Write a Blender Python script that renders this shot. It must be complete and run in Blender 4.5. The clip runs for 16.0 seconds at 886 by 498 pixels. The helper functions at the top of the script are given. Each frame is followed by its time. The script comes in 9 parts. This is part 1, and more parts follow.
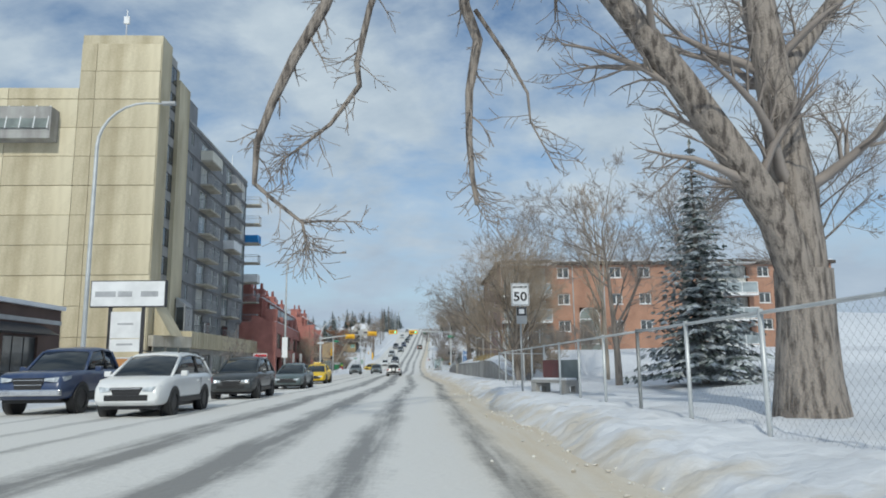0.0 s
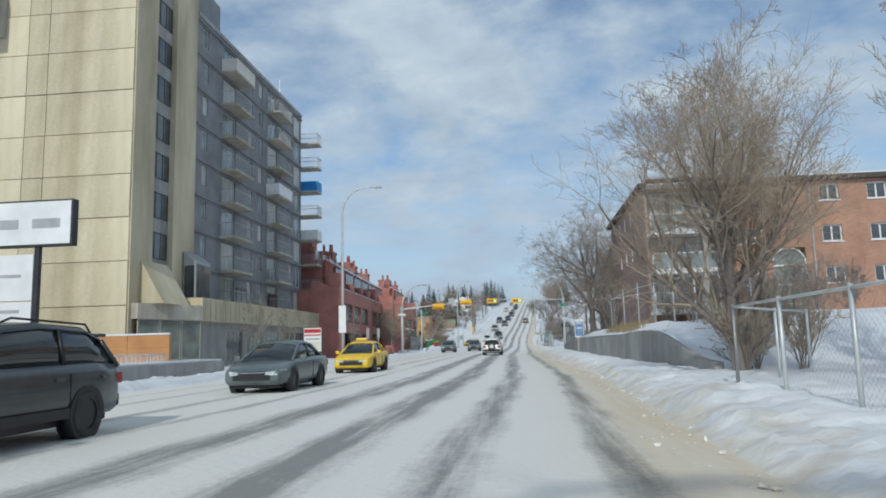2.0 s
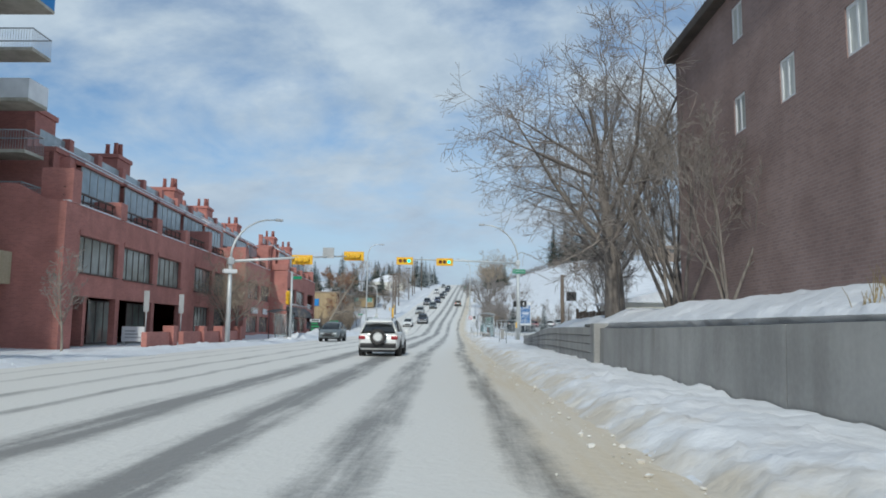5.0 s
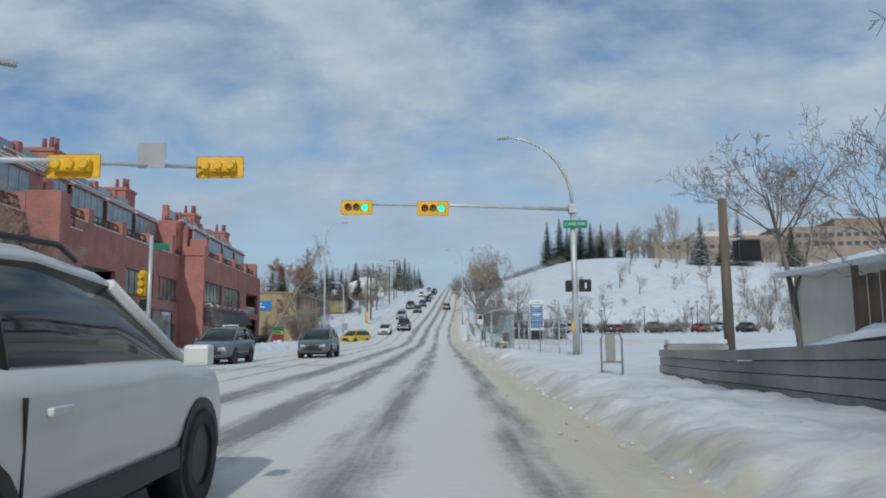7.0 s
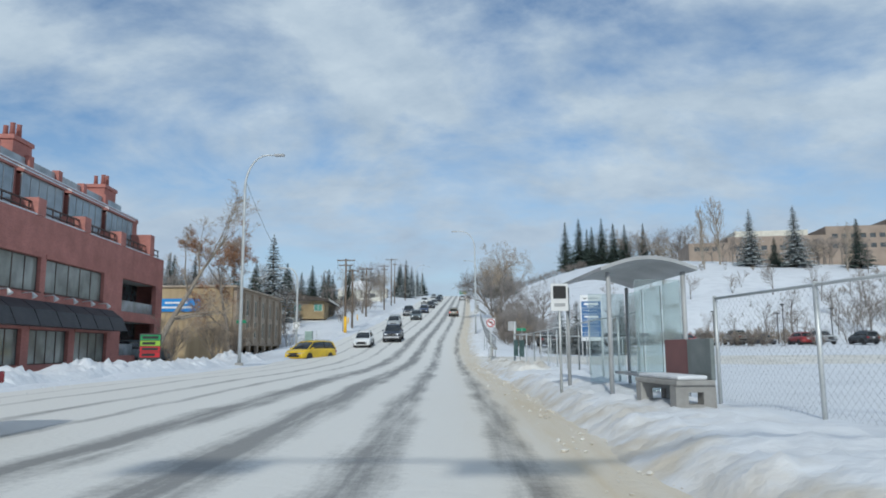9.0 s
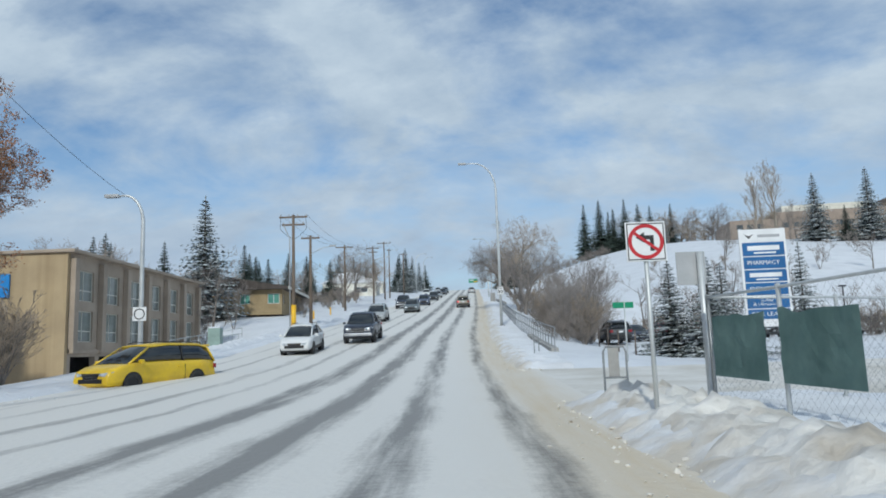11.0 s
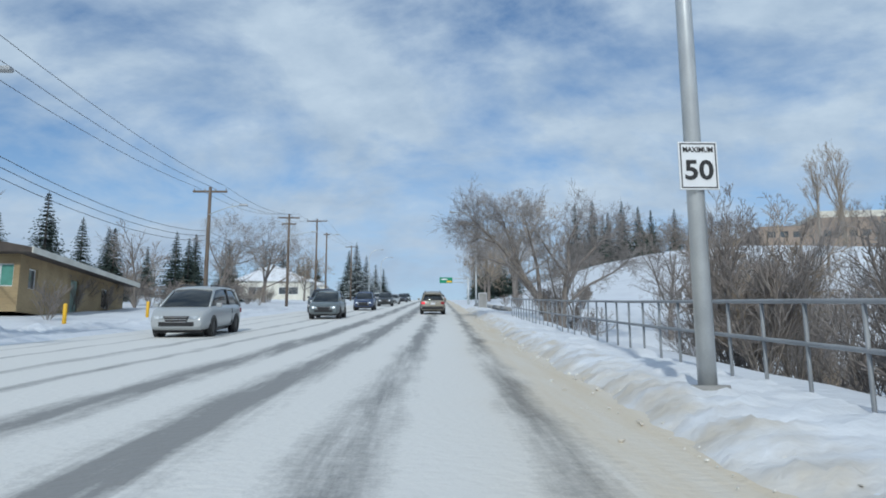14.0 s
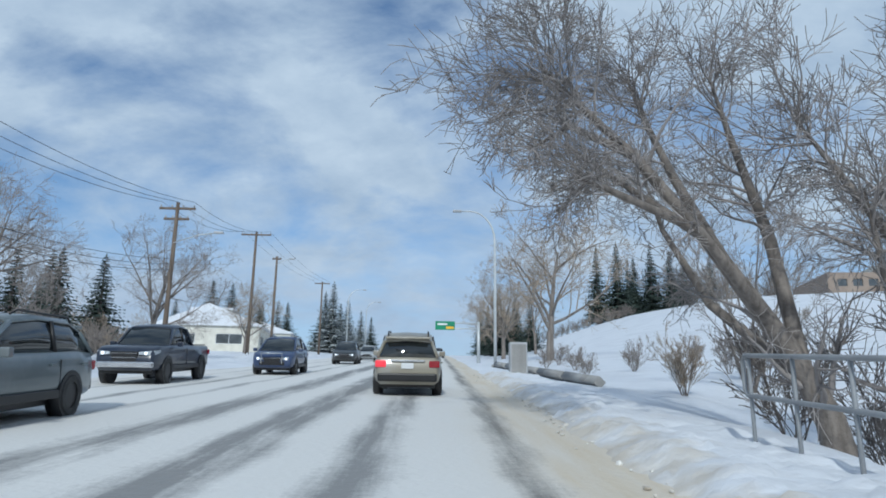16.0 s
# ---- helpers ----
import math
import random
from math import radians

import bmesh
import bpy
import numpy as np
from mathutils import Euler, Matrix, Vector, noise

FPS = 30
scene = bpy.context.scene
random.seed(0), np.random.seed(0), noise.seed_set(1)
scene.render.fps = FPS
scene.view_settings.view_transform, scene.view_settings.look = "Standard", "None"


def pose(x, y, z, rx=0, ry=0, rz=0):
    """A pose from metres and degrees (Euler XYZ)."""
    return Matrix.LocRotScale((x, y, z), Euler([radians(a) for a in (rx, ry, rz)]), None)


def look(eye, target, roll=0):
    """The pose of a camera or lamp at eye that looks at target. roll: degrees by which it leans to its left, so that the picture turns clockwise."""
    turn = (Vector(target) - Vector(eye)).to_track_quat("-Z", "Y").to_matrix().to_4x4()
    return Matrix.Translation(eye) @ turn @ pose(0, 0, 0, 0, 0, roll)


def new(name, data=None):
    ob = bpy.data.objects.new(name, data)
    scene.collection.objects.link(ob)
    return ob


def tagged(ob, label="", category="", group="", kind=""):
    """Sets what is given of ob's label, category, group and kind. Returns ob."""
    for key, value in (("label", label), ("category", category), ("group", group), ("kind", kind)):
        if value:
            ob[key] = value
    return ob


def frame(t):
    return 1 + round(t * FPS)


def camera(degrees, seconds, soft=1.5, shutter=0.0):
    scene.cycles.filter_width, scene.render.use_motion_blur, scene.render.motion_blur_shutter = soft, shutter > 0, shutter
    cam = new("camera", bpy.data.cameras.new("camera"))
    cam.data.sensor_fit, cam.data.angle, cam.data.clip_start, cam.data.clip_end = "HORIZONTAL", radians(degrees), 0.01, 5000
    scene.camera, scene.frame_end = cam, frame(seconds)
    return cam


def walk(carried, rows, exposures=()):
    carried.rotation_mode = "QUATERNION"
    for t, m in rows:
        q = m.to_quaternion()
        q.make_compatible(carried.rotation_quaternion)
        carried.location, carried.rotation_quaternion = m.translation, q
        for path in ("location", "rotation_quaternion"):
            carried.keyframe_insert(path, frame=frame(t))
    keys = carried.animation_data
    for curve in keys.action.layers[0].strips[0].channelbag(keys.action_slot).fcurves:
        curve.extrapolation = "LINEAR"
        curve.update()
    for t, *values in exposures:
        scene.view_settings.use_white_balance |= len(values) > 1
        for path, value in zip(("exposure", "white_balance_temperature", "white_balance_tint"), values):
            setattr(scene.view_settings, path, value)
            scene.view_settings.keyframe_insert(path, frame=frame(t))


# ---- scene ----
cam = camera(64, 16.0, soft=1.8)
PATH = [
    (0.0, look((-0.00, 0.00, 1.25), (0.732, 19.719, 4.511), -0.70)),
    (0.5, look((-0.02, 5.53, 1.28), (-0.102, 25.322, 4.182), 0.07)),
    (1.0, look((-0.04, 11.04, 1.29), (-1.246, 30.814, 4.009), 0.03)),
    (1.5, look((-0.01, 16.58, 1.29), (-2.025, 36.304, 3.908), -0.84)),
    (2.0, look((0.07, 22.24, 1.30), (-2.103, 41.948, 3.947), -1.49)),
    (2.5, look((0.18, 28.06, 1.30), (-1.567, 47.791, 4.075), -1.18)),
    (3.0, look((0.30, 34.25, 1.30), (-0.797, 54.015, 4.128), 0.00)),
    (3.5, look((0.45, 40.69, 1.31), (-0.165, 60.505, 3.966), 0.70)),
    (4.0, look((0.53, 47.28, 1.32), (0.075, 67.120, 3.799), 0.79)),
    (4.5, look((0.47, 54.00, 1.32), (0.020, 73.859, 3.666), 0.82)),
    (5.0, look((0.32, 60.82, 1.34), (-0.067, 80.690, 3.550), 0.60)),
    (5.5, look((0.14, 67.81, 1.34), (-0.265, 87.684, 3.546), 0.40)),
    (6.0, look((-0.05, 75.05, 1.31), (-0.361, 94.917, 3.572), 0.14)),
    (6.5, look((-0.22, 82.57, 1.29), (-0.369, 102.429, 3.635), -0.09)),
    (7.0, look((-0.35, 90.40, 1.27), (-0.307, 110.254, 3.699), -0.39)),
    (7.5, look((-0.39, 98.59, 1.26), (-0.185, 118.430, 3.755), -0.80)),
    (8.0, look((-0.32, 107.16, 1.28), (-0.015, 126.995, 3.806), -0.91)),
    (8.5, look((-0.18, 115.74, 1.29), (-0.068, 135.565, 3.928), -0.63)),
    (9.0, look((-0.10, 124.35, 1.30), (-0.258, 144.158, 4.093), -0.31)),
    (9.5, look((-0.09, 132.99, 1.32), (-0.505, 152.763, 4.264), -0.28)),
    (10.0, look((-0.13, 141.60, 1.37), (-0.702, 161.365, 4.401), -0.77)),
    (10.5, look((-0.21, 150.19, 1.42), (-0.753, 169.951, 4.431), -1.71)),
    (11.0, look((-0.30, 158.69, 1.43), (-0.595, 178.489, 4.265), -1.96)),
    (11.5, look((-0.32, 166.88, 1.43), (-0.214, 186.687, 4.188), -1.36)),
    (12.0, look((-0.32, 174.89, 1.54), (0.329, 194.675, 4.363), -1.28)),
    (12.5, look((-0.33, 182.77, 1.81), (0.578, 202.540, 4.670), -0.53)),
    (13.0, look((-0.36, 190.56, 2.23), (0.440, 210.323, 5.172), 0.30)),
    (13.5, look((-0.37, 198.13, 2.78), (0.279, 217.881, 5.846), 0.04)),
    (14.0, look((-0.22, 205.73, 3.45), (0.446, 225.443, 6.737), -0.22)),
    (14.5, look((0.02, 213.72, 4.19), (0.688, 233.385, 7.763), -0.65)),
    (15.0, look((0.34, 222.00, 4.94), (1.012, 241.598, 8.867), -0.40)),
    (15.5, look((0.68, 230.34, 5.73), (1.375, 249.843, 10.116), 0.32)),
    (16.0, look((1.05, 238.75, 6.57), (1.693, 258.156, 11.366), 0.81)),
]
walk(cam, PATH, exposures=((0.0, 0.0, 6150, 4), (1.0, 0.0, 6050, 4), (3.5, 0.05, 6050, 4), (5.0, 0.05, 6020, 4), (7.4, -0.25, 5950, 4), (8.1, -0.25, 5950, 4), (8.6, 0.0, 5950, 4), (13.0, 0.0, 5800, 4), (16.0, 0.0, 5620, 4)))

# ---- light ----
SUN_EL, SUN_AZ = radians(35), radians(188)
world = bpy.data.worlds.new("sky")
scene.world = world
world.use_nodes = True
wt = world.node_tree
wt.nodes.clear()


def wnode(kind, **kw):
    n = wt.nodes.new(kind)
    for k, v in kw.items():
        n.inputs[k].default_value = v
    return n


w_out = wnode("ShaderNodeOutputWorld")
w_bg = wnode("ShaderNodeBackground", Strength=0.108)
w_sky = wnode("ShaderNodeTexSky")
w_sky.sky_type = "NISHITA"
w_sky.sun_disc = False
w_sky.sun_elevation, w_sky.sun_rotation = SUN_EL, SUN_AZ
w_sky.air_density, w_sky.dust_density, w_sky.ozone_density = 1.0, 0.6, 2.0
# broken cloud layer: the view direction is projected on a flat layer
w_co = wnode("ShaderNodeTexCoord")
w_sep = wnode("ShaderNodeSeparateXYZ")
w_add = wnode("ShaderNodeMath"); w_add.operation = "ADD"; w_add.inputs[1].default_value = 0.42
w_dx = wnode("ShaderNodeMath"); w_dx.operation = "DIVIDE"
w_dy = wnode("ShaderNodeMath"); w_dy.operation = "DIVIDE"
w_cmb = wnode("ShaderNodeCombineXYZ")
w_map = wnode("ShaderNodeMapping")
w_map.inputs["Location"].default_value = (3.3, 1.7, 0)
w_map.inputs["Rotation"].default_value = (0, 0, 0.5)
w_map.inputs["Scale"].default_value = (1.0, 1.35, 1)
w_n1 = wnode("ShaderNodeTexNoise", Scale=2.3, Detail=9.0, Roughness=0.58, Distortion=0.25)
w_rmp = wnode("ShaderNodeValToRGB")
w_rmp.color_ramp.elements[0].position, w_rmp.color_ramp.elements[1].position = 0.36, 0.56
w_n2 = wnode("ShaderNodeTexNoise", Scale=5.5, Detail=6.0, Roughness=0.6)
w_shade = wnode("ShaderNodeValToRGB")
w_shade.color_ramp.elements[0].position, w_shade.color_ramp.elements[1].position = 0.3, 0.75
w_shade.color_ramp.elements[0].color = (3.7, 4.35, 5.2, 1)
w_shade.color_ramp.elements[1].color = (5.75, 6.2, 6.65, 1)
w_mix = wnode("ShaderNodeMixRGB")
# pale haze that thickens towards the skyline
w_low = wnode("ShaderNodeMapRange")
w_low.interpolation_type = "SMOOTHSTEP"
for key, val in (("From Min", -0.02), ("From Max", 0.30), ("To Min", 0.85), ("To Max", 0.0)):
    w_low.inputs[key].default_value = val
w_haze = wnode("ShaderNodeMixRGB")
w_haze.inputs["Color2"].default_value = (3.75, 4.35, 5.35, 1)
for a, b in ((w_co.outputs["Generated"], w_sep.inputs[0]), (w_sep.outputs["Z"], w_add.inputs[0]),
             (w_sep.outputs["X"], w_dx.inputs[0]), (w_add.outputs[0], w_dx.inputs[1]),
             (w_sep.outputs["Y"], w_dy.inputs[0]), (w_add.outputs[0], w_dy.inputs[1]),
             (w_dx.outputs[0], w_cmb.inputs["X"]), (w_dy.outputs[0], w_cmb.inputs["Y"]),
             (w_cmb.outputs[0], w_map.inputs["Vector"]), (w_map.outputs[0], w_n1.inputs["Vector"]), (w_map.outputs[0], w_n2.inputs["Vector"]),
             (w_n1.outputs["Fac"], w_rmp.inputs["Fac"]), (w_n2.outputs["Fac"], w_shade.inputs["Fac"]),
             (w_rmp.outputs["Color"], w_mix.inputs["Fac"]), (w_sky.outputs["Color"], w_mix.inputs["Color1"]),
             (w_shade.outputs["Color"], w_mix.inputs["Color2"]), (w_sep.outputs["Z"], w_low.inputs["Value"]), (w_low.outputs[0], w_haze.inputs["Fac"]),
             (w_mix.outputs["Color"], w_haze.inputs["Color1"]), (w_haze.outputs["Color"], w_bg.inputs["Color"]),
             (w_bg.outputs[0], w_out.inputs["Surface"])):
    wt.links.new(a, b)
sun = new("sun", bpy.data.lights.new("sun", "SUN"))
sun.data.energy, sun.data.angle, sun.data.color = 2.25, radians(1.5), (1.0, 0.93, 0.82)
_d = Vector((math.sin(SUN_AZ) * math.cos(SUN_EL), math.cos(SUN_AZ) * math.cos(SUN_EL), math.sin(SUN_EL)))
sun.matrix_world = look(_d * 100, (0, 0, 0))

# ---- materials ----


def mat(name, col, col2=None, rough=0.7, scale=2.0, bump=0.15, metal=0.0, fine=40.0, spread=(0.35, 0.65), rand=0.0, stretch=(1, 1, 1)):
    """A surface with a large and a fine variation between two colours, and a fine relief."""
    m = bpy.data.materials.new(name)
    m.use_nodes = True
    nt = m.node_tree
    b = nt.nodes["Principled BSDF"]
    b.inputs["Roughness"].default_value = rough
    b.inputs["Metallic"].default_value = metal
    if col2 is None:
        col2 = tuple(c * 0.78 for c in col)
    co = nt.nodes.new("ShaderNodeTexCoord")
    mp = nt.nodes.new("ShaderNodeMapping")
    mp.inputs["Scale"].default_value = stretch
    n1 = nt.nodes.new("ShaderNodeTexNoise")
    n1.inputs["Scale"].default_value, n1.inputs["Detail"].default_value = scale, 6
    n2 = nt.nodes.new("ShaderNodeTexNoise")
    n2.inputs["Scale"].default_value, n2.inputs["Detail"].default_value = fine, 3
    mx = nt.nodes.new("ShaderNodeMath")
    mx.operation = "MULTIPLY_ADD"
    mx.inputs[1].default_value = 0.25
    rp = nt.nodes.new("ShaderNodeValToRGB")
    e = rp.color_ramp.elements
    e[0].position, e[1].position = spread[0] + 0.12, spread[1] + 0.12
    e[0].color, e[1].color = (*col2, 1), (*col, 1)
    bp = nt.nodes.new("ShaderNodeBump")
    bp.inputs["Strength"].default_value, bp.inputs["Distance"].default_value = bump, 0.02
    L = nt.links.new
    L(co.outputs["Object"], mp.inputs["Vector"])
    L(mp.outputs[0], n1.inputs["Vector"])
    L(co.outputs["Object"], n2.inputs["Vector"])
    L(n2.outputs["Fac"], mx.inputs[0])
    L(n1.outputs["Fac"], mx.inputs[2])
    L(mx.outputs[0], rp.inputs["Fac"])
    last = rp.outputs["Color"]
    if rand:
        oi = nt.nodes.new("ShaderNodeObjectInfo")
        hs = nt.nodes.new("ShaderNodeHueSaturation")
        ma = nt.nodes.new("ShaderNodeMath")
        ma.operation = "MULTIPLY_ADD"
        ma.inputs[1].default_value, ma.inputs[2].default_value = rand, 1 - rand / 2
        L(oi.outputs["Random"], ma.inputs[0])
        L(ma.outputs[0], hs.inputs["Value"])
        L(last, hs.inputs["Color"])
        last = hs.outputs["Color"]
    L(last, b.inputs["Base Color"])
    L(n2.outputs["Fac"], bp.inputs["Height"])
    L(bp.outputs[0], b.inputs["Normal"])
    return m


def snow_mat(name, col, dirty, amount, scale=0.35, bump=0.5):
    m = mat(name, col, dirty, rough=0.55, scale=scale, bump=bump, fine=3.5, spread=(amount - 0.18, amount + 0.14))
    b = m.node_tree.nodes["Principled BSDF"]
    for n in m.node_tree.nodes:
        if n.type == "BUMP":
            n.inputs["Distance"].default_value = 0.12
    b.inputs["Subsurface Weight"].default_value = 0.0
    return m


def glass_mat(name, col, rough=0.06):
    m = mat(name, col, tuple(c * 0.6 for c in col), rough=rough, scale=0.6, bump=0.01, fine=1.2)
    m.node_tree.nodes["Principled BSDF"].inputs["Specular IOR Level"].default_value = 0.9
    return m


M_SNOW = snow_mat("snow", (0.71, 0.73, 0.765), (0.60, 0.62, 0.655), 0.42)
M_SNOW_DIRTY = snow_mat("snow_sandy", (0.74, 0.72, 0.68), (0.46, 0.41, 0.34), 0.46, scale=0.9)
M_CONC = mat("concrete_cream", (0.64, 0.575, 0.42), (0.43, 0.375, 0.26), rough=0.9, scale=0.30, bump=0.3, fine=9, stretch=(1, 1, 0.35), rand=0.12)
M_CONC_GREY = mat("concrete_grey", (0.40, 0.395, 0.38), (0.29, 0.285, 0.275), rough=0.9, scale=0.5, bump=0.3, fine=12, rand=0.15)
M_CONC_PALE = mat("concrete_pale", (0.52, 0.49, 0.42), (0.40, 0.37, 0.31), rough=0.9, scale=0.7, fine=12)
M_BLOCK = mat("dark_grey_block", (0.27, 0.275, 0.285), (0.20, 0.205, 0.213), rough=0.9, scale=0.6, fine=14)
M_BRICK = mat("red_brick", (0.46, 0.195, 0.162), (0.365, 0.152, 0.126), rough=0.88, scale=0.8, fine=16)
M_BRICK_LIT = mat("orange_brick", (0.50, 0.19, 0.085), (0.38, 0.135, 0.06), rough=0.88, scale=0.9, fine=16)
M_BRICK_R = mat("rust_brick", (0.42, 0.235, 0.16), (0.335, 0.185, 0.125), rough=0.88, scale=0.8, fine=18)
# the rust brick again, with the flank's shade put into its colour
M_BRICK_SHADE = mat("shaded_brick", (0.33, 0.235, 0.21), (0.26, 0.18, 0.16), rough=0.9, scale=0.8, fine=18)
M_TAN = mat("tan_stucco", (0.48, 0.37, 0.22), (0.38, 0.29, 0.175), rough=0.9, scale=0.4, fine=14)
M_TANW = mat("beige_precast", (0.42, 0.345, 0.27), (0.33, 0.27, 0.21), rough=0.9, scale=0.6, fine=14)
M_BROWN = mat("dark_brown_cladding", (0.10, 0.065, 0.055), (0.07, 0.045, 0.04), rough=0.8, scale=0.7)
M_YELLOWBR = mat("yellow_brick", (0.36, 0.27, 0.15), (0.28, 0.205, 0.11), rough=0.9, scale=0.8, fine=20)
M_WHITE = mat("white_paint", (0.78, 0.79, 0.80), (0.66, 0.67, 0.68), rough=0.5, scale=1.2, bump=0.05)
M_CREAMW = mat("cream_siding", (0.70, 0.68, 0.60), (0.58, 0.56, 0.49), rough=0.7, scale=1.0)
M_DKROOF = mat("dark_shingles", (0.09, 0.075, 0.065), (0.06, 0.05, 0.045), rough=0.95, scale=2)
M_GLASS = glass_mat("window_glass", (0.09, 0.10, 0.105))
M_GLASS_G = glass_mat("greenish_glass", (0.24, 0.27, 0.245), 0.1)
M_SUNROOM = glass_mat("sunroom_glass", (0.30, 0.36, 0.40), 0.05)
M_GLASS_BAL = glass_mat("balustrade_glass", (0.36, 0.41, 0.43), 0.08)
M_CURTAIN = mat("pale_curtain", (0.62, 0.62, 0.58), (0.40, 0.41, 0.39), rough=0.6, scale=2.5, stretch=(3, 3, 0.4), rand=0.4)
M_GALV = mat("galvanised_steel", (0.60, 0.62, 0.62), (0.47, 0.49, 0.50), rough=0.45, metal=0.35, scale=1.5, bump=0.05)
M_STEELP = mat("painted_grey_steel", (0.42, 0.43, 0.44), (0.33, 0.34, 0.35), rough=0.55, scale=1.5, bump=0.05)
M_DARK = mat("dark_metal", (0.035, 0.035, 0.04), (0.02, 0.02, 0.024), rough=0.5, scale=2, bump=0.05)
M_BLACK = mat("black_plastic", (0.016, 0.016, 0.018), rough=0.45, scale=3, bump=0.05)
M_RUBBER = mat("tyre_rubber", (0.028, 0.028, 0.029), (0.06, 0.058, 0.055), rough=0.85, scale=6)
M_YEL = mat("signal_yellow", (0.85, 0.50, 0.02), (0.72, 0.41, 0.015), rough=0.5, scale=2, bump=0.03)
M_TAXI = mat("taxi_yellow", (0.80, 0.55, 0.02), (0.66, 0.44, 0.03), rough=0.3, scale=2.5, bump=0.02)
M_GREEN = mat("sign_green", (0.01, 0.24, 0.12), (0.008, 0.19, 0.09), rough=0.4, scale=1, bump=0.02)
M_BLUE = mat("sign_blue", (0.02, 0.12, 0.32), (0.018, 0.10, 0.26), rough=0.4, scale=1, bump=0.02)
M_BLUEB = mat("bright_blue", (0.02, 0.24, 0.60), (0.02, 0.20, 0.52), rough=0.5, scale=1.2, bump=0.02)
M_RED = mat("sign_red", (0.52, 0.02, 0.03), rough=0.4, scale=1, bump=0.02)
M_ORANGE = mat("orange_boarding", (0.52, 0.26, 0.10), (0.42, 0.20, 0.08), rough=0.7, scale=0.8)
M_WOOD = mat("weathered_wood", (0.16, 0.12, 0.09), (0.10, 0.075, 0.055), rough=0.9, scale=1.2, stretch=(4, 4, 0.5), rand=0.2)
M_POLE = mat("utility_pole_wood", (0.19, 0.15, 0.115), (0.12, 0.09, 0.07), rough=0.9, scale=1.5, stretch=(6, 6, 0.5))
M_BARK = mat("grey_bark", (0.25, 0.22, 0.195), (0.14, 0.122, 0.108), rough=0.95, scale=3, bump=0.8, fine=18, stretch=(3, 3, 0.6))
M_BARK_LT = mat("pale_bark", (0.34, 0.30, 0.25), (0.20, 0.17, 0.14), rough=0.95, scale=3, bump=0.6, fine=18, stretch=(3, 3, 0.6))
M_BARK_PALE = mat("ash_grey_bark", (0.50, 0.47, 0.43), (0.34, 0.31, 0.28), rough=0.95, scale=3, bump=0.5, fine=18, stretch=(3, 3, 0.6))
M_BARK_OLD = mat("furrowed_bark", (0.32, 0.28, 0.245), (0.10, 0.085, 0.075), rough=0.95, scale=2.2, bump=1.0, fine=30, spread=(0.36, 0.56), stretch=(4.5, 4.5, 0.9))
_nt = M_BARK_OLD.node_tree
_bump = next(n for n in _nt.nodes if n.type == "BUMP")
_bump.inputs["Distance"].default_value = 0.10
_nt.links.new(next(n for n in _nt.nodes if n.type == "MATH").outputs[0], _bump.inputs["Height"])
M_TWIG = mat("brown_twigs", (0.33, 0.29, 0.26), (0.235, 0.205, 0.185), rough=0.95, scale=0.8)
M_WOOD_DK = mat("dark_fence_wood", (0.16, 0.13, 0.11), (0.09, 0.075, 0.065), rough=0.9, scale=3, bump=0.4, stretch=(3, 3, 0.5))
M_TWIG_TAN = mat("tan_twigs", (0.42, 0.345, 0.265), (0.30, 0.245, 0.19), rough=0.95, scale=0.8)
M_TWIG_DK = mat("grey_twigs", (0.36, 0.33, 0.315), (0.25, 0.228, 0.215), rough=0.95, scale=0.8)
M_DRYLEAF = mat("dry_leaves", (0.40, 0.20, 0.10), (0.24, 0.115, 0.06), rough=0.9, scale=1.5)
M_NEEDLE = mat("spruce_needles", (0.075, 0.105, 0.085), (0.045, 0.066, 0.056), rough=0.9, scale=1.5)
M_NEEDLE_SN = mat("frosted_needles", (0.50, 0.53, 0.55), (0.06, 0.085, 0.07), rough=0.9, scale=2.6, spread=(0.40, 0.58))


def brickwork(m, k=0.62):
    """Lays fine courses with pale joints over a wall material."""
    nt = m.node_tree
    b = nt.nodes["Principled BSDF"]
    co = nt.nodes.new("ShaderNodeTexCoord")
    sp = nt.nodes.new("ShaderNodeSeparateXYZ")
    ad = nt.nodes.new("ShaderNodeMath")
    cb = nt.nodes.new("ShaderNodeCombineXYZ")
    bt = nt.nodes.new("ShaderNodeTexBrick")
    for key, val in (("Scale", 1.0), ("Brick Width", 0.23), ("Row Height", 0.078), ("Mortar Size", 0.009), ("Mortar Smooth", 0.3), ("Bias", 0.0)):
        bt.inputs[key].default_value = val
    bt.inputs["Color1"].default_value, bt.inputs["Color2"].default_value = (1.12, 1.1, 1.08, 1), (0.80, 0.80, 0.82, 1)
    bt.inputs["Mortar"].default_value = (1.15, 1.35, 1.5, 1)
    mx = nt.nodes.new("ShaderNodeMixRGB")
    mx.blend_type = "MULTIPLY"
    mx.inputs["Fac"].default_value = k
    L = nt.links.new
    L(co.outputs["Object"], sp.inputs[0])
    L(sp.outputs["X"], ad.inputs[0]); L(sp.outputs["Y"], ad.inputs[1])
    L(ad.outputs[0], cb.inputs["X"]); L(sp.outputs["Z"], cb.inputs["Y"])
    L(cb.outputs[0], bt.inputs["Vector"])
    L(b.inputs["Base Color"].links[0].from_socket, mx.inputs["Color1"])
    L(bt.outputs["Color"], mx.inputs["Color2"])
    L(mx.outputs[0], b.inputs["Base Color"])


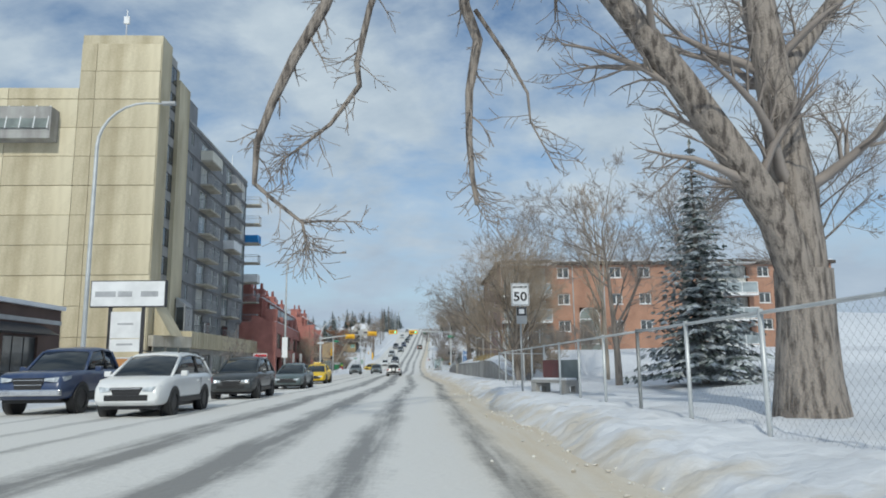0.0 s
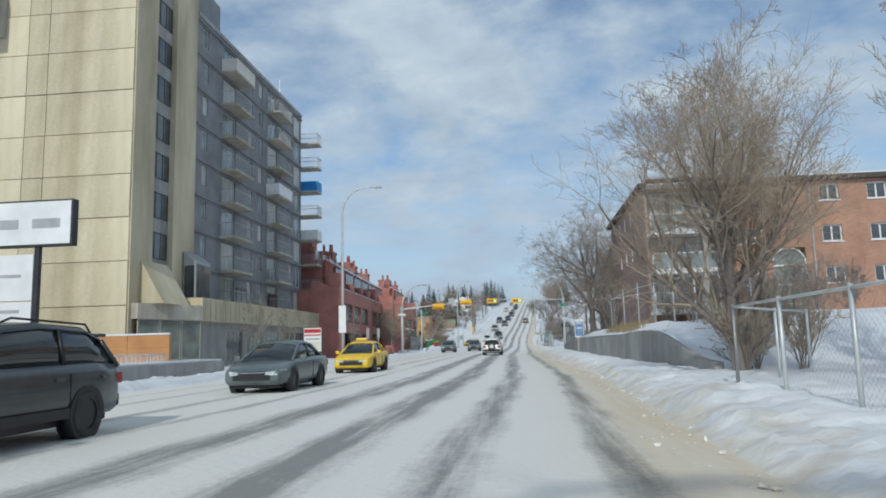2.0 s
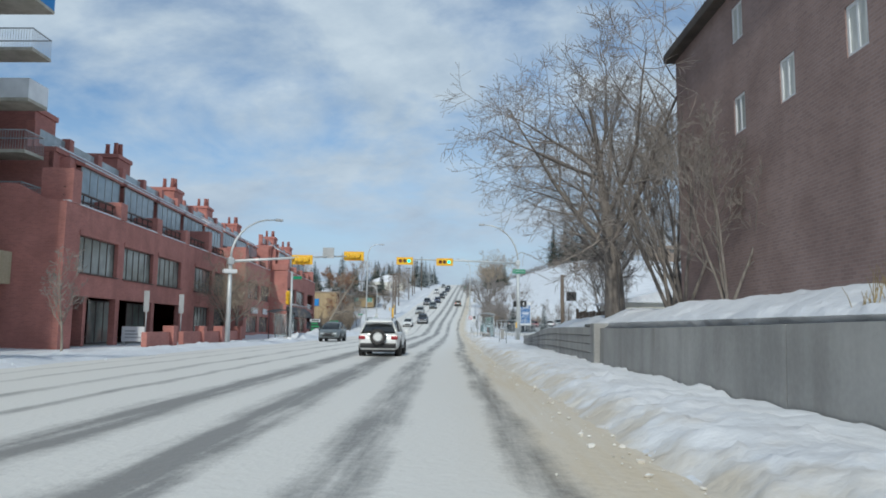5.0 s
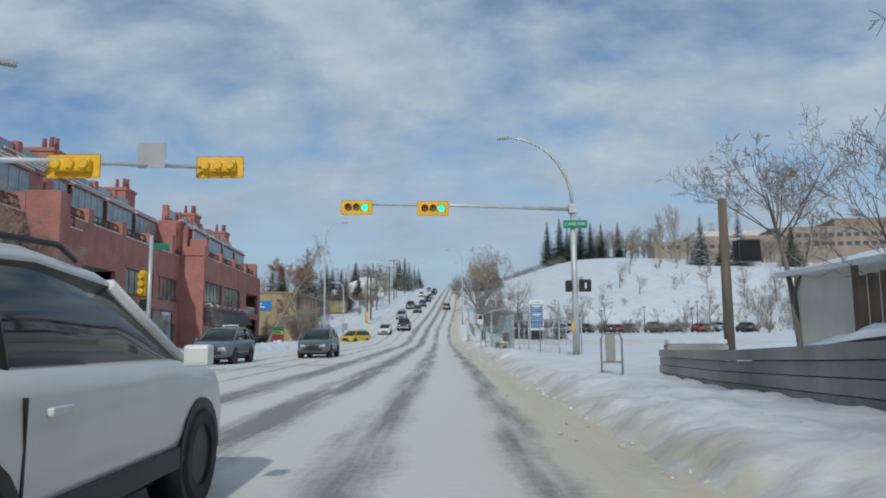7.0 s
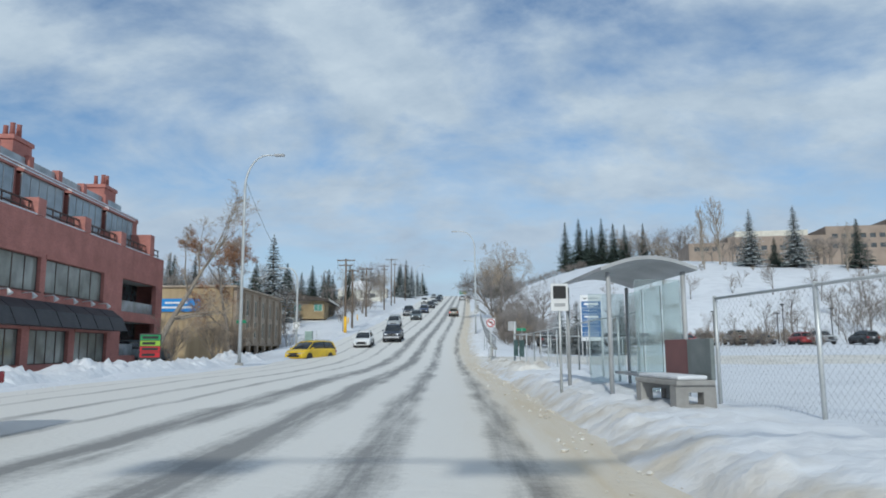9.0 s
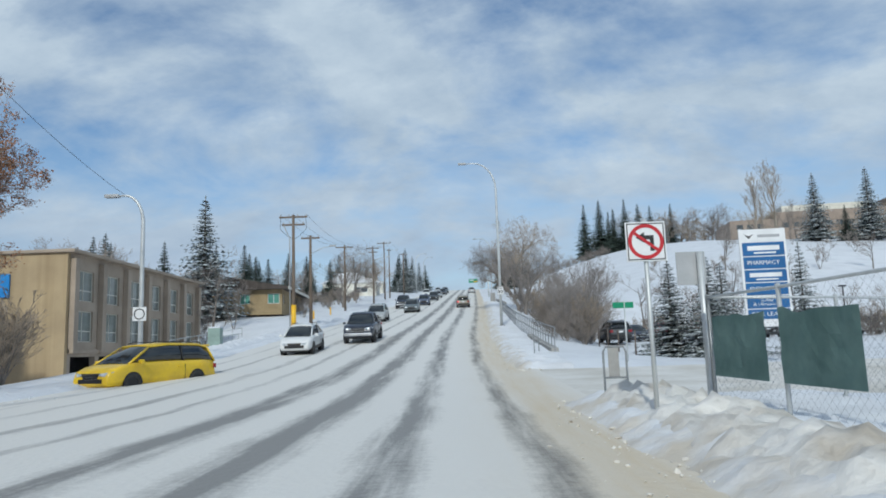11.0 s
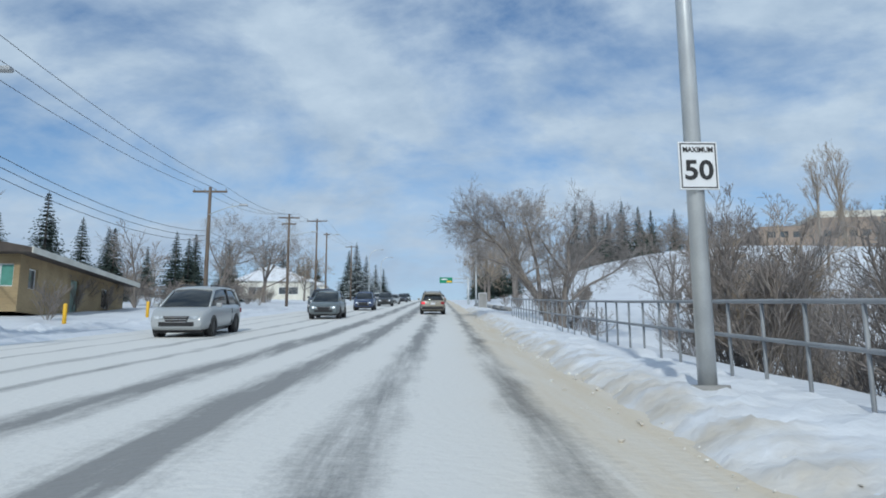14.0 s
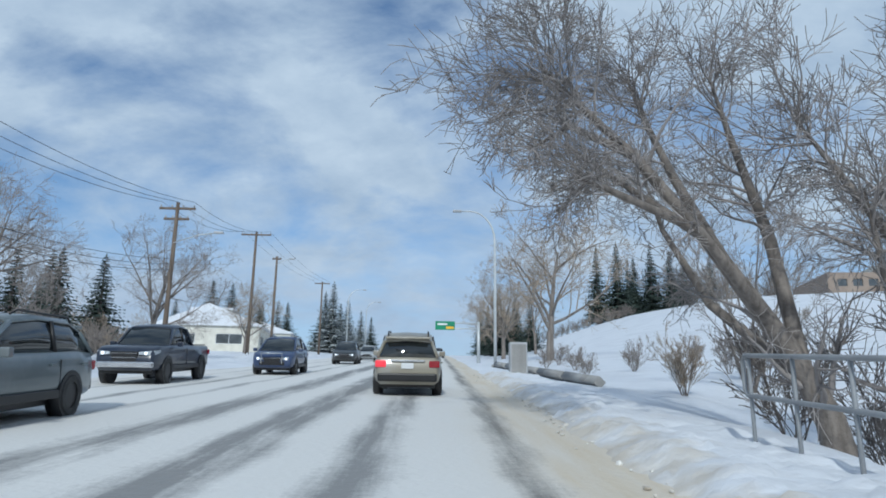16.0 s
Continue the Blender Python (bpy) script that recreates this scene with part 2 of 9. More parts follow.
def streaks(m, tint, amount, scale=(2.2, 2.2, 0.10)):
    """Rain streaks that run down a wall."""
    nt = m.node_tree
    b = nt.nodes["Principled BSDF"]
    co = nt.nodes.new("ShaderNodeTexCoord")
    mp = nt.nodes.new("ShaderNodeMapping")
    mp.inputs["Scale"].default_value = scale
    nz = nt.nodes.new("ShaderNodeTexNoise")
    nz.inputs["Scale"].default_value, nz.inputs["Detail"].default_value = 1.0, 7
    rp = nt.nodes.new("ShaderNodeValToRGB")
    rp.color_ramp.elements[0].position, rp.color_ramp.elements[1].position = 0.42, 0.66
    rp.color_ramp.elements[0].color, rp.color_ramp.elements[1].color = (1, 1, 1, 1), (*tint, 1)
    mx = nt.nodes.new("ShaderNodeMixRGB")
    mx.blend_type = "MULTIPLY"
    mx.inputs["Fac"].default_value = amount
    L = nt.links.new
    L(co.outputs["Object"], mp.inputs["Vector"]); L(mp.outputs[0], nz.inputs["Vector"]); L(nz.outputs["Fac"], rp.inputs["Fac"])
    L(b.inputs["Base Color"].links[0].from_socket, mx.inputs["Color1"])
    L(rp.outputs[0], mx.inputs["Color2"]); L(mx.outputs[0], b.inputs["Base Color"])


for m in (M_BRICK, M_BRICK_LIT, M_BRICK_R, M_BRICK_SHADE, M_YELLOWBR):
    brickwork(m)
    streaks(m, (0.80, 0.78, 0.78), 0.6, (0.8, 0.8, 0.15))
streaks(M_CONC, (0.66, 0.62, 0.54), 0.5, (0.8, 0.8, 0.14))
streaks(M_CONC_GREY, (0.72, 0.71, 0.70), 0.7, (1.6, 1.6, 0.2))
streaks(M_CONC_PALE, (0.70, 0.68, 0.63), 0.7, (1.8, 1.8, 0.2))
streaks(M_TAN, (0.78, 0.75, 0.70), 0.6)
M_GRASS = mat("dry_grass", (0.42, 0.33, 0.17), (0.28, 0.21, 0.11), rough=0.95, scale=3)
M_LENS_RED = mat("signal_lens_red", (0.22, 0.06, 0.05), rough=0.25, scale=3, bump=0.05)
M_LENS_AMB = mat("signal_lens_amber", (0.20, 0.12, 0.06), rough=0.25, scale=3, bump=0.05)
M_INK = mat("black_lettering", (0.02, 0.02, 0.022), rough=0.6, scale=2, bump=0.02)
M_GREYTXT = mat("grey_lettering", (0.42, 0.43, 0.45), rough=0.6, scale=2, bump=0.02)
M_CAGE = mat("chainlink_wire", (0.22, 0.23, 0.245), (0.17, 0.18, 0.195), rough=0.5, metal=0.6, scale=2)
M_GREENCLOTH = mat("green_mesh_cloth", (0.24, 0.35, 0.33), (0.17, 0.27, 0.255), rough=0.9, scale=1.2, bump=0.4, fine=8)
M_HOSP = mat("brown_institution_brick", (0.33, 0.265, 0.215), (0.26, 0.205, 0.165), rough=0.9, scale=0.3, fine=5)


def emit(name, col, strength):
    m = bpy.data.materials.new(name)
    m.use_nodes = True
    b = m.node_tree.nodes["Principled BSDF"]
    b.inputs["Base Color"].default_value = (*col, 1)
    b.inputs["Emission Color"].default_value = (*col, 1)
    b.inputs["Emission Strength"].default_value = strength
    return m


M_GO = emit("lit_green_lens", (0.05, 0.75, 0.55), 1.6)
M_TAIL = emit("lit_tail_lamp", (0.75, 0.04, 0.06), 0.45)
M_HEAD = emit("lit_headlamp", (0.95, 0.97, 1.0), 1.0)

# ---- mesh helpers ----


def box(bm, x0, x1, y0, y1, z0, z1, bevel=0.0):
    vs = [bm.verts.new((x, y, z)) for x in (x0, x1) for y in (y0, y1) for z in (z0, z1)]
    fs = [bm.faces.new([vs[i] for i in q]) for q in ((0, 1, 3, 2), (4, 6, 7, 5), (0, 4, 5, 1), (2, 3, 7, 6), (0, 2, 6, 4), (1, 5, 7, 3))]
    if bevel:
        es = list({e for f in fs for e in f.edges})
        bmesh.ops.bevel(bm, geom=es, offset=bevel, segments=2, affect="EDGES", profile=0.6)
    return bm


def cells(bm, xc, zc, filled, y0, y1):
    """One connected plate in the x-z plane from the filled cells of a grid."""
    vs = {}

    def v(i, j, k):
        if (i, j, k) not in vs:
            vs[(i, j, k)] = bm.verts.new((xc[i], y1 if k else y0, zc[j]))
        return vs[(i, j, k)]
    nx, nz = len(xc) - 1, len(zc) - 1
    on = [[filled((xc[i] + xc[i + 1]) / 2, (zc[j] + zc[j + 1]) / 2) for j in range(nz)] for i in range(nx)]
    for i in range(nx):
        for j in range(nz):
            if not on[i][j]:
                continue
            bm.faces.new((v(i, j, 0), v(i + 1, j, 0), v(i + 1, j + 1, 0), v(i, j + 1, 0)))
            bm.faces.new((v(i, j, 1), v(i, j + 1, 1), v(i + 1, j + 1, 1), v(i + 1, j, 1)))
            for di, dj, a, b in ((-1, 0, (i, j), (i, j + 1)), (1, 0, (i + 1, j), (i + 1, j + 1)), (0, -1, (i, j), (i + 1, j)), (0, 1, (i, j + 1), (i + 1, j + 1))):
                p, q = i + di, j + dj
                if not (0 <= p < nx and 0 <= q < nz and on[p][q]):
                    bm.faces.new((v(*a, 0), v(*b, 0), v(*b, 1), v(*a, 1)))
    return bm


def prism(bm, pts, axis, a, b):
    """Extrudes the outline pts (in the two other axes) from a to b along an axis."""
    def v(p, q):
        return {"x": (q, p[0], p[1]), "y": (p[0], q, p[1]), "z": (p[0], p[1], q)}[axis]
    lo = [bm.verts.new(v(p, a)) for p in pts]
    hi = [bm.verts.new(v(p, b)) for p in pts]
    n = len(pts)
    bm.faces.new(lo)
    bm.faces.new(hi[::-1])
    for i in range(n):
        bm.faces.new((lo[i], hi[i], hi[(i + 1) % n], lo[(i + 1) % n]))
    return bm


def tube(bm, pts, radii, seg=8, caps=True):
    """A tapered tube along the points."""
    rings, prev = [], Vector((1, 0, 0))
    pts = [Vector(p) for p in pts]
    for i, p in enumerate(pts):
        d = (pts[min(i + 1, len(pts) - 1)] - pts[max(i - 1, 0)]).normalized()
        a = d.cross(prev)
        if a.length < 0.1:
            a = d.cross(Vector((0, 1, 0)) if abs(d.y) < 0.9 else Vector((0, 0, 1)))
        a.normalize()
        b = a.cross(d)
        prev = b
        r = radii[i] if isinstance(radii, (list, tuple)) else radii
        rings.append([bm.verts.new(p + (a * math.cos(k * math.tau / seg) + b * math.sin(k * math.tau / seg)) * r) for k in range(seg)])
    for u, w in zip(rings, rings[1:]):
        for k in range(seg):
            f = bm.faces.new((u[k], u[(k + 1) % seg], w[(k + 1) % seg], w[k]))
            f.smooth = True
    if caps:
        bm.faces.new(rings[0][::-1])
        bm.faces.new(rings[-1])
    return bm


def mesh_of(name, bm, material):
    bmesh.ops.recalc_face_normals(bm, faces=bm.faces)
    me = bpy.data.meshes.new(name)
    bm.to_mesh(me)
    bm.free()
    me.materials.append(material)
    return me


def part(name, bm, material, parent, label=""):
    ob = new(name, mesh_of(name, bm, material))
    ob.parent = parent
    return tagged(ob, label=label)


def twin(ob, parent, m=None):
    """One more part on the same mesh, under the same parent."""
    o = new(ob.name.split(".")[0], ob.data)
    o.parent = parent
    if m is not None:
        o.matrix_basis = m
    if "label" in ob:
        o["label"] = ob["label"]
    return o


def thing(name, at, label, category, group="", yaw=0.0, kind=""):
    ob = new(name)
    ob.matrix_basis = pose(*at, 0, 0, yaw)
    ob.empty_display_size = 0.2
    return tagged(ob, label, category, group, kind)


def solid(name, bm, material, label, category="", kind="structure", group=""):
    return tagged(new(name, mesh_of(name, bm, material)), label, category, group, kind)


def B():
    return bmesh.new()


def text_mesh(words, size, material, name="lettering", width=None, bold=0.0):
    """Raised lettering in the x-z plane, facing -y, centred on the origin."""
    cu = bpy.data.curves.new("lettering", "FONT")
    cu.body, cu.size, cu.align_x, cu.align_y, cu.extrude, cu.offset = words, size, "CENTER", "CENTER", 0.004, bold
    cu.resolution_u = 3
    tmp = bpy.data.objects.new("tmp", cu)
    scene.collection.objects.link(tmp)
    me = bpy.data.meshes.new_from_object(tmp.evaluated_get(bpy.context.evaluated_depsgraph_get()))
    bpy.data.objects.remove(tmp)
    bpy.data.curves.remove(cu)
    s = 1.0
    if width and len(me.vertices):
        xs = [v.co.x for v in me.vertices]
        s = width / max(1e-3, max(xs) - min(xs))
    me.transform(Matrix.Rotation(math.pi / 2, 4, "X") @ Matrix.Diagonal((s, 1, 1, 1)))
    me.name = name
    me.materials.clear()
    me.materials.append(material)
    return me


def letters(words, size, material, parent, at, width=None, bold=0.0, label=""):
    o = new("lettering", text_mesh(words, size, material, width=width, bold=bold))
    o.parent = parent
    o.location = at
    return tagged(o, label=label)


# ---- lie of the land ----
ROAD_Y = (-60, 107, 133, 141.6, 150.2, 158.7, 166.9, 174.9, 182.8, 190.6, 198.1, 205.7, 213.7, 222, 230.3, 238.8, 330, 400, 440, 500, 900)
ROAD_Z = (0, 0, .02, .07, .12, .13, .15, .26, .51, .93, 1.48, 2.15, 2.89, 3.64, 4.43, 5.27, 14.6, 21.6, 24.2, 25.0, 24.0)
LANE_Y = (-60, 30, 48, 70, 98, 116, 150, 190, 206, 222, 239, 260, 400, 900)
LANE_X = (0, .1, .5, .1, -.4, -.2, -.25, -.35, -.2, .35, 1.05, 1.7, 5.5, 19)


def road_z(y):
    return float(np.interp(y, ROAD_Y, ROAD_Z))


def lane_x(y):
    return float(np.interp(y, LANE_Y, LANE_X))


def S(t):
    t = min(1.0, max(0.0, t))
    return t * t * (3 - 2 * t)


LEFT_EDGE, RIGHT_EDGE = -12.9, 2.35


def WALL_X(y):
    return float(np.interp(y, (44, 51, 82, 108), (5.7, 4.75, 4.55, 4.7)))



def gz(x, y):
    """Height of the ground, without the roadway's own surface."""
    u = x - lane_x(y)
    r = road_z(y)
    if u > 1.8:
        z = r - 0.10 + 0.24 * S((u - 1.85) / 0.9) + 0.14 * S((u - 2.3) / 1.5) * (1 - S((y - 150) / 20))
        wx = WALL_X(y) - lane_x(y)
        if y < 44:
            z += 0.8 * S((u - 5.5) / 14)
        elif y < 86:
            z += (1.22 + 0.45 * S((u - wx - 0.4) / 1.5) * S((y - 50) / 7) + 0.5 * S((u - 6.5) / 5)) * S((u - wx - 0.26) / 0.35) * S((y - 45) / 7)
            z += 0.8 * S((u - 5.5) / 14) * (1 - S((y - 44) / 7))
        elif y < 112:
            z += (1.0 + 0.5 * S((u - wx - 0.4) / 1.6) + 0.2 * S((u - 6.5) / 5)) * S((u - wx - 0.26) / 0.35) * (1 - S((y - 97) / 12))
        if y > 130:
            low = 0.15 + 0.5 * S((y - 180) / 14) + 0.98 * S((y - 194) / 28)
            back = S((y - 236) / 30)
            side = S((u - 4.6) / 7.0)
            hillbase = road_z(y - 0.35 * max(0, x - 10)) + 0.6 * S((u - 5) / 10) + 0.06 * min(60, max(0, u - 6)) * S((y - 250) / 60)
            field = low * (1 - back) + hillbase * back
            z = z * (1 - side) + max(field, -1.0) * side
            z += 11 * S((y - 232 + 0.25 * (x - 10)) / 170) * S((x - 14) / 55)
            mouth = S((y - 173.0) / 1.6) * (1 - S((y - 184.4) / 1.6)) * (1 - S((x - 32) / 10))
            z += (r - 0.08 - z) * mouth
    elif u < LEFT_EDGE + 0.6:
        z = r - 0.10 + 0.26 * S((LEFT_EDGE + 0.6 - u) / 0.9)
        if y > 150:
            w = S((-u - 15) / 9)
            z = z * (1 - w) + (0.16 + (r + 0.3) * S((y - 214) / 22)) * w
        z += 0.02 * min(40, max(0, -u - 22)) * S((y - 240) / 40)
    else:
        z = r - 0.10
    if abs(x) > 70 and y > 0:
        z += 0.5 * noise.noise(Vector((x * 0.02, y * 0.02, 3)))
    return z


xs = sorted(set([-1500, -900, -600, -400, -260, -180, -130, -100, -80] + [round(v, 2) for v in np.arange(-66, -18, 3.0)] + [round(v, 2) for v in np.arange(-18, -10.5, 0.3)]
                + [-8, -5, -2] + [round(v, 2) for v in np.arange(0.5, 12, 0.25)] + [round(v, 2) for v in np.arange(12, 66, 3.0)] + [72, 80, 90, 100, 115, 130, 150, 175, 200, 240, 300, 400, 600, 900, 1500]))
ys = sorted(set([-400, -200, -120, -80] + [round(v, 2) for v in np.arange(-60, 330, 1.5)] + [round(v, 2) for v in np.arange(330, 460, 6)] + [480, 520, 600, 750, 1000, 1500, 2500]))
verts, faces = [], []
for yy in ys:
    for xx in xs:
        wob = 0.05 * noise.noise(Vector((xx * 0.9, yy * 0.9, 0))) + 0.10 * noise.noise(Vector((xx * 0.25, yy * 0.25, 7)))
        verts.append((xx, yy, gz(xx, yy) + (wob if abs(xx) < 90 else 0)))
nx = len(xs)
for j in range(len(ys) - 1):
    for i in range(nx - 1):
        a = j * nx + i
        faces.append((a, a + 1, a + 1 + nx, a + nx))
me = bpy.data.meshes.new("ground")
me.from_pydata(verts, [], faces)
me.polygons.foreach_set("use_smooth", [True] * len(faces))
me.materials.append(M_SNOW)
tagged(new("ground", me), "snow-covered ground rising to a hill beyond the street", "ground", kind="structure")

# roadway: packed snow with bared wheel tracks; the lateral place is kept in an attribute
m = bpy.data.materials.new("road_snow")
m.use_nodes = True
nt = m.node_tree
bs = nt.nodes["Principled BSDF"]
bs.inputs["Roughness"].default_value = 0.62
at_u = nt.nodes.new("ShaderNodeAttribute"); at_u.attribute_name = "lateral"
co = nt.nodes.new("ShaderNodeTexCoord")
mp = nt.nodes.new("ShaderNodeMapping"); mp.inputs["Scale"].default_value = (2.6, 0.16, 1)
nz = nt.nodes.new("ShaderNodeTexNoise"); nz.inputs["Scale"].default_value = 1.0; nz.inputs["Detail"].default_value = 8; nz.inputs["Roughness"].default_value = 0.65
nb = nt.nodes.new("ShaderNodeTexNoise"); nb.inputs["Scale"].default_value = 0.5; nb.inputs["Detail"].default_value = 5
nf = nt.nodes.new("ShaderNodeTexNoise"); nf.inputs["Scale"].default_value = 9.0; nf.inputs["Detail"].default_value = 5


def nmath(op, a, b=None, c=None):
    n = nt.nodes.new("ShaderNodeMath")
    n.operation = op
    for k, v in enumerate((a, b, c)):
        if v is None:
            continue
        if isinstance(v, (int, float)):
            n.inputs[k].default_value = v
        else:
            nt.links.new(v, n.inputs[k])
    return n.outputs[0]


L = nt.links.new
L(co.outputs["Object"], mp.inputs["Vector"])
for n in (nz,):
    L(mp.outputs[0], n.inputs["Vector"])
for n in (nb, nf):
    L(co.outputs["Object"], n.inputs["Vector"])
u_w = nmath("ADD", at_u.outputs["Fac"], nmath("MULTIPLY", nmath("SUBTRACT", nb.outputs["Fac"], 0.5), 0.5))
total = None
# centre of each bared band, its width and how bare it is
for c, w, k in ((0.95, 0.30, 0.75), (-0.85, 0.42, 0.80), (-2.55, 0.50, 1.0), (-4.35, 0.50, 0.95), (-6.3, 0.22, 0.60), (-7.9, 0.28, 0.62), (-9.9, 0.22, 0.5), (-11.5, 0.22, 0.42)):
    d = nmath("DIVIDE", nmath("SUBTRACT", u_w, c), w)
    g = nmath("MULTIPLY", nmath("POWER", 2.718, nmath("MULTIPLY", nmath("MULTIPLY", d, d), -1.0)), k)
    total = g if total is None else nmath("MAXIMUM", total, g)
nk = nt.nodes.new("ShaderNodeTexNoise"); nk.inputs["Scale"].default_value = 38.0; nk.inputs["Detail"].default_value = 4
L(co.outputs["Object"], nk.inputs["Vector"])
bare = nmath("MULTIPLY", total, nmath("MULTIPLY_ADD", nz.outputs["Fac"], 2.6, -0.42))
bare = nmath("ADD", bare, nmath("MULTIPLY", nmath("SUBTRACT", nk.outputs["Fac"], 0.5), 0.35))
bare = nmath("ADD", bare, nmath("MULTIPLY", nmath("SUBTRACT", nf.outputs["Fac"], 0.5), 0.4))
rp = nt.nodes.new("ShaderNodeValToRGB")
rp.color_ramp.elements[0].position, rp.color_ramp.elements[1].position = 0.18, 0.80
rp.color_ramp.elements[0].color, rp.color_ramp.elements[1].color = (0.70, 0.685, 0.65, 1), (0.25, 0.245, 0.235, 1)
L(bare, rp.inputs["Fac"])
sand = nt.nodes.new("ShaderNodeMixRGB"); sand.blend_type = "MULTIPLY"
sand.inputs["Color2"].default_value = (0.86, 0.74, 0.56, 1)
ds = nmath("DIVIDE", nmath("SUBTRACT", u_w, 1.75), 0.95)
L(nmath("MULTIPLY", nmath("POWER", 2.718, nmath("MULTIPLY", nmath("MULTIPLY", ds, ds), -1.0)), nmath("MULTIPLY_ADD", nz.outputs["Fac"], 1.5, 0.0)), sand.inputs["Fac"])
L(rp.outputs[0], sand.inputs["Color1"])
L(sand.outputs[0], bs.inputs["Base Color"])
bp = nt.nodes.new("ShaderNodeBump"); bp.inputs["Strength"].default_value = 0.5; bp.inputs["Distance"].default_value = 0.04
L(nf.outputs["Fac"], bp.inputs["Height"]); L(bp.outputs[0], bs.inputs["Normal"])
M_ROAD = m
us = [round(v, 2) for v in np.arange(LEFT_EDGE - 0.6, RIGHT_EDGE + 0.61, 0.35)]
verts, faces, lat = [], [], []
yr = [round(v, 2) for v in np.arange(-60, 470, 2.0)] + [480, 520, 600, 750]
for yy in yr:
    for u in us:
        crown = -0.004 * abs(u + 5.2)
        rut = 0.02 * noise.noise(Vector((u * 1.5, yy * 0.3, 1)))
        verts.append((u + lane_x(yy), yy, road_z(yy) + 0.06 + crown + rut))
        lat.append(u)
nu = len(us)
for j in range(len(yr) - 1):
    for i in range(nu - 1):
        a = j * nu + i
        faces.append((a, a + 1, a + 1 + nu, a + nu))
me = bpy.data.meshes.new("road")
me.from_pydata(verts, [], faces)
me.polygons.foreach_set("use_smooth", [True] * len(faces))
me.attributes.new("lateral", "FLOAT", "POINT").data.foreach_set("value", lat)
me.materials.append(M_ROAD)
tagged(new("road", me), "four-lane road of packed snow with bared grey wheel tracks", "road", kind="structure")


def bank(name, y0, y1, xc, width, height, material, seed, label, rough=1.5):
    """A lumpy ridge of ploughed snow along the road."""
    verts, faces = [], []
    n, cols = max(6, int((y1 - y0) / 0.16)), 16
    for j in range(n + 1):
        yy = y0 + (y1 - y0) * j / n
        ends = S(min(j, n - j) / 5)
        hh = height * (0.35 + 1.1 * max(0, 0.5 + noise.noise(Vector((seed, yy * 0.31, 0))))) * ends
        for i in range(cols + 1):
            v = i / cols
            x = xc + lane_x(yy) + (v - 0.5) * width * (1 + 0.25 * noise.noise(Vector((seed + 9, yy * 0.4, 2))))
            lump = 0.5 * noise.noise(Vector((x * 1.5 + seed, yy * 1.5, 1))) + 0.5 * rough * noise.noise(Vector((x * 3.8 + seed, yy * 3.8, 5))) + 0.35 * rough * noise.noise(Vector((x * 8.5 + seed, yy * 8.5, 9)))
            prof = math.sin(math.pi * v) ** 0.9
            base = max(gz(x, yy), road_z(yy) + 0.02)
            verts.append((x, yy, base - 0.12 + min(1, prof * 1.6) * 0.13 + prof * hh * (1 + lump)))
    for j in range(n):
        for i in range(cols):
            a = j * (cols + 1) + i
            faces.append((a, a + 1, a + cols + 2, a + cols + 1))
    me = bpy.data.meshes.new(name)
    me.from_pydata(verts, [], faces)
    me.polygons.foreach_set("use_smooth", [True] * len(faces))
    me.materials.append(material)
    return tagged(new(name, me), label, "snow", kind="stuff")


bank("snow_bank", 152, 173, 3.4, 2.2, 0.30, M_SNOW_DIRTY, 5, "heaped dirty snow at the lane corner")
bank("snow_bank", 10, 70, -13.7, 2.0, 0.14, M_SNOW, 7, "ploughed snow ridge along the far kerb")
bank("snow_bank", 70, 122, -13.9, 1.8, 0.12, M_SNOW, 8, "low snow ridge along the far kerb")
bank("snow_bank", 127, 178, -14.6, 2.8, 0.42, M_SNOW, 9, "heaped ploughed snow in front of the brick building")
bank("snow_bank", 190, 320, -14.3, 2.0, 0.22, M_SNOW, 10, "ploughed snow ridge along the uphill pavement")

# verge material: sand-stained towards the roadway, clean snow beyond
M_VERGE = snow_mat("verge_snow", (0.725, 0.74, 0.765), (0.63, 0.635, 0.65), 0.42, scale=0.8, bump=0.4)
nt = M_VERGE.node_tree
at_u = nt.nodes.new("ShaderNodeAttribute"); at_u.attribute_name = "lateral"
nv = nt.nodes.new("ShaderNodeTexNoise"); nv.inputs["Scale"].default_value = 1.3; nv.inputs["Detail"].default_value = 7
cv = nt.nodes.new("ShaderNodeTexCoord")
nt.links.new(cv.outputs["Object"], nv.inputs["Vector"])
vm = nt.nodes.new("ShaderNodeMixRGB"); vm.blend_type = "MULTIPLY"
vm.inputs["Color2"].default_value = (0.80, 0.70, 0.55, 1)
edge = nmath("MULTIPLY_ADD", nmath("SUBTRACT", nv.outputs["Fac"], 0.5), 3.2, at_u.outputs["Fac"])
stain = nmath("MINIMUM", nmath("MAXIMUM", nmath("MULTIPLY", nmath("SUBTRACT", 3.0, edge), 0.9), 0.0), 0.9)
nt.links.new(stain, vm.inputs["Fac"])
bv = nt.nodes["Principled BSDF"]
nt.links.new(bv.inputs["Base Color"].links[0].from_socket, vm.inputs["Color1"])
nt.links.new(vm.outputs[0], bv.inputs["Base Color"])


